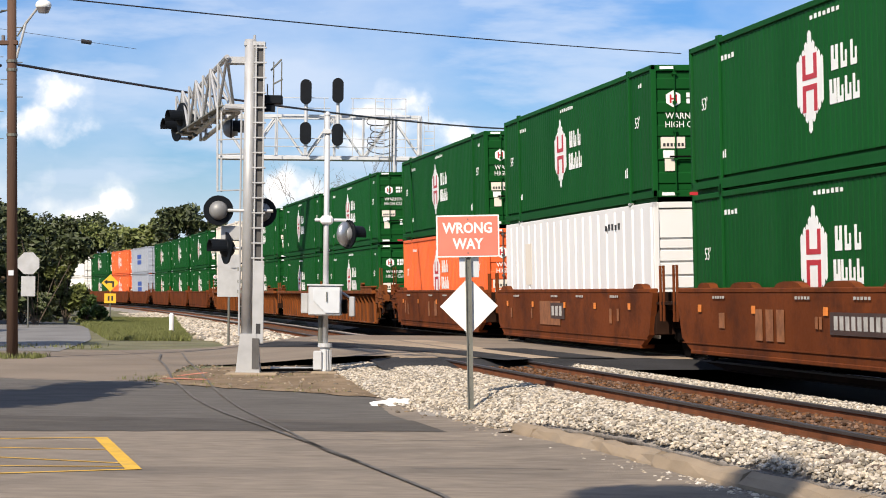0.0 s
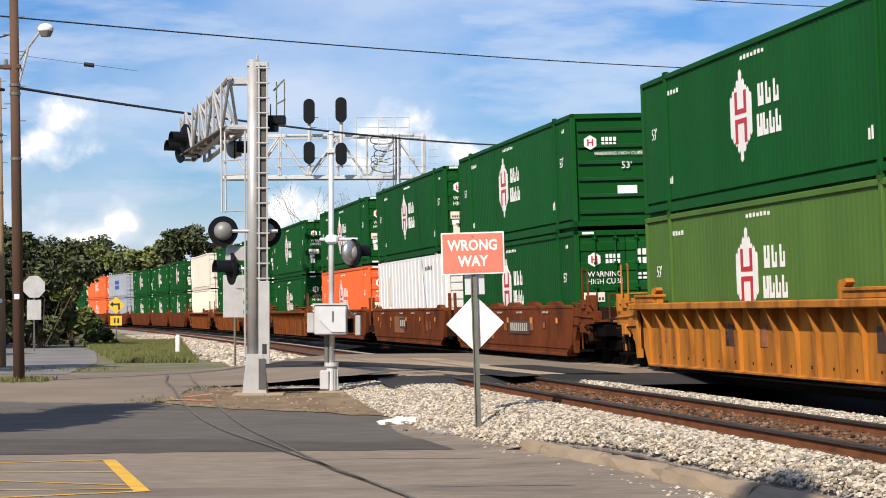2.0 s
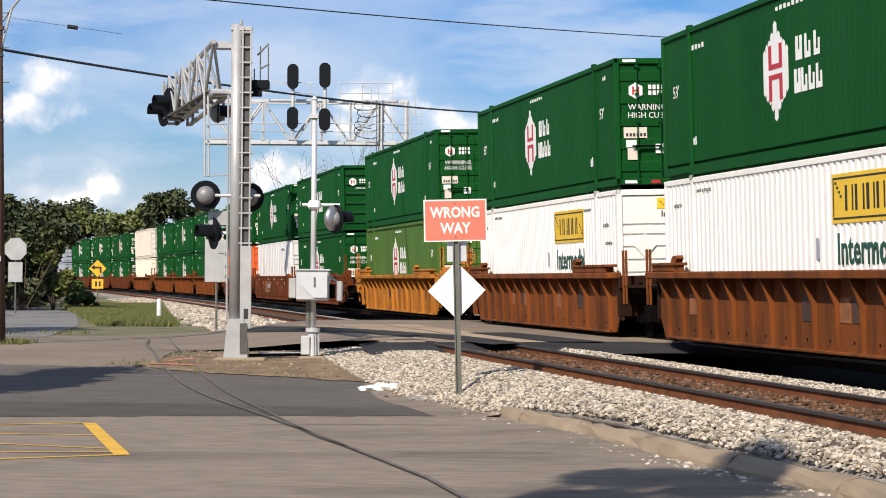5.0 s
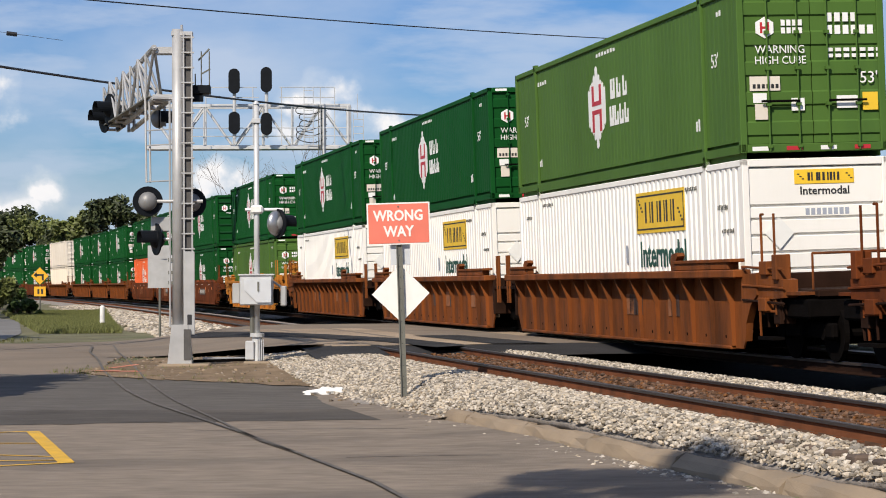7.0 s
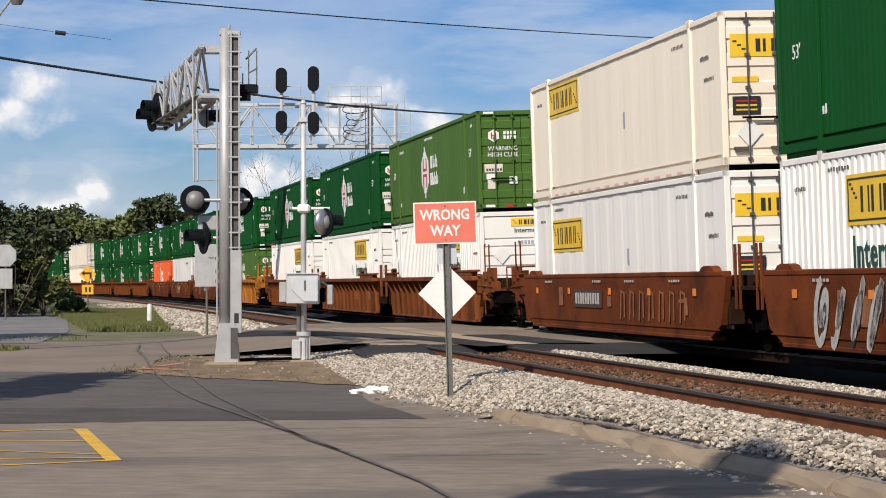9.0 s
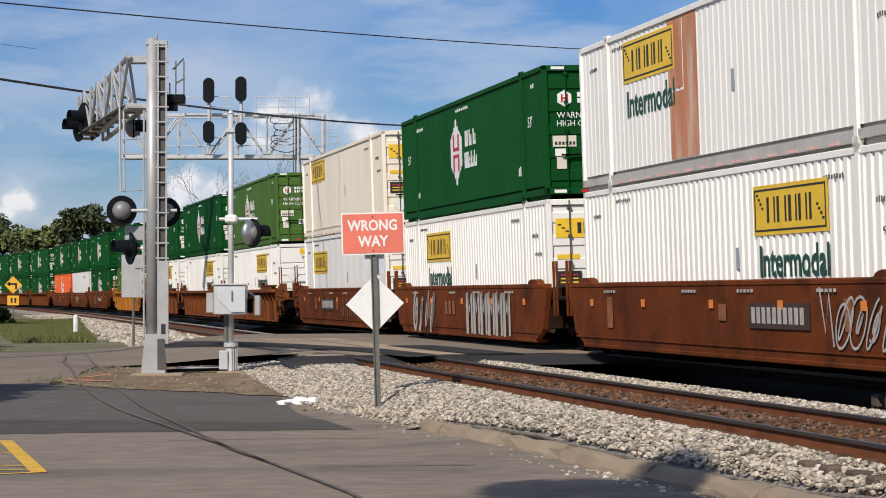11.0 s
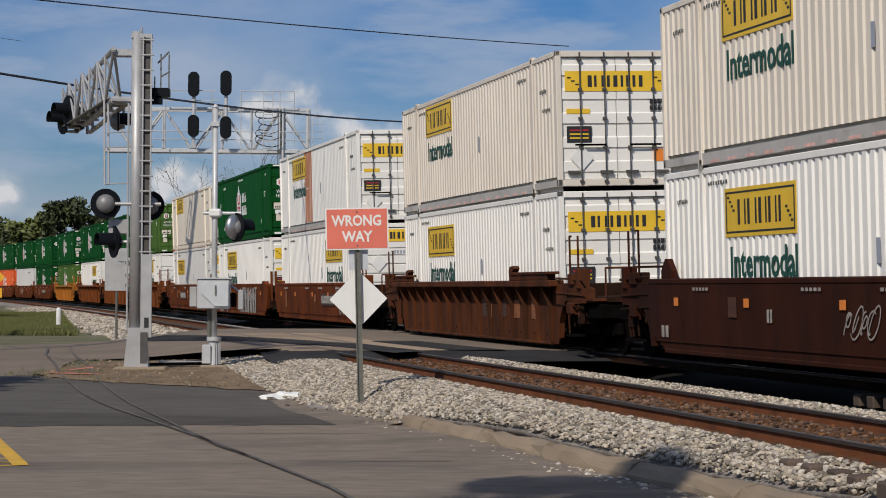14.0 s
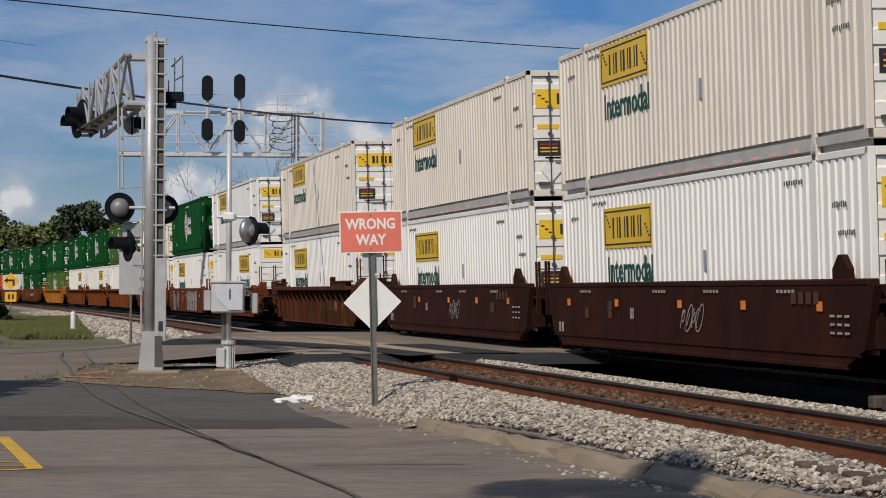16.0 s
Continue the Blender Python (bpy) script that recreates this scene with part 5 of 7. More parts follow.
def inside_rails(rng):
    s = rng.uniform(4, 40)
    lat = rng.uniform(-4.62, -3.28)
    p = at_line(s, lat, 0)
    p.z = land(p.x, p.y) + (rng.uniform(0.0, 0.03) if (s / 0.55 - 40 / 0.55) % 1 < 0.45 else rng.uniform(0.03, 0.07))
    return p, 1.0


stones("rusty_ballast_stones", 9000, inside_rails, 0.03, 16, "rust-stained crushed stone between the rails", M_RUSTSTONE)


def far_bank(rng):
    s = rng.uniform(-110, -12)
    lat = rng.uniform(-9.2, -4.9)
    p = at_line(s, lat, 0)
    if lat < -7.6 + 1.5 * noise.noise((s * 0.1, 0, 3)):
        return None, 0
    p.z = land(p.x, p.y) + rng.uniform(0.02, 0.07)
    return p, 1.5


stones("ballast_far_bank", 12000, far_bank, 0.05, 13, "loose pale crushed stone on the far bank of the line")


def crumbs(rng):
    i = rng.randrange(2, len(CURB) - 1)
    (x0, y0), (x1, y1) = CURB[i], CURB[i + 1]
    k = rng.random()
    d = abs(rng.gauss(0, 0.16)) + 0.08
    p = Vector((x0 + (x1 - x0) * k - d, y0 + (y1 - y0) * k, 0))
    p.z = land(p.x, p.y) + 0.03
    return p, rng.uniform(0.3, 0.9)


stones("loose_gravel", 420, crumbs, 0.042, 14, "loose stones scattered along the kerb on the asphalt")


def foot_of_bank(rng):
    k = rng.random()
    p = Vector((0.95 - 1.55 * k + rng.gauss(0.1, 0.22), 28.5 + 7.0 * k, 0))
    p.z = land(p.x, p.y) + 0.035
    return p, rng.uniform(0.35, 1.0)


stones("loose_gravel", 700, foot_of_bank, 0.036, 17, "loose stones spilled from the ballast on the asphalt", M_RUBBLE)


def scree(rng):
    x, y = rng.uniform(-5.5, -0.6), rng.uniform(36.2, 46)
    if y < 37.0 - (x + 0.85) * 0.62 or (x < -5.3 and y > 40):
        return None, 0
    p = Vector((x, y, land(x, y) + 0.03))
    return p, rng.uniform(0.2, 0.9) ** 1.6


stones("loose_gravel", 1300, scree, 0.05, 15, "loose stones and rubble round the signal bases", M_RUBBLE)


def ties(track, lat, lean, s0, s1, half=1.3):
    mesh = None
    s = s0
    rng = random.Random(int(lat * 10))
    while s > s1:
        if mesh is None:
            ob = part("tie", bx(-0.11, 0.11, -half, half, -0.18, 0.0, bev=0.02), M_TIE, track)
            mesh = ob.data
        else:
            ob = new("tie", mesh)
            ob.parent = track
        ob.matrix_world = on_line(s, lat + rng.uniform(-0.04, 0.04), RAIL - 0.162, lean) @ pose(0, 0, 0, 0, 0, rng.uniform(-1.5, 1.5))
        s -= 0.55


ties(near_track, NEAR, 0.0, 40, 2)
ties(near_track, NEAR, 0.0, -17, -60)
ties(far_track, FAR, 0.03, 40, 20)

# rail joints and spikes near the camera
for off in (-0.755, 0.755):
    s = 39.7
    plate = None
    while s > 3:
        m = on_line(s, NEAR + off, RAIL - 0.16, 0.0)
        if plate is None:
            bm = bx(-0.09, 0.09, -0.17, 0.17, -0.004, 0.018)
            for sy in (-0.1, 0.1):
                box(bm, -0.05, -0.02, sy - 0.02, sy + 0.02, 0.01, 0.045)
                box(bm, 0.02, 0.05, sy - 0.02, sy + 0.02, 0.01, 0.045)
            ob = part("tie_plate", bm, M_RAIL, near_track)
            plate = ob.data
        else:
            ob = new("tie_plate", plate)
            ob.parent = near_track
        ob.matrix_world = m
        s -= 0.55

# dirt island round the signals, black asphalt beside the rails, panels of the crossing
ribbon("dirt_island", [(-5.5, 40.7), (-4.5, 39.1), (-2.7, 38.0), (-0.9, 36.8)], [(-5.4, 41.4), (-4.75, 44.5), (-2.3, 46.6), (-1.2, 43.5)], M_DIRT, 0.035, 80, 10, wobble=0.45, label="dry dirt with weeds round the signal masts", category="ground")
# black asphalt whose colour also stands for the shadow band by the masts
ribbon("black_patch", [(-5.4, 58.0), (-2.0, 51.5), (0.2, 46.6), (1.2, 42.3)], [(-4.6, 60.5), (-1.2, 54.0), (0.75, 49.0), (1.9, 43.6)], M_TAR, 0.028, 20, 6, fixed=cross_z, label="black asphalt strip along the rail with a shadow band painted in", category="road")
ribbon("black_patch", [(2.4, 44.6), (3.6, 44.6)], [(0.9, 52.0), (2.0, 52.4)], M_TAR, 0.028, 12, 6, fixed=cross_z, label="fresh black asphalt at the edge of the crossing", category="road")


def crossing_panels():
    root = thing("crossing_panels", kind="structure", label="grey timber and concrete panels between the rails of the crossing", category="crossing")
    proto = {}
    for c, lean in ((NEAR, 0.0), (FAR, 0.03)):
        for lat, w in ((c - 1.25, 0.8), (c, 1.28), (c + 1.25, 0.8)):
            for k in range(7):
                s = 5.0 - 2.45 * k
                if w not in proto:
                    ob = part("panel", bx(-1.2, 1.2, -w / 2, w / 2, -0.15, 0.0, bev=0.015), M_PANEL, root)
                    proto[w] = ob.data
                else:
                    ob = new("panel", proto[w])
                    ob.parent = root
                ob.matrix_world = on_line(s - 1.2, lat, RAIL + 0.024, lean)


crossing_panels()

# ---- marks on the road ----


def stripe(name, pts, width, material, dz, label, category="road marking"):
    bm = bmesh.new()
    prev = None
    dense = []
    for a, b in zip(pts, pts[1:]):
        n = max(1, int(math.dist(a, b) / 0.5))
        dense += [(a[0] + (b[0] - a[0]) * i / n, a[1] + (b[1] - a[1]) * i / n) for i in range(n)]
    dense.append(pts[-1])
    for i, p in enumerate(dense):
        a, b = Vector(dense[max(0, i - 1)]), Vector(dense[min(len(dense) - 1, i + 1)])
        d = (b - a).normalized()
        nn = Vector((-d.y, d.x)) * width / 2
        row = [bm.verts.new((p[0] + k * nn.x, p[1] + k * nn.y, max(land(p[0], p[1]) + 0.02, cross_z(p[0], p[1]) + 0.018 if p[1] > 40 else 0) + dz)) for k in (-1, 1)]
        if prev:
            bm.faces.new((prev[0], prev[1], row[1], row[0]))
        prev = row
    return tagged(part(name, bm, material), label, category, kind="structure")


ribbon("asphalt_patch", [(-12, 28.0), (-5.4, 28.2), (-1.5, 28.7), (0.85, 28.7)], [(-12, 31.9), (-5.4, 31.5), (-1.5, 31.3), (0.3, 31.3)], M_PATCH, 0.0245, 90, 6, wobble=0.22, label="darker patched strip across the asphalt lot", category="road patch")
ribbon("asphalt_patch", [(-12, 31.5), (-5.4, 31.2), (-1.5, 31.0), (0.3, 30.8)], [(-12, 41.2), (-8.0, 40.6), (-5.0, 39.9), (-2.2, 37.9), (-0.85, 36.9)], M_MIDLOT, 0.0225, 90, 8, wobble=0.2, label="grey resealed strip of the asphalt lot", category="road patch")
stripe("gutter_dirt", [(x - 0.2, y) for x, y in CURB[2:]] + [(0.45, 30.2), (0.1, 32.4), (-0.3, 34.6)], 0.24, M_DIRT, 0.003, "dry silt washed along the foot of the kerb", "ground")
YL = "worn yellow road paint on asphalt"
stripe("yellow_line_1", [(-6.6, 26.1), (-4.21, 26.97)], 0.10, M_YPAINT, 0.006, YL)
stripe("yellow_line_2", [(-4.19, 27.0), (-3.1, 22.15)], 0.165, M_YPAINT, 0.007, YL)
stripe("yellow_line_3", [(-3.04, 22.2), (-5.4, 20.9)], 0.10, M_YPAINT, 0.006, YL)
stripe("yellow_line_4", [(-3.7, 24.9), (-6.4, 25.2)], 0.07, M_YPAINT, 0.006, YL)
stripe("yellow_line_5", [(-3.25, 22.9), (-6.3, 24.3)], 0.07, M_YPAINT, 0.006, YL)
stripe("yellow_line_6", [(-3.15, 22.5), (-6.0, 22.3)], 0.07, M_YPAINT, 0.006, YL)
M_MARKRED = mat("faded_red_ground_paint", (0.5, 0.17, 0.1), 0.9, 0, 0.3, 5, 40, 0.2, (0.27, 0.195, 0.125), 0.9, 4, dirt_lo=0.48)
stripe("paint_mark_1", [(-5.15, 41.0), (-4.3, 40.7)], 0.6, M_MARKRED, 0.02, "faded red utility paint on the dirt")
stripe("paint_mark_2", [(-5.0, 41.6), (-4.6, 42.6)], 0.16, M_MARKRED, 0.021, "faded red utility paint on the dirt")
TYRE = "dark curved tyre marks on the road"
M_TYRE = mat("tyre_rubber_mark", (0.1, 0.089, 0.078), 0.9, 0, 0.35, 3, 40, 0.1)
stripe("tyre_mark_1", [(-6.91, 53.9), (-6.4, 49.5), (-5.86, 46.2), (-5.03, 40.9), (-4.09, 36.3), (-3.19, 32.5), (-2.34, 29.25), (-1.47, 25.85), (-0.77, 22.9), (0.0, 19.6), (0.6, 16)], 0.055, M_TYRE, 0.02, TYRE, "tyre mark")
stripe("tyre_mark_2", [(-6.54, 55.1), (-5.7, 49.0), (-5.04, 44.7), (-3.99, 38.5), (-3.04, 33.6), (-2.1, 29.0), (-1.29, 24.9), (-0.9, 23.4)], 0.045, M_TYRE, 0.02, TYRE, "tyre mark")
CRACK = "thin dark crack in the asphalt"
for i, pts in enumerate((((-2.2, 26.9), (-0.8, 27.1), (1.0, 27.0)), ((-0.3, 22.6), (0.8, 22.75), (1.8, 22.7)), ((-9, 33.2), (-6, 32.6), (-3.6, 32.9)))):
    stripe(f"crack_{i + 1}", pts, 0.04, M_TYRE, 0.004, CRACK, "road crack")


def tar_skirt():
    """Black asphalt falling from the crossing to the ballast."""
    bm = bmesh.new()
    prev = None
    for k in range(6):
        s = 4.9 + k * 0.45
        row = []
        for l in (-6.2, -5.6, -5.0, -3.95, -2.6, -1.4, -0.4, 0.8, 2.0, 3.2):
            p = at_line(s + 0.25 * noise.noise((l, k * 0.3, 7)), l, 0)
            z = RAIL + 0.02 - 0.02 * k * (1 if k < 2 else 1.6) - (0.05 if l < -6 else 0)
            row.append(bm.verts.new((p.x, p.y, max(z, land(p.x, p.y) - 0.02))))
        if prev:
            for a in range(9):
                bm.faces.new((prev[a], prev[a + 1], row[a + 1], row[a]))
        prev = row
    return tagged(part("tar_skirt", bm, M_TAR, smooth=True), "black asphalt edge of the level crossing", "road", kind="structure")


tar_skirt()

# crumpled white bag on the stones
bm = bmesh.new()
bmesh.ops.create_icosphere(bm, subdivisions=3, radius=0.33)
for v in bm.verts:
    k = 1 + 0.5 * noise.noise(v.co * 6)
    v.co = Vector((v.co.x * 1.1 * k, v.co.y * 0.7 * k, max(-0.02, v.co.z * 0.3 * k)))
ob = part("plastic_bag", bm, M_CAP)
ob.matrix_world = pose(-0.75, 35.2, land(-0.75, 35.2) + 0.03, 0, 0, 10)
tagged(ob, "crumpled white plastic bag lying on the stones", "rubbish")

# ---- crossing signals ----


def flasher(parent, x, y, z, face, r=0.29, name="flasher"):
    """A round black backboard with hooded lamp; face: degrees about z of the way it looks (0 = -y)."""
    m = pose(x, y, z, 0, 0, face)
    bm = rd((0, 0.0, 0), (0, 0.03, 0), r, n=28)
    b = part(name, bm, M_SIGBLACK, parent, "round black backboard")
    b.data.transform(m)
    bm = bmesh.new()
    bmesh.ops.create_uvsphere(bm, u_segments=18, v_segments=10, radius=0.19)
    bm.transform(Matrix.Translation((0, 0.03, 0)) @ Matrix.Diagonal((1, 0.85, 1, 1)))
    h = part("lamp_housing", bm, M_LAMPGREY if r < 0.31 else M_SIGBLACK, b, smooth=True)
    h.data.transform(m)
    bm = rd((0, -0.045, 0), (0, -0.03, 0), 0.15, n=20)
    h = part("lens", bm, M_LENS, b)
    h.data.transform(m)
    bm = bmesh.new()
    n = 14
    prev = None
    for i in range(n + 1):
        a = math.pi * (-0.12 + 1.24 * i / n)
        c, s_ = math.cos(a) * 0.165, math.sin(a) * 0.165
        row = [bm.verts.new((c, -0.02, s_)), bm.verts.new((c * 1.02, -0.34, s_ * 1.02 + 0.0)), bm.verts.new((c * 1.08, -0.34, s_ * 1.08)), bm.verts.new((c * 1.08, -0.02, s_ * 1.08))]
        if prev:
            for k in range(4):
                bm.faces.new((prev[k], prev[(k + 1) % 4], row[(k + 1) % 4], row[k]))
        prev = row
    h = part("hood", bm, M_SIGBLACK, b)
    h.data.transform(m)
    return b


def cantilever():
    gx, gy, z0 = -3.735, 42.39, 0.318
    root = thing("crossing_signal_cantilever", pose(gx, gy, z0) @ Matrix.Scale(0.97, 4), label="silver lattice cantilever mast with crossing flashers and ladder", category="crossing signal")
    part("footing", bx(-0.42, 0.6, -0.4, 0.45, -0.4, -0.02, bev=0.03), M_CONC, root)
    bm = bmesh.new()
    prism(bm, [(-0.25, -0.06), (0.24, -0.06), (0.16, 0.75), (-0.16, 0.75)], -0.22, 0.22)
    part("base_flare", bm, M_ALU, root)
    part("column", rd((-0.04, 0, 0.7), (-0.04, 0, 6.63), 0.125, 0.115, n=20), M_ALU, root, smooth=True)
    part("column_cap", bx(-0.16, 0.26, -0.1, 0.1, 6.5, 6.58), M_ALU, root)
    part("finial", rd((0.04, 0, 6.58), (0.04, 0, 6.72), 0.025), M_ALU, root)
    # ladder guard plate and rungs on the right-hand side
    part("ladder_guard", bx(0.1, 0.3, -0.2, -0.17, 0.55, 2.2, bev=0.01), M_ALU, root)
    part("guard_opening", bx(0.08, 0.22, -0.23, -0.222, 0.05, 0.66), M_DARKSTEEL, root, "dark slot in the mast base")
    part("ladder_backing", bx(0.1, 0.24, -0.13, -0.11, 2.2, 6.5), M_DARKSTEEL, root)
    for x in (0.09, 0.25):
        part("ladder_stile", bx(x - 0.015, x + 0.015, -0.19, -0.14, 0.6, 6.55), M_ALU, root)
    for k in range(15):
        part("rung", rd((0.04, -0.18, 2.25 + k * 0.3), (0.3, -0.18, 2.25 + k * 0.3), 0.018, n=6), M_ALU, root)
    # arm: box truss away over the road
    tip = Vector((-2.1, 8.9, 0))
    d = tip.normalized()
    nrm = Vector((d.y, -d.x, 0))
    A0 = Vector((-0.34, 0, 0))
    tip = tip - A0
    arm = part("arm", rd(A0 - nrm * 0.17 + Vector((0, 0, 6.27)), A0 - nrm * 0.17 + tip + Vector((0, 0, 6.27)), 0.055), M_ALU, root, "square lattice truss arm")
    for off, z in ((-0.17, 5.26), (0.17, 5.26)):
        a = A0 + Vector((0, 0, z)) + nrm * off
        part("chord", rd(a, a + tip, 0.055), M_ALU, arm)
    nb = 7
    L = tip.length
    for off in (-0.17, 0.17):
        for k in range(nb):
            a = A0 + d * (L * k / nb)
            b = A0 + d * (L * (k + 1) / nb)
            lo, hi = nrm * off + Vector((0, 0, 5.26)), nrm * -0.17 + Vector((0, 0, 6.27))
            part("brace", rd(a + (lo if k % 2 else hi), b + (hi if k % 2 else lo), 0.032, n=6), M_ALU, arm)
            part("upright", rd(b + lo, b + hi, 0.028, n=6), M_ALU, arm)
    for z in (5.26,):
        for k in range(nb + 1):
            a = A0 + d * (L * k / nb) + Vector((0, 0, z))
            part("cross_tie", rd(a - nrm * 0.2, a + nrm * 0.2, 0.035, n=6), M_ALU, arm)
    part("walk_plate", bx(-0.19, 0.19, 0.4, L - 0.2, 5.31, 5.34), M_POST, arm).data.transform(Matrix.Translation((-0.4, 0, 0)) @ Matrix.Rotation(math.atan2(-d.x, d.y), 4, "Z"))
    for y in (0.1, 0.3):
        part("arm_bracket", bx(-0.55, 0.2, y - 0.06, y + 0.06, 5.2, 5.34, bev=0.01), M_ALU, root)
        part("arm_bracket", bx(-0.5, 0.2, y - 0.06, y + 0.06, 6.15, 6.29, bev=0.01), M_ALU, root)
    # flashers at the tip, looking along the road both ways
    e = d * (L - 0.7)
    for dd in (0.0, -1.0):
        p = e + d * dd
        flasher(arm, p.x - 0.58, p.y, 5.5 + 0.12 * (dd < 0), -62, 0.36)
        flasher(arm, p.x - 0.2, p.y - 0.3, 5.5, 108, 0.34)
        part("hanger", rd((p.x, p.y, 5.15), (p.x, p.y, 5.95), 0.035), M_ALU, arm)
    p = d * 2.2
    flasher(arm, p.x - 0.1, p.y, 5.0, 96, 0.2)
    part("hanger", rd((p.x, p.y, 4.85), (p.x, p.y, 5.4), 0.03), M_ALU, arm)
    # mast flashers on a crossbar, with a second pair below
    part("crossbar", rd((-0.75, -0.08, 3.2), (0.45, -0.02, 3.2), 0.035), M_ALU, root)
    flasher(root, -0.64, -0.05, 3.2, 190, 0.3)
    flasher(root, 0.2, 0.25, 3.18, 190, 0.3)
    part("crossbar", rd((-0.62, 0.05, 2.45), (-0.05, 0.0, 2.45), 0.03), M_ALU, root)
    flasher(root, -0.5, 0.1, 2.45, -66, 0.32)
    part("junction_box", bx(-0.6, -0.2, 0.12, 0.3, 2.6, 2.9, bev=0.02), M_ALU, root)
    part("junction_box", bx(-0.62, -0.1, 0.1, 0.16, 1.98, 2.06), M_ALU, root)
    for z in (1.55, 1.75, 2.0):
        part("cable_clip", bx(-0.24, -0.14, -0.06, 0.02, z, z + 0.07), M_POST, root)
    part("conduit", rd((-0.2, -0.05, 0.7), (-0.2, -0.05, 5.2), 0.022, n=6), M_ALU, root)
    # swing ladder frame under the arm
    for x in (-0.72, -0.64):
        part("drop_rail", rd((x, 0.5, 3.6), (x - 0.03, 0.6, 5.36), 0.022, n=6), M_ALU, root)
    for z in (3.62, 4.35, 4.65):
        part("drop_bar", rd((-0.7, 0.5, z), (-0.12, 0.1, z), 0.014, n=6), M_ALU, root)
    # work platform bracket with dark boxes near the top
    part("bracket_box", bx(0.2, 0.6, 0.0, 0.3, 5.35, 5.52, bev=0.01), M_SIGBLACK, root, "dark steel bracket box")
    part("bracket_box", bx(0.22, 0.45, 0.05, 0.25, 5.2, 5.34, bev=0.01), M_SIGBLACK, root)
    for x in (0.3, 0.42, 0.58):
        part("handrail_post", rd((x, 0.1, 5.5), (x, 0.1, 5.75 if x < 0.4 else 6.2), 0.014, n=6), M_POST, root)
    part("handrail", rd((0.36, 0.1, 6.02), (0.58, 0.1, 6.25), 0.018, n=6), M_POST, root)
    part("handrail", rd((0.42, 0.1, 5.75), (0.6, 0.1, 5.85), 0.016, n=6), M_POST, root)
    part("plate_bar", bx(0.15, 0.24, -0.205, -0.201, 0.75, 0.95), M_BLACK, root)
    return root


cantilever()


def flasher_mast():
    gx, gy, z0 = -2.296, 43.0, 0.313
    root = thing("crossing_signal_mast", pose(gx, gy, z0) @ Matrix.Scale(0.941, 4), label="silver crossing signal pole with white equipment case", category="crossing signal")
    part("footing", bx(-0.28, 0.28, -0.28, 0.28, -0.35, 0.0, bev=0.03), M_CONC, root)
    part("base_casting", rd((0, 0, 0.0), (0, 0, 0.55), 0.13, 0.1, n=12), M_SILVER, root)
    part("base_casting", bx(-0.24, -0.05, -0.16, 0.1, 0.02, 0.42, bev=0.02), M_SILVER, root, "white gate base box")
    for k in range(4):
        part("base_fin", bx(0.02 + 0.035 * k, 0.035 + 0.035 * k, -0.15, 0.0, 0.02, 0.45), M_SILVER, root)
    part("collar", rd((0, 0, 0.5), (0, 0, 0.58), 0.15, n=16), M_SILVER, root)
    part("pole", rd((0, 0, 0.5), (0, 0, 5.35), 0.062, 0.056, n=16), M_SILVER, root, smooth=True)
    part("pole_cap", rd((0, 0, 5.35), (0, 0, 5.42), 0.075, 0.03, n=12), M_SILVER, root)
    part("pole_clamp", bx(-0.09, 0.09, -0.09, 0.09, 4.95, 5.05, bev=0.01), M_SILVER, root)
    part("conduit", rd((-0.1, 0, 0.5), (-0.1, 0, 1.3), 0.05, n=8), M_POST, root)
    part("crossarm", rd((-0.24, 0, 3.15), (0.55, -0.02, 3.15), 0.035), M_SILVER, root)
    part("arm_hub", bx(-0.12, 0.14, -0.13, 0.1, 3.06, 3.24, bev=0.04), M_CAP, root)
    f = flasher(root, 0.46, -0.05, 2.86, 128, 0.3)
    bm = rd((0.46, -0.05, 3.15), (0.46, -0.05, 2.95), 0.03)
    part("lamp_hanger", bm, M_SILVER, root)
    bm = bmesh.new()
    bmesh.ops.create_uvsphere(bm, u_segments=18, v_segments=10, radius=0.26)
    bm.transform(pose(0.4, -0.13, 2.86, 0, 0, 38) @ Matrix.Diagonal((0.8, 0.45, 1, 1)))
    part("lamp_back", bm, M_LAMPBACK, f, "domed silver lamp back", smooth=True)
    case = part("equipment_case", bx(-0.34, 0.34, -0.35, 0.2, 1.16, 1.78, bev=0.025), M_SILVER, root, "pale grey equipment case")
    bm = bmesh.new()
    prism(bm, [(-0.24, 1.7), (0.31, 1.7), (0.31, 1.22), (0.02, 1.22), (-0.24, 1.48)], -0.385, -0.345)
    part("case_door", bm, M_SIGNBACK, case)
    part("case_latch", bx(0.03, 0.06, -0.41, -0.38, 1.45, 1.65), M_POST, case)
    part("case_lid", bx(-0.37, 0.37, -0.38, 0.22, 1.78, 1.81), M_SILVER, case)
    part("side_box", bx(-0.5, -0.35, -0.2, 0.15, 1.2, 1.62, bev=0.015), M_ALU, root)
    part("mechanism_arm", rd((0.34, 0, 1.65), (0.56, -0.1, 1.5), 0.025), M_ALU, root)
    part("counterweight", bx(0.5, 0.62, -0.25, 0.05, 1.14, 1.56, bev=0.02), M_ALU, root, "grey plate of the gate mechanism")
    part("mechanism", bx(0.35, 0.46, -0.15, 0.1, 1.2, 1.5, bev=0.02), M_UNDER, root)
    # lowered arm stubs and cables lying on the ground
    bm = rd((-1.1, -0.3, 0.05), (-0.1, 0.1, 0.03), 0.045, n=6)
    part("ground_pipe", bm, M_ALU, root)
    part("ground_pipe", rd((-1.3, -0.45, 0.02), (-0.2, 0.0, 0.03), 0.03, n=6), M_UNDER, root)
    return root


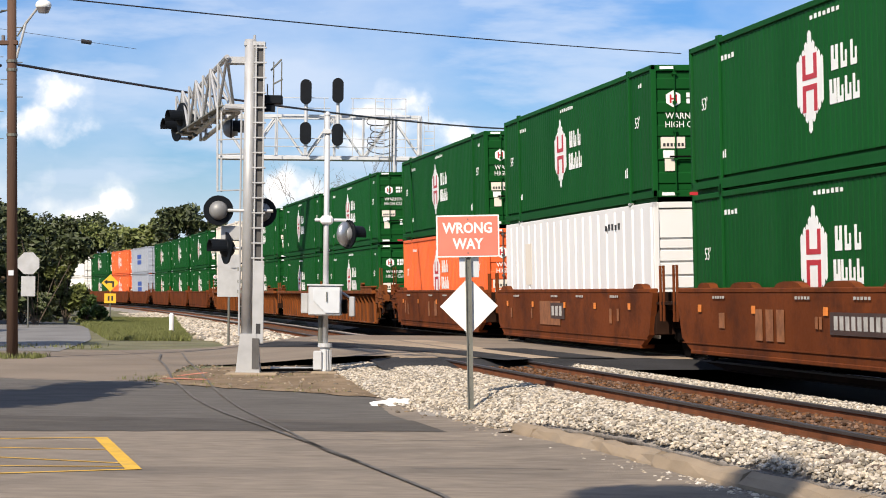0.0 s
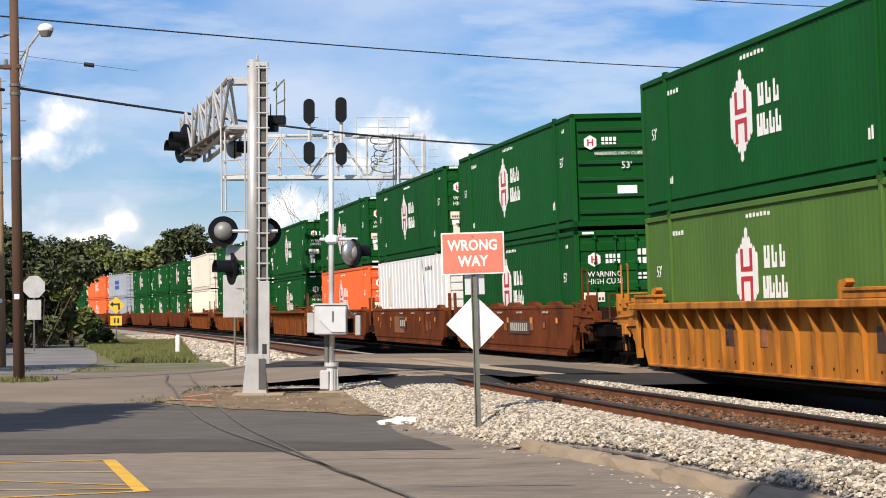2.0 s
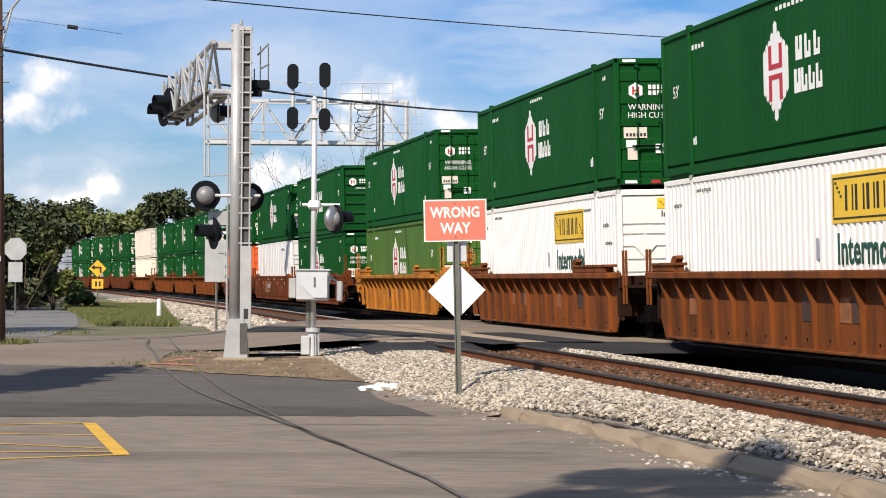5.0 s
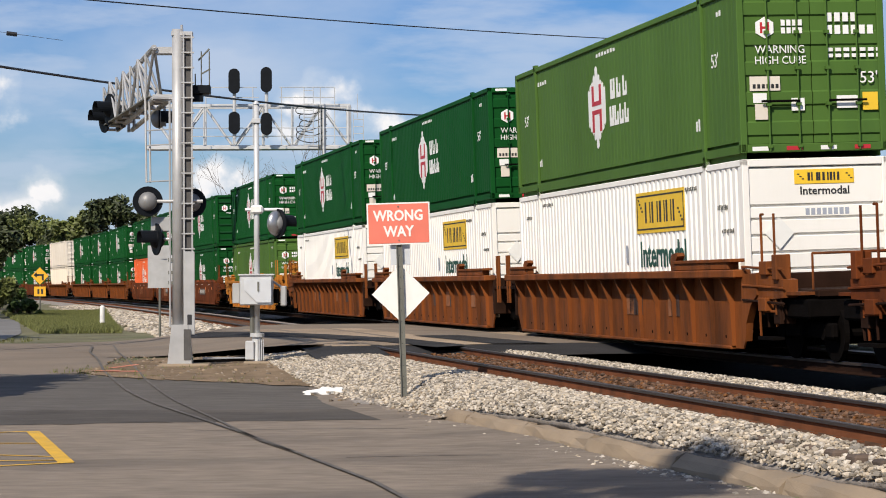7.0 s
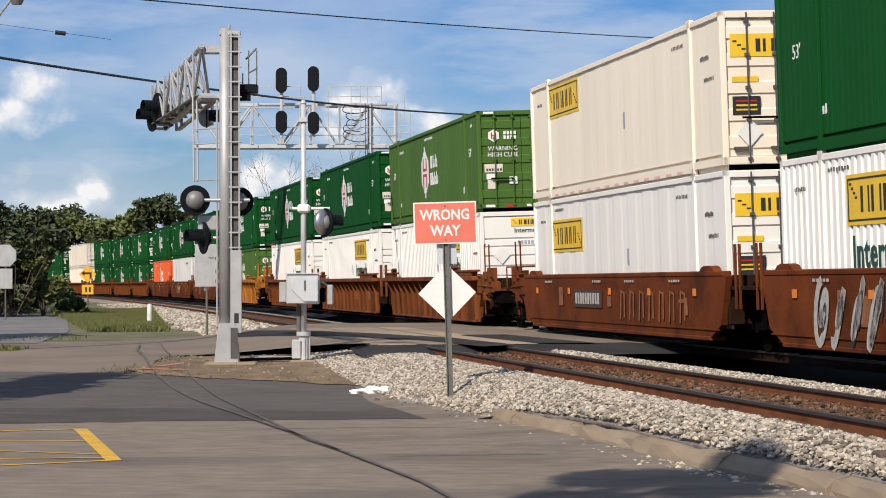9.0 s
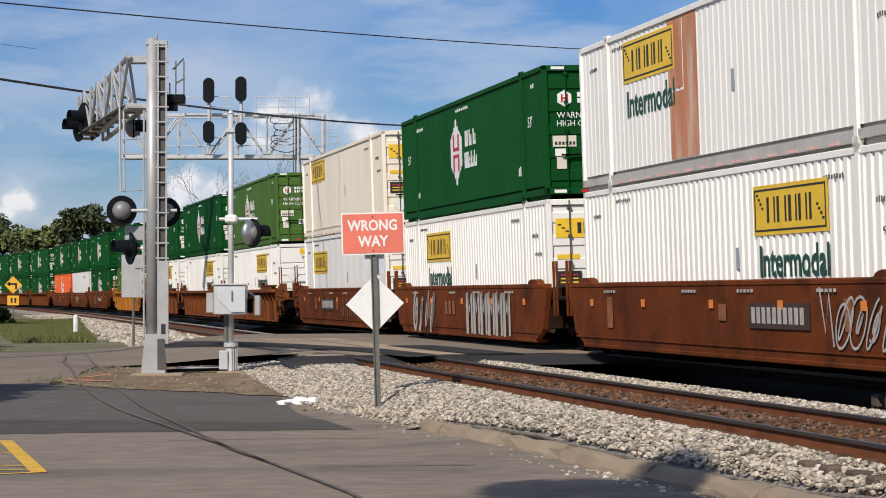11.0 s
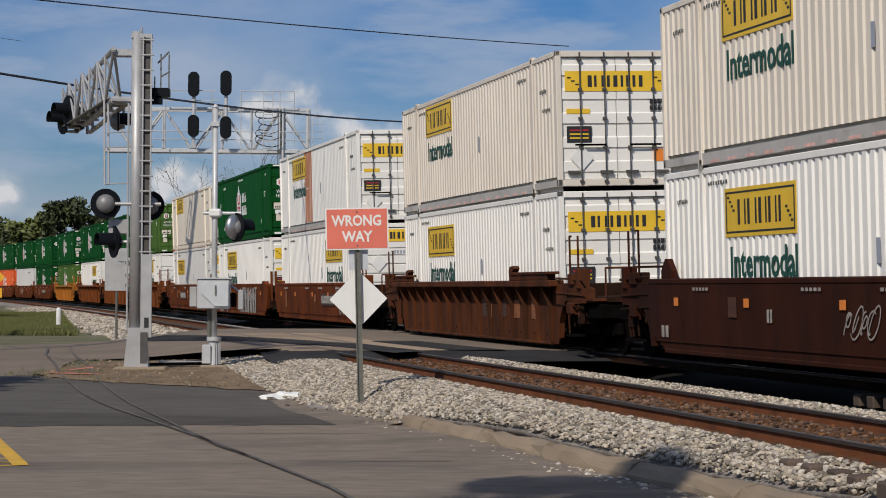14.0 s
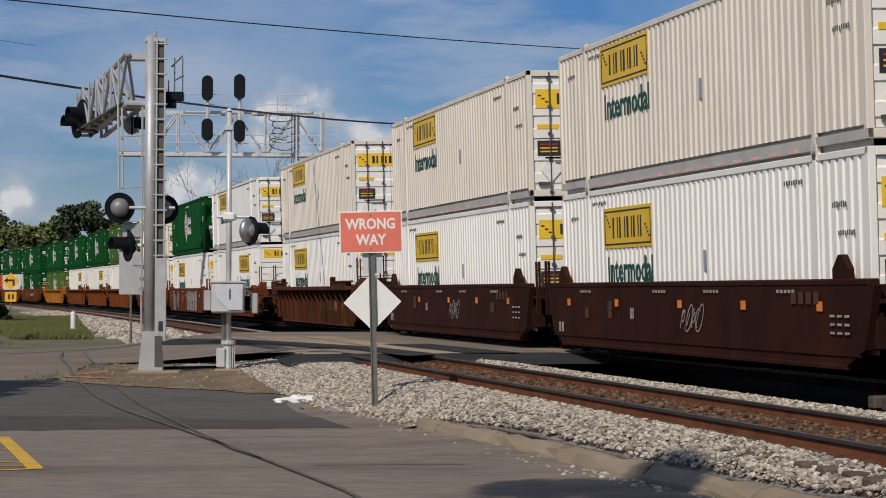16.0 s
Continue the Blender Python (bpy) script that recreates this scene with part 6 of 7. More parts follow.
flasher_mast()


def signal_bridge():
    y = 108.0
    root = thing("signal_bridge", pose(0, y, 0), label="silver steel railway signal bridge with black signal heads", category="signal bridge")
    x0, x1, z0, z1, dep = -11.2, -1.14, 8.57, 10.64, 1.0
    for z in (z0, z1):
        for yy in (0, dep):
            part("chord", bx(x0, x1, yy - 0.07, yy + 0.07, z - 0.08, z + 0.08, bev=0.01), M_SILVER, root)
    n = 7
    w = (x1 - x0) / n
    for yy in (0, dep):
        for k in range(n):
            a, b = x0 + k * w, x0 + (k + 1) * w
            part("brace", rd((a, yy, z0 if k % 2 else z1), (b, yy, z1 if k % 2 else z0), 0.055, n=6), M_SILVER, root)
            part("upright", rd((b, yy, z0), (b, yy, z1), 0.05, n=6), M_SILVER, root)
    for k in range(n + 1):
        for z in (z0, z1):
            part("cross_tie", rd((x0 + k * w, 0, z), (x0 + k * w, dep, z), 0.04, n=6), M_SILVER, root)
    part("walkway", bx(x0, x1 + 0.4, 0.1, dep - 0.1, z0 + 0.09, z0 + 0.13), M_SILVER, root, "steel grating walkway")
    # legs down behind the train
    for x in (x1 - 1.3, x1 - 0.1):
        for yy in (0, dep):
            part("leg", rd((x, yy, 0.2), (x, yy, z1), 0.1, n=10), M_SILVER, root)
    for k in range(4):
        part("leg_brace", rd((x1 - 1.3, 0, 0.5 + 2 * k), (x1 - 0.1, 0, 2.5 + 2 * k), 0.05, n=6), M_SILVER, root)
    for sx in (x1 - 1.55, x1 - 1.45):
        part("cable_pipe", rd((sx, -0.15, 2), (sx, -0.15, z1), 0.03, n=6), M_POST, root)
    # hand rails of the service cage
    for x in (-8.2, -5.9, -4.5, -3.4, -2.6, -1.9):
        part("rail_post", rd((x, -0.5, z0 + 0.1), (x, -0.5, z1 + 0.85), 0.025, n=6), M_SILVER, root)
    for xa, xb, z in ((-8.3, -7.1, 11.5), (-6.6, -5.7, 11.5), (-4.6, -1.9, 11.5), (-4.6, -1.9, 11.0), (-9.5, -1.2, 9.5), (-9.5, -1.2, 9.1), (-8.2, -5.6, 11.0)):
        part("hand_rail", rd((xa, -0.5, z), (xb, -0.5, z), 0.022, n=6), M_SILVER, root)
    for x in (-3.4, -2.6):
        for k in range(9):
            if x < -3:
                part("ladder_rung", rd((-3.4, -0.52, 8.7 + k * 0.33), (-2.95, -0.52, 8.7 + k * 0.33), 0.018, n=6), M_SILVER, root)
    part("ladder_stile", rd((-2.95, -0.52, 8.6), (-2.95, -0.52, 11.5), 0.022, n=6), M_SILVER, root)
    for k in range(5):
        part("cage_rung", rd((x1 + 0.15, 0, 8.9 + 0.35 * k), (x1 + 0.65, 0, 8.9 + 0.35 * k), 0.02, n=6), M_SILVER, root)
    for x in (x1 + 0.15, x1 + 0.65):
        part("cage_stile", rd((x, 0, 8.8), (x, 0, 10.2), 0.02, n=6), M_SILVER, root)
    part("mast_spike", rd((x1 + 0.35, 0, 10), (x1 + 0.35, 0, 11.2), 0.02, n=6), M_SILVER, root)
    # looped cables
    for k in range(5):
        cu = bpy.data.curves.new("cable_loop", "CURVE")
        cu.dimensions = "3D"
        cu.bevel_depth = 0.025
        cu.bevel_resolution = 1
        sp = cu.splines.new("BEZIER")
        g = random.Random(60 + k)
        pts = [(-2.3, 0, 9.0 + 0.35 * k), (-3.0 - g.random() * 0.6, -0.2, 8.8 + 0.35 * k), (-3.5 - g.random() * 0.5, -0.2, 9.2 + 0.3 * k), (-2.8 - g.random() * 0.5, -0.2, 9.3 + 0.3 * k)]
        sp.bezier_points.add(3)
        for bp, c in zip(sp.bezier_points, pts):
            bp.co = c
            bp.handle_left_type = bp.handle_right_type = "AUTO"
        tmp = new("tmp", cu)
        me = bpy.data.meshes.new_from_object(tmp.evaluated_get(bpy.context.evaluated_depsgraph_get()))
        bpy.data.objects.remove(tmp)
        me.materials.clear()
        me.materials.append(M_WIRE)
        ob = new("cable_loop", me)
        ob.parent = root
    # heads
    for x, zt, zb in ((-6.8, 11.78, 9.74), (-5.23, 11.85, 9.68)):
        part("head_mast", rd((x, -0.6, 9.0), (x, -0.6, 12.2), 0.09, n=10), M_SILVER, root)
        for z, hh in ((zt, 0.62), (zb, 0.55)):
            bm = bmesh.new()
            for i in range(1):
                prism(bm, [(0.28 * math.cos(a) * 1.0, (hh - 0.28) * (1 if math.sin(a) >= 0 else -1) + 0.28 * math.sin(a)) for a in [2 * math.pi * (k + 0.5) / 20 for k in range(20)]], -0.06, 0.02)
            bm.transform(Matrix.Translation((x, -0.75, z)))
            hd = part("signal_head", bm, M_SIGBLACK, root, "black oval signal head")
            for q in (-0.26, 0.08, 0.36):
                bm = rd((x, -0.72, z + q), (x, -0.5, z + q), 0.13, n=12)
                part("lens_hood", bm, M_SIGBLACK, hd)
    return root


signal_bridge()

# ---- road signs ----


def wrong_way():
    z0 = land(0.43, 31.83)
    root = thing("wrong_way_sign", pose(0.43, 31.83, z0, 0, -1.6, 0), label="red and white wrong way sign on a leaning steel post", category="road sign")
    bm = bmesh.new()
    for a, b, c, d in ((-0.045, 0.045, -0.005, 0.02), (-0.045, -0.03, -0.035, 0.0), (0.03, 0.045, -0.035, 0.0)):
        box(bm, a, b, c, d, -0.3, 2.36)
    part("post", bm, M_POST, root, "grey-green steel U-channel post")
    for k in range(26):
        if k % 2 == 0:
            part("bolt_hole", rd((0, -0.008, 0.2 + k * 0.08), (0, -0.004, 0.2 + k * 0.08), 0.007, n=6), M_BLACK, root)
    bm = bx(-0.457, 0.457, -0.045, -0.04, 2.275, 2.885)
    part("panel", bm, M_CAP, root, "white sign sheet")
    bm = bx(-0.437, 0.437, -0.0495, -0.0475, 2.295, 2.865)
    part("red_field", bm, M_SIGNRED, root, "faded red field")
    face = Matrix(((1, 0, 0, 0), (0, 0, -1, 0), (0, 1, 0, 0), (0, 0, 0, 1)))
    text_part("lettering", "WRONG", 0.215, M_CAP, root, Matrix.Translation((0.0, -0.052, 2.69)) @ face, "white capital letters", 0.003, 0.84, 0.006)
    text_part("lettering", "WAY", 0.215, M_CAP, root, Matrix.Translation((0.0, -0.052, 2.46)) @ face, "white capital letters", 0.003, 0.86, 0.006)
    for z in (2.825, 2.335):
        part("bolt", rd((0, -0.06, z), (0, -0.045, z), 0.012, n=6), M_POST, root)
    part("small_plate", bx(-0.13, 0.155, 0.024, 0.03, 1.98, 2.31, bev=0.002), M_SIGNBACK, root, "bare aluminium back of a small sign")
    bm = bmesh.new()
    r = 0.42
    prism(bm, [(-r, 1.56), (0, 1.56 - r), (r, 1.56), (0, 1.56 + r)], 0.024, 0.03)
    part("diamond_plate", bm, M_CAP, root, "bare white back of a diamond sign")
    return root


wrong_way()


def post_sign(name, x, y, w, h, zc, material, label, diamond=False, extra=None, post=0.035, back=False):
    z0 = land(x, y)
    root = thing(name, pose(x, y, z0), label=label, category="road sign")
    part("post", rd((0, 0.03, -0.2), (0, 0.03, zc + h / 2), post, n=8), M_POST, root)
    bm = bmesh.new()
    if diamond:
        prism(bm, [(-w / 2, zc), (0, zc - h / 2), (w / 2, zc), (0, zc + h / 2)], -0.02, -0.01)
    else:
        box(bm, -w / 2, w / 2, -0.02, -0.01, zc - h / 2, zc + h / 2)
    part("panel", bm, material, root)
    if extra:
        extra(root)
    return root


def turn_marks(root):
    bm = bmesh.new()
    box(bm, -0.22, 0.2, -0.026, -0.022, 2.05, 2.15)
    box(bm, 0.1, 0.2, -0.026, -0.022, 1.82, 2.08)
    prism(bm, [(-0.34, 2.1), (-0.16, 1.96), (-0.16, 2.24)], -0.026, -0.022)
    part("arrow", bm, M_BLACK, root, "black bent arrow")
    part("speed_plate", bx(-0.3, 0.3, -0.02, -0.01, 1.0, 1.5), M_SIGNY, root, "yellow plate")
    for x in (-0.13, 0.06):
        part("figure_bar", bx(x, x + 0.1, -0.026, -0.022, 1.12, 1.38), M_BLACK, root)


post_sign("turn_warning_sign", -17.3, 114.0, 0.9, 0.9, 2.05, M_SIGNY, "yellow diamond warning sign with a bent black arrow", True, turn_marks)
post_sign("road_sign_back", -6.05, 62.0, 0.66, 1.2, 2.05, M_ALU, "bare grey back of a tall rectangular road sign")


def stop_back():
    x, y = -17.6, 93.0
    root = thing("stop_sign", pose(x, y, land(x, y)), label="grey back of an octagonal sign above a plain plate", category="road sign")
    part("post", rd((0, 0.03, -0.2), (0, 0.03, 3.0), 0.035), M_POST, root)
    bm = bmesh.new()
    prism(bm, [(0.5 * math.cos(math.pi / 8 + k * math.pi / 4), 2.75 + 0.5 * math.sin(math.pi / 8 + k * math.pi / 4)) for k in range(8)], -0.02, -0.01)
    part("octagon_plate", bm, M_ALU, root)
    part("lower_plate", bx(-0.3, 0.3, -0.02, -0.01, 1.35, 2.2), M_ALU, root)


stop_back()
z0 = land(-10.0, 80.9)
marker = thing("marker_post", pose(-10.0, 80.9, z0), label="white plastic marker post in the grass", category="post")
part("shaft", rd((0, 0, -0.1), (0, 0, 0.74), 0.09, n=12), M_CAP, marker)
part("cap", rd((0, 0, 0.74), (0, 0, 0.8), 0.09, 0.05, n=12), M_CAP, marker)

# ---- poles and wires ----


def wire(name, a, b, sag, r, label, parent=None):
    bm = bmesh.new()
    a, b = Vector(a), Vector(b)
    n = 24
    prev = None
    side = (b - a).cross(Vector((0, 0, 1))).normalized()
    for i in range(n + 1):
        k = i / n
        p = a.lerp(b, k)
        p.z -= sag * 4 * k * (1 - k)
        ring = [bm.verts.new(p + side * r * math.cos(q * 1.2566) + Vector((0, 0, r * math.sin(q * 1.2566)))) for q in range(5)]
        if prev:
            for q in range(5):
                bm.faces.new((prev[q], prev[(q + 1) % 5], ring[(q + 1) % 5], ring[q]))
        prev = ring
    ob = part(name, bm, M_WIRE, parent)
    if parent is None:
        tagged(ob, label, "cable")
    return ob


def power_pole(x, y, h, r, label, lamp=False, wood=None):
    z0 = land(x, y)
    root = thing("utility_pole", pose(x, y, z0, 0, -0.9, 0), label=label, category="utility pole")
    part("shaft", rd((0, 0, -0.5), (0, 0, h), r, r * 0.72, n=16), wood or M_WOOD, root, smooth=True)
    for z in (6.6, 6.8, 5.1):
        part("band", rd((0, 0, z), (0, 0, z + 0.06), r * 0.95, n=12), M_POST, root)
    for z in (1.9,):
        part("plate", bx(-0.06, 0.06, -r - 0.01, -r + 0.03, z, z + 0.12), M_SIGNBACK, root)
    for k in range(7):
        part("step_iron", rd((-0.25 if k % 2 else 0, -0.02, 6.0 + k * 0.4), (0 if k % 2 else 0.25, -0.02, 6.0 + k * 0.4), 0.012, n=5), M_POST, root)
    if lamp:
        part("lamp_arm", rd((0.1, 0, 6.9), (0.32, 0, 7.7), 0.03), M_ALU, root)
        part("lamp_arm", rd((0.32, 0, 7.7), (0.62, -0.1, 8.05), 0.03), M_ALU, root)
        part("arm_brace", rd((0.12, 0, 7.4), (0.34, 0, 7.75), 0.02), M_POST, root)
        bm = bmesh.new()
        bmesh.ops.create_uvsphere(bm, u_segments=16, v_segments=8, radius=0.17)
        bm.transform(Matrix.Translation((0.75, -0.12, 8.1)) @ Matrix.Diagonal((1.1, 1.1, 0.75, 1)))
        lum = part("lamp_head", bm, M_CAP, root, "white street lamp head", smooth=True)
        part("lamp_lens", rd((0.75, -0.12, 7.92), (0.75, -0.12, 8.05), 0.11, 0.17, n=14), M_LENS, lum)
        part("crossarm", bx(-0.9, 0.15, -0.1, 0.0, 7.2, 7.3, bev=0.01), M_WOOD, root)
        for k in range(4):
            part("insulator", rd((-0.85 + k * 0.22, -0.05, 7.3), (-0.85 + k * 0.22, -0.05, 7.42), 0.04, n=8), M_LENS, root)
    return root


power_pole(-9.85, 50.24, 10.5, 0.135, "dark brown timber utility pole with a street lamp", True)
power_pole(-13.05, 64.0, 8.5, 0.13, "pale weathered timber pole beside the road", wood=M_PALEWOOD)
slim = thing("street_post", pose(-12.1, 57.0, land(-12.1, 57.0)), label="slim black lamp post by the road", category="post")
part("shaft", rd((0, 0, -0.2), (0, 0, 2.1), 0.06), M_SIGBLACK, slim)
part("globe", rd((0, 0, 2.1), (0, 0, 2.22), 0.08, 0.05), M_CAP, slim)

OW = "black overhead cable sagging across the railway"
wire("overhead_cable", (-9.95, 50.2, 7.05), (5.6, 104, 9.75), 0.35, 0.034, OW)
wire("overhead_cable", (-10.2, 50.2, 7.0), (-26, 30, 7.4), 0.3, 0.04, OW)
wire("overhead_cable", (-20.3, 43.0, 8.9), (10.8, 100, 13.03), 0.25, 0.022, OW)
wire("overhead_cable", (-4.6, 66.0, 12.2), (17.6, 98, 15.5), 0.1, 0.02, OW)
wire("overhead_cable", (-3.0, 62.0, 11.95), (18.6, 96, 15.85), 0.1, 0.02, OW)
wire("overhead_cable", (-10.4, 50.2, 7.7), (-26, 34, 9.4), 0.3, 0.02, OW)
wire("overhead_cable", (-10.0, 50.2, 8.3), (-24, 70, 9.0), 0.3, 0.02, OW)
w3 = wire("overhead_cable", (-40.0, 70.0, 13.78), (-9.9, 70.1, 9.64), 0.0, 0.007, "thin cable with a dark splice")
sp = part("splice", rd((-11.66, 70.0, 9.86), (-11.35, 70.1, 9.83), 0.07), M_WIRE, w3)

# ---- the yellow bus far down the side road ----
busx, busy = -26.6, 140.0
bz = land(busx, busy)
bus = thing("school_bus", pose(busx, busy, bz, 0, 0, 8), label="distant yellow bus on the side road", category="bus")
part("body", bx(-1.2, 1.2, 0, 9, 0.5, 2.9, bev=0.2), M_SIGNY, bus)
part("bonnet", bx(-1.0, 1.0, -1.2, 0.05, 0.5, 1.6, bev=0.15), M_SIGNY, bus)
part("windscreen", bx(-1.0, 1.0, -0.02, 0.02, 1.65, 2.4), M_GLASS, bus)
part("roof", bx(-1.1, 1.1, -0.05, 9, 2.88, 3.0, bev=0.05), M_CAP, bus)
part("bumper", bx(-1.15, 1.15, -1.35, -1.2, 0.45, 0.75), M_BLACK, bus)
for x in (-0.95, 0.95):
    for y in (-0.4, 7):
        part("wheel", rd((x - 0.15, y, 0.45), (x + 0.15, y, 0.45), 0.45, n=14), M_UNDER, bus)
    part("headlight", rd((x * 0.75, -1.24, 1.05), (x * 0.75, -1.18, 1.05), 0.14, n=10), M_CAP, bus)

# ---- trees, scrub and grass ----


def leaf_mass(rng, blobs, n, size, squash=1.0):
    """Small bent leaf sprays round a set of (centre, radius) clumps."""
    vs, fs = [], []
    tot = sum(r * r for _, r in blobs)
    for c, r in blobs:
        for _ in range(int(n * r * r / tot)):
            d = Vector((rng.gauss(0, 1), rng.gauss(0, 1), rng.gauss(0, 1))).normalized()
            p = c + d * r * (rng.random() ** 0.4) * rng.uniform(0.75, 1.12)
            u = Vector((rng.gauss(0, 1), rng.gauss(0, 1), rng.gauss(0, 0.7))).normalized()
            w = u.orthogonal().normalized()
            w.rotate(Matrix.Rotation(rng.uniform(0, 6.28), 3, u))
            k = size * rng.uniform(0.5, 1.4)
            m = u.cross(w) * k * 0.25
            o = len(vs)
            vs += [p - u * k, p - w * k * 0.55 + m, p + u * k, p + w * k * 0.55 + m]
            fs += [(o, o + 1, o + 2), (o, o + 2, o + 3)]
    return vs, fs


def tree(x, y, h, spread, seed, n, size, leafm, label, trunk=True, low=0.25):
    rng = random.Random(seed)
    z0 = land(x, y)
    root = thing("tree", pose(x, y, z0), label=label, category="tree")
    bm = bmesh.new()
    tr = h * 0.022 + 0.08
    rod(bm, (0, 0, -0.3), (0.1, 0, h * 0.45), tr, tr * 0.6, n=10)
    blobs = []
    k = 11 + int(spread)
    for i in range(k):
        a = 2 * math.pi * i / k + rng.uniform(-0.4, 0.4)
        q = rng.random()
        z = h * (low + (0.93 - low) * q)
        rr = spread * (0.35 + 0.6 * math.sin(math.pi * min(1, 0.15 + 0.85 * (z / h)) ** 1.3)) * rng.uniform(0.45, 1.0)
        c = Vector((math.cos(a) * rr, math.sin(a) * rr, z))
        rod(bm, (0.05, 0, h * rng.uniform(0.2, 0.45)), c, tr * 0.35, tr * 0.08, n=6)
        blobs.append((c, spread * rng.uniform(0.22, 0.42)))
    for i in range(4):
        c = Vector((rng.gauss(0, spread * 0.2), rng.gauss(0, spread * 0.2), h * rng.uniform(0.75, 0.92)))
        rod(bm, (0.1, 0, h * 0.42), c, tr * 0.35, tr * 0.08, n=6)
        blobs.append((c, spread * rng.uniform(0.22, 0.36)))
    part("trunk", bm, M_BARK, root)
    vs, fs = leaf_mass(rng, blobs, n, size)
    me = bpy.data.meshes.new("crown")
    me.from_pydata([v[:] for v in vs], [], fs)
    me.materials.append(leafm)
    ob = new("crown", me)
    ob.parent = root
    ob["kind"] = "stuff"
    return root


T1, T2 = "leafy green broadleaf tree beside the railway", "broadleaf tree with shade put into its leaf colour"
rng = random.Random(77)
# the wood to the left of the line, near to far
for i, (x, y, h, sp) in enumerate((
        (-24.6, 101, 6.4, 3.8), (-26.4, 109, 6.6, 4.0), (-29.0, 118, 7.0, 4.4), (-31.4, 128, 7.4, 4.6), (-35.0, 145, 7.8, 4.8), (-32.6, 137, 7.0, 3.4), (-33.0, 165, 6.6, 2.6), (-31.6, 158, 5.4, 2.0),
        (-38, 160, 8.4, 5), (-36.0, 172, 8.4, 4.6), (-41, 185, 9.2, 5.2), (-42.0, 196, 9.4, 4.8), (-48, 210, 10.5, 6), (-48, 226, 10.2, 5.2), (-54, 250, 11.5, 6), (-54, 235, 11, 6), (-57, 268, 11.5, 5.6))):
    tree(x, y, h, sp, 100 + i, int(4200 + 1400 * rng.random()), 0.24 if y < 130 else 0.32, (M_LEAF, M_SHADELEAF)[i % 3 != 1], (T1, T2)[i % 3 != 1], low=0.08)
# beyond the line
for i, (x, y, h, sp) in enumerate(((-36.5, 300, 13.2, 4.6), (-41, 306, 12.0, 4.4), (-32, 296, 11.6, 4.2), (-46, 320, 9.5, 5.0), (-50, 326, 11.0, 5.4), (-55, 330, 12.6, 6), (-60, 330, 13.6, 6.5), (-65, 335, 14.4, 7), (-15.8, 262, 12.8, 3.4), (-11.0, 258, 9.6, 3.6), (-19.5, 275, 9.6, 4), (-25, 290, 9, 4.5), (-12, 300, 11, 6), (-3, 300, 12, 7), (8, 300, 12, 7), (20, 300, 12, 8), (34, 300, 12, 8), (-75, 340, 14, 9), (-85, 345, 14, 9))):
    tree(x, y, h, sp, 200 + i, 4200, 0.42, (M_SHADELEAF, M_LEAF)[i % 3 == 1], T1, low=0.1)
# the tree at the roadside, and those whose shade falls on the forecourt
tree(-16.4, 56.0, 10.0, 2.6, 301, 6500, 0.16, M_SHADELEAF, "dark leafy tree behind the utility pole", low=0.35)
tree(-21.6, 79.0, 6.4, 3.0, 305, 5000, 0.2, M_SHADELEAF, "dark leafy tree by the side road", low=0.1)
tree(-10.9, 29.6, 8.6, 2.4, 302, 6000, 0.16, M_LEAF, "roadside tree shading the forecourt", low=0.4)
tree(-4.7, 6.2, 14.0, 1.25, 303, 3600, 0.14, M_LEAF, "tall slim tree shading the kerb", low=0.82)


def bare_tree(x, y, h, seed):
    rng = random.Random(seed)
    bm = bmesh.new()

    def grow(p, d, l, r, depth):
        q = p + d * l
        rod(bm, p, q, r, r * 0.7, n=5, caps=False)
        if depth:
            for _ in range(3):
                e = (d + Vector((rng.gauss(0, 0.45), rng.gauss(0, 0.3), rng.gauss(0.1, 0.3)))).normalized()
                grow(q, e, l * rng.uniform(0.55, 0.8), r * 0.6, depth - 1)
    grow(Vector((0, 0, 0)), Vector((0, 0, 1)), h * 0.45, h * 0.006, 4)
    ob = part("bare_tree", bm, M_BARK)
    ob.matrix_world = pose(x, y, land(x, y))
    return tagged(ob, "bare dead tree with thin twigs behind the train", "tree")


bare_tree(-9.6, 160.0, 9.0, 5)
bare_tree(-6.2, 165.0, 9.6, 6)


def shrub(x, y, h, r, seed, leafm, label):
    rng = random.Random(seed)
    blobs = [(Vector((rng.gauss(0, r * 0.45), rng.gauss(0, r * 0.45), h * rng.uniform(0.12, 0.85))), r * rng.uniform(0.3, 0.5)) for _ in range(9)]
    root = thing("shrub", pose(x, y, land(x, y)), label=label, category="shrub")
    bm = bmesh.new()
    for c, _ in blobs:
        rod(bm, (0, 0, -0.1), c, 0.03, 0.012, n=5)
    part("stem", bm, M_BARK, root)
    vs, fs = leaf_mass(rng, blobs, 1500 if h < 4.5 else 4200, 0.13 if h < 4.5 else 0.19)
    me = bpy.data.meshes.new("leaves")
    me.from_pydata([v[:] for v in vs], [], fs)
    me.materials.append(leafm)
    ob = new("leaves", me)
    ob.parent = root
    ob["kind"] = "stuff"


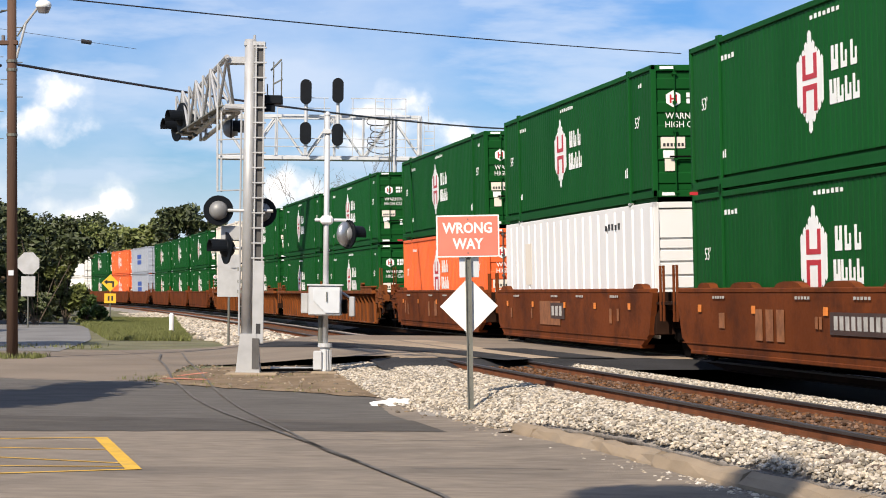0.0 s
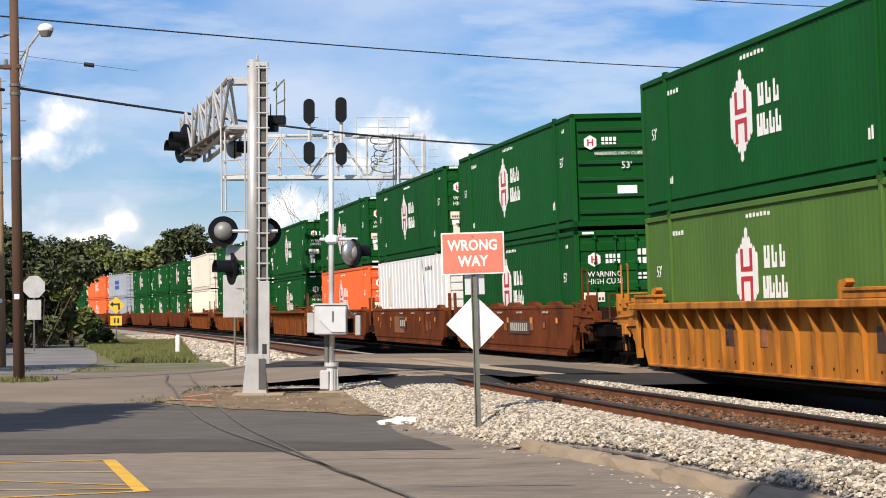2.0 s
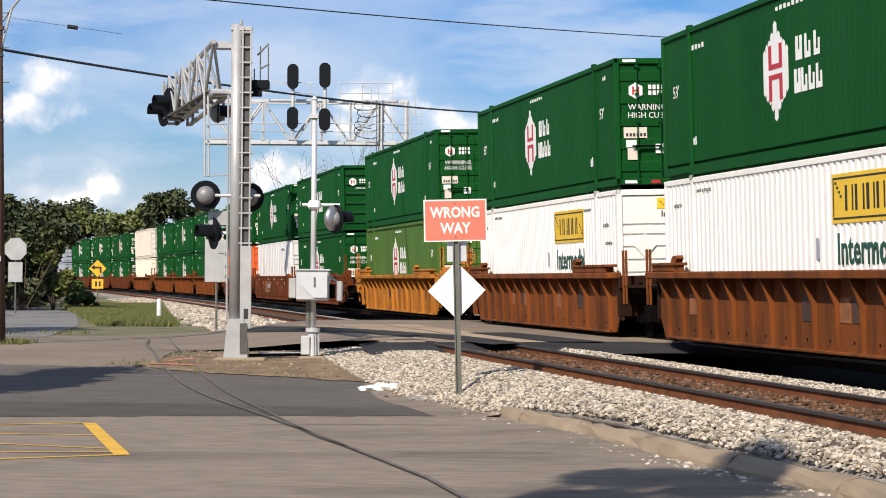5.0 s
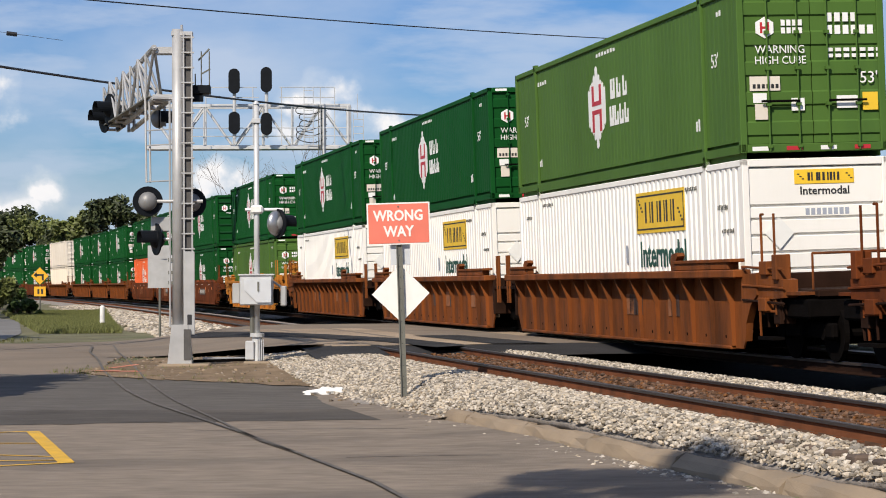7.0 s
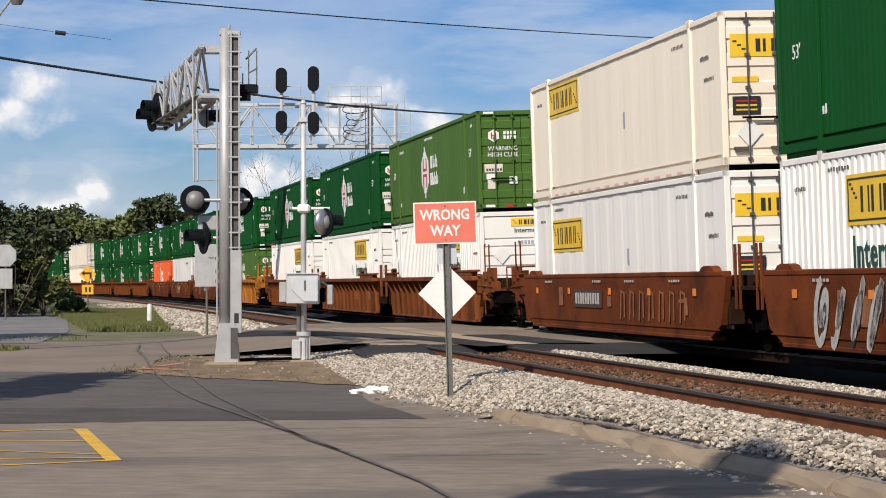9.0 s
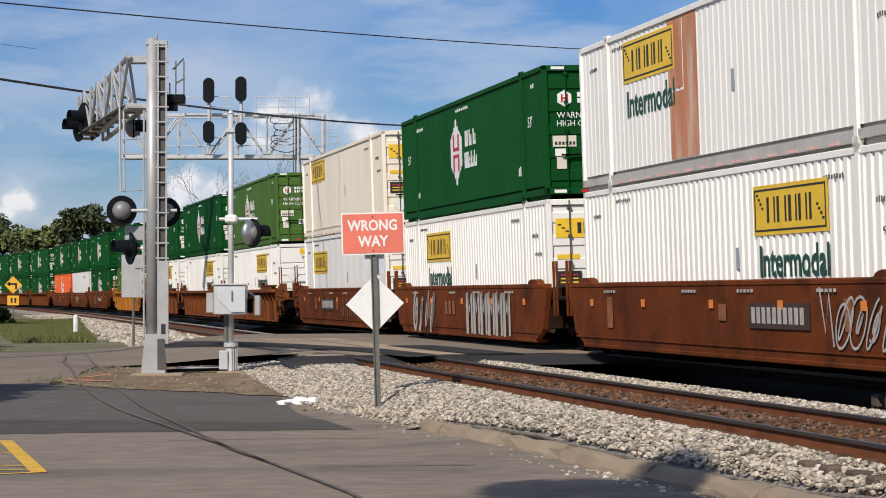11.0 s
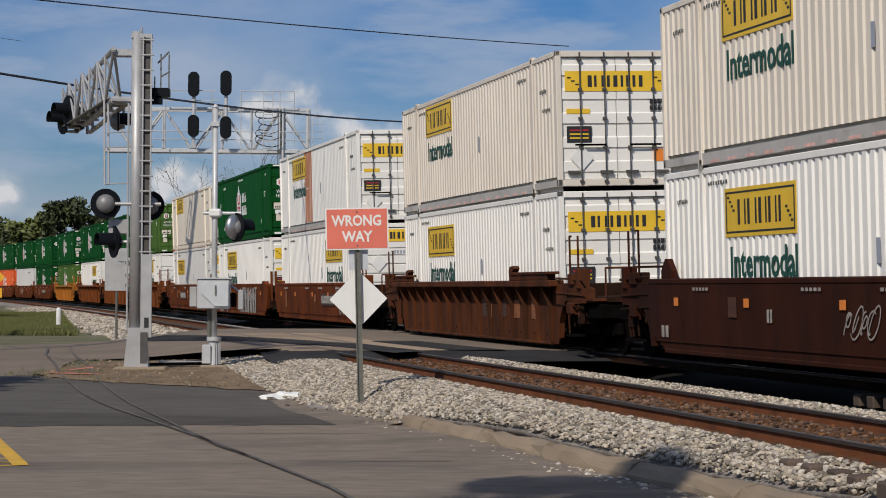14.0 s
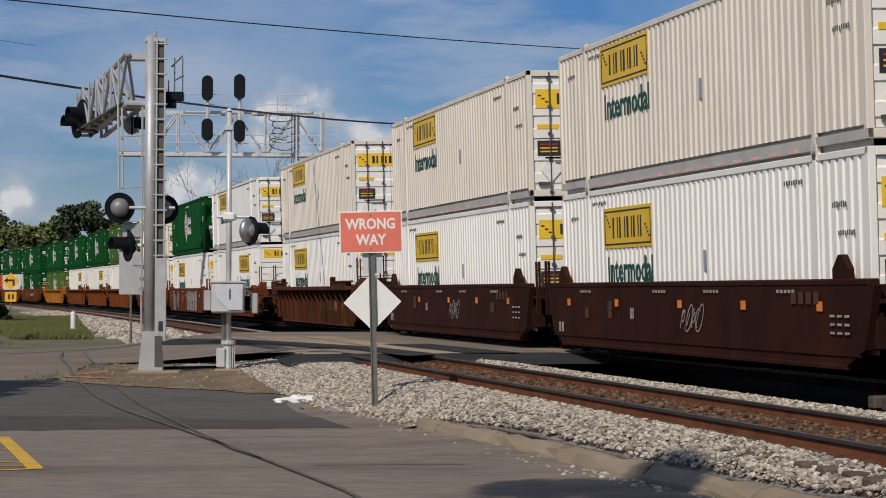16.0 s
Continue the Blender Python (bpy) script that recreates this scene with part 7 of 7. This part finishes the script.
M_BRIGHT = island(mat("bright_leaf", (0.08, 0.13, 0.03), 0.6, 0, 0.25, 0.4, 8, 0), 0.45)
M_DRY = island(mat("dry_scrub", (0.2, 0.15, 0.09), 0.8, 0, 0.25, 0.4, 8, 0), 0.45)
shrub(-17.9, 110, 1.5, 0.5, 1, M_BRIGHT, "bright green shrub at the edge of the grass")
shrub(-16.9, 108, 1.1, 0.45, 2, M_BRIGHT, "bright green shrub at the edge of the grass")
shrub(-20.8, 113, 3.0, 1.3, 3, M_DRY, "dry brown scrub beside the track")
shrub(-23.4, 116, 4.0, 1.5, 4, M_DRY, "dry brown scrub beside the track")
shrub(-21.7, 118, 5.6, 1.3, 8, M_SHADELEAF, "tall dark thicket beside the side road")
shrub(-22.7, 121, 6.2, 1.5, 9, M_SHADELEAF, "tall dark thicket beside the side road")
shrub(-24.0, 125, 6.4, 1.8, 10, M_SHADELEAF, "tall dark thicket beside the side road")
shrub(-18.9, 102, 6.0, 1.7, 11, M_SHADELEAF, "tall dark thicket beside the side road")
shrub(-20.2, 105, 6.6, 1.9, 12, M_SHADELEAF, "tall dark thicket beside the side road")
# dark shrubs added to stand for the deep shade under the trees
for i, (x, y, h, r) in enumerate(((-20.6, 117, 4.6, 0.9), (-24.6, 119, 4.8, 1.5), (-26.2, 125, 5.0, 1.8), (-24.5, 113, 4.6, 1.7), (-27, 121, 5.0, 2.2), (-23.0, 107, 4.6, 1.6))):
    shrub(x, y, h, r, 40 + i, M_SHADELEAF, "dense undergrowth added for the dark shade below the trees")
shrub(-17.9, 104, 4.8, 0.9, 13, M_LEAF, "sunlit leafy shrub at the thicket's edge")
shrub(-14.2, 60, 1.1, 0.9, 7, M_SHADELEAF, "low dark shrub by the pole")


def grass(name, count, place, size, seed, material, label):
    rng = random.Random(seed)
    vs, fs = [], []
    for _ in range(count):
        p = place(rng)
        if p is None:
            continue
        z = land(*p) + 0.01
        for _ in range(5):
            a = rng.uniform(0, 6.28)
            h = size * rng.uniform(0.5, 1.3)
            b = Vector((p[0] + rng.gauss(0, size * 0.3), p[1] + rng.gauss(0, size * 0.3), z))
            w = Vector((math.cos(a), math.sin(a), 0)) * size * 0.09
            t = Vector((rng.gauss(0, 0.3), rng.gauss(0, 0.3), 1)) * h
            o = len(vs)
            vs += [b - w, b + w, b + t]
            fs.append((o, o + 1, o + 2))
    me = bpy.data.meshes.new(name)
    me.from_pydata([v[:] for v in vs], [], fs)
    me.materials.append(material)
    return tagged(new(name, me), label, "grass", kind="stuff")


def verge(rng):
    y = rng.uniform(70, 125)
    k = (y - 70) / 55
    x0 = -10.3 - k * 10.5
    x1 = -8.7 - k * 7.2
    x = rng.uniform(x0 - 0.3, x1 + 0.6)
    return (x, y)


grass("verge_grass", 24000, verge, 0.17, 21, M_GRASS, "long green verge grass between road and ballast")


def weeds(rng):
    c = rng.choice(((-5.1, 40.4), (-4.4, 39.6), (-3.2, 38.9), (-3.4, 41.5), (-2.2, 38.2), (-5.2, 41.0)))
    return (c[0] + rng.gauss(0, 0.45), max(c[1] - 0.2, c[1] + rng.gauss(0, 0.5)))


grass("weeds", 110, weeds, 0.075, 22, M_GRASS, "sparse weeds in the dirt round the signal bases")


def left_verge(rng):
    return (rng.uniform(-19, -9.4), rng.uniform(58.5, 62)) if rng.random() < 0.5 else (rng.uniform(-10.5, -9.2), rng.gauss(50.4, 0.5))


grass("verge_grass", 350, left_verge, 0.12, 23, M_GRASS, "short dry grass at the foot of the pole")


# ---- what moves ----


def motions():
    for ob, place, z in MOVING:
        walk(ob, [(t, on_line(place - gone(t), 1.295, z)) for t in range(17)])


motions()
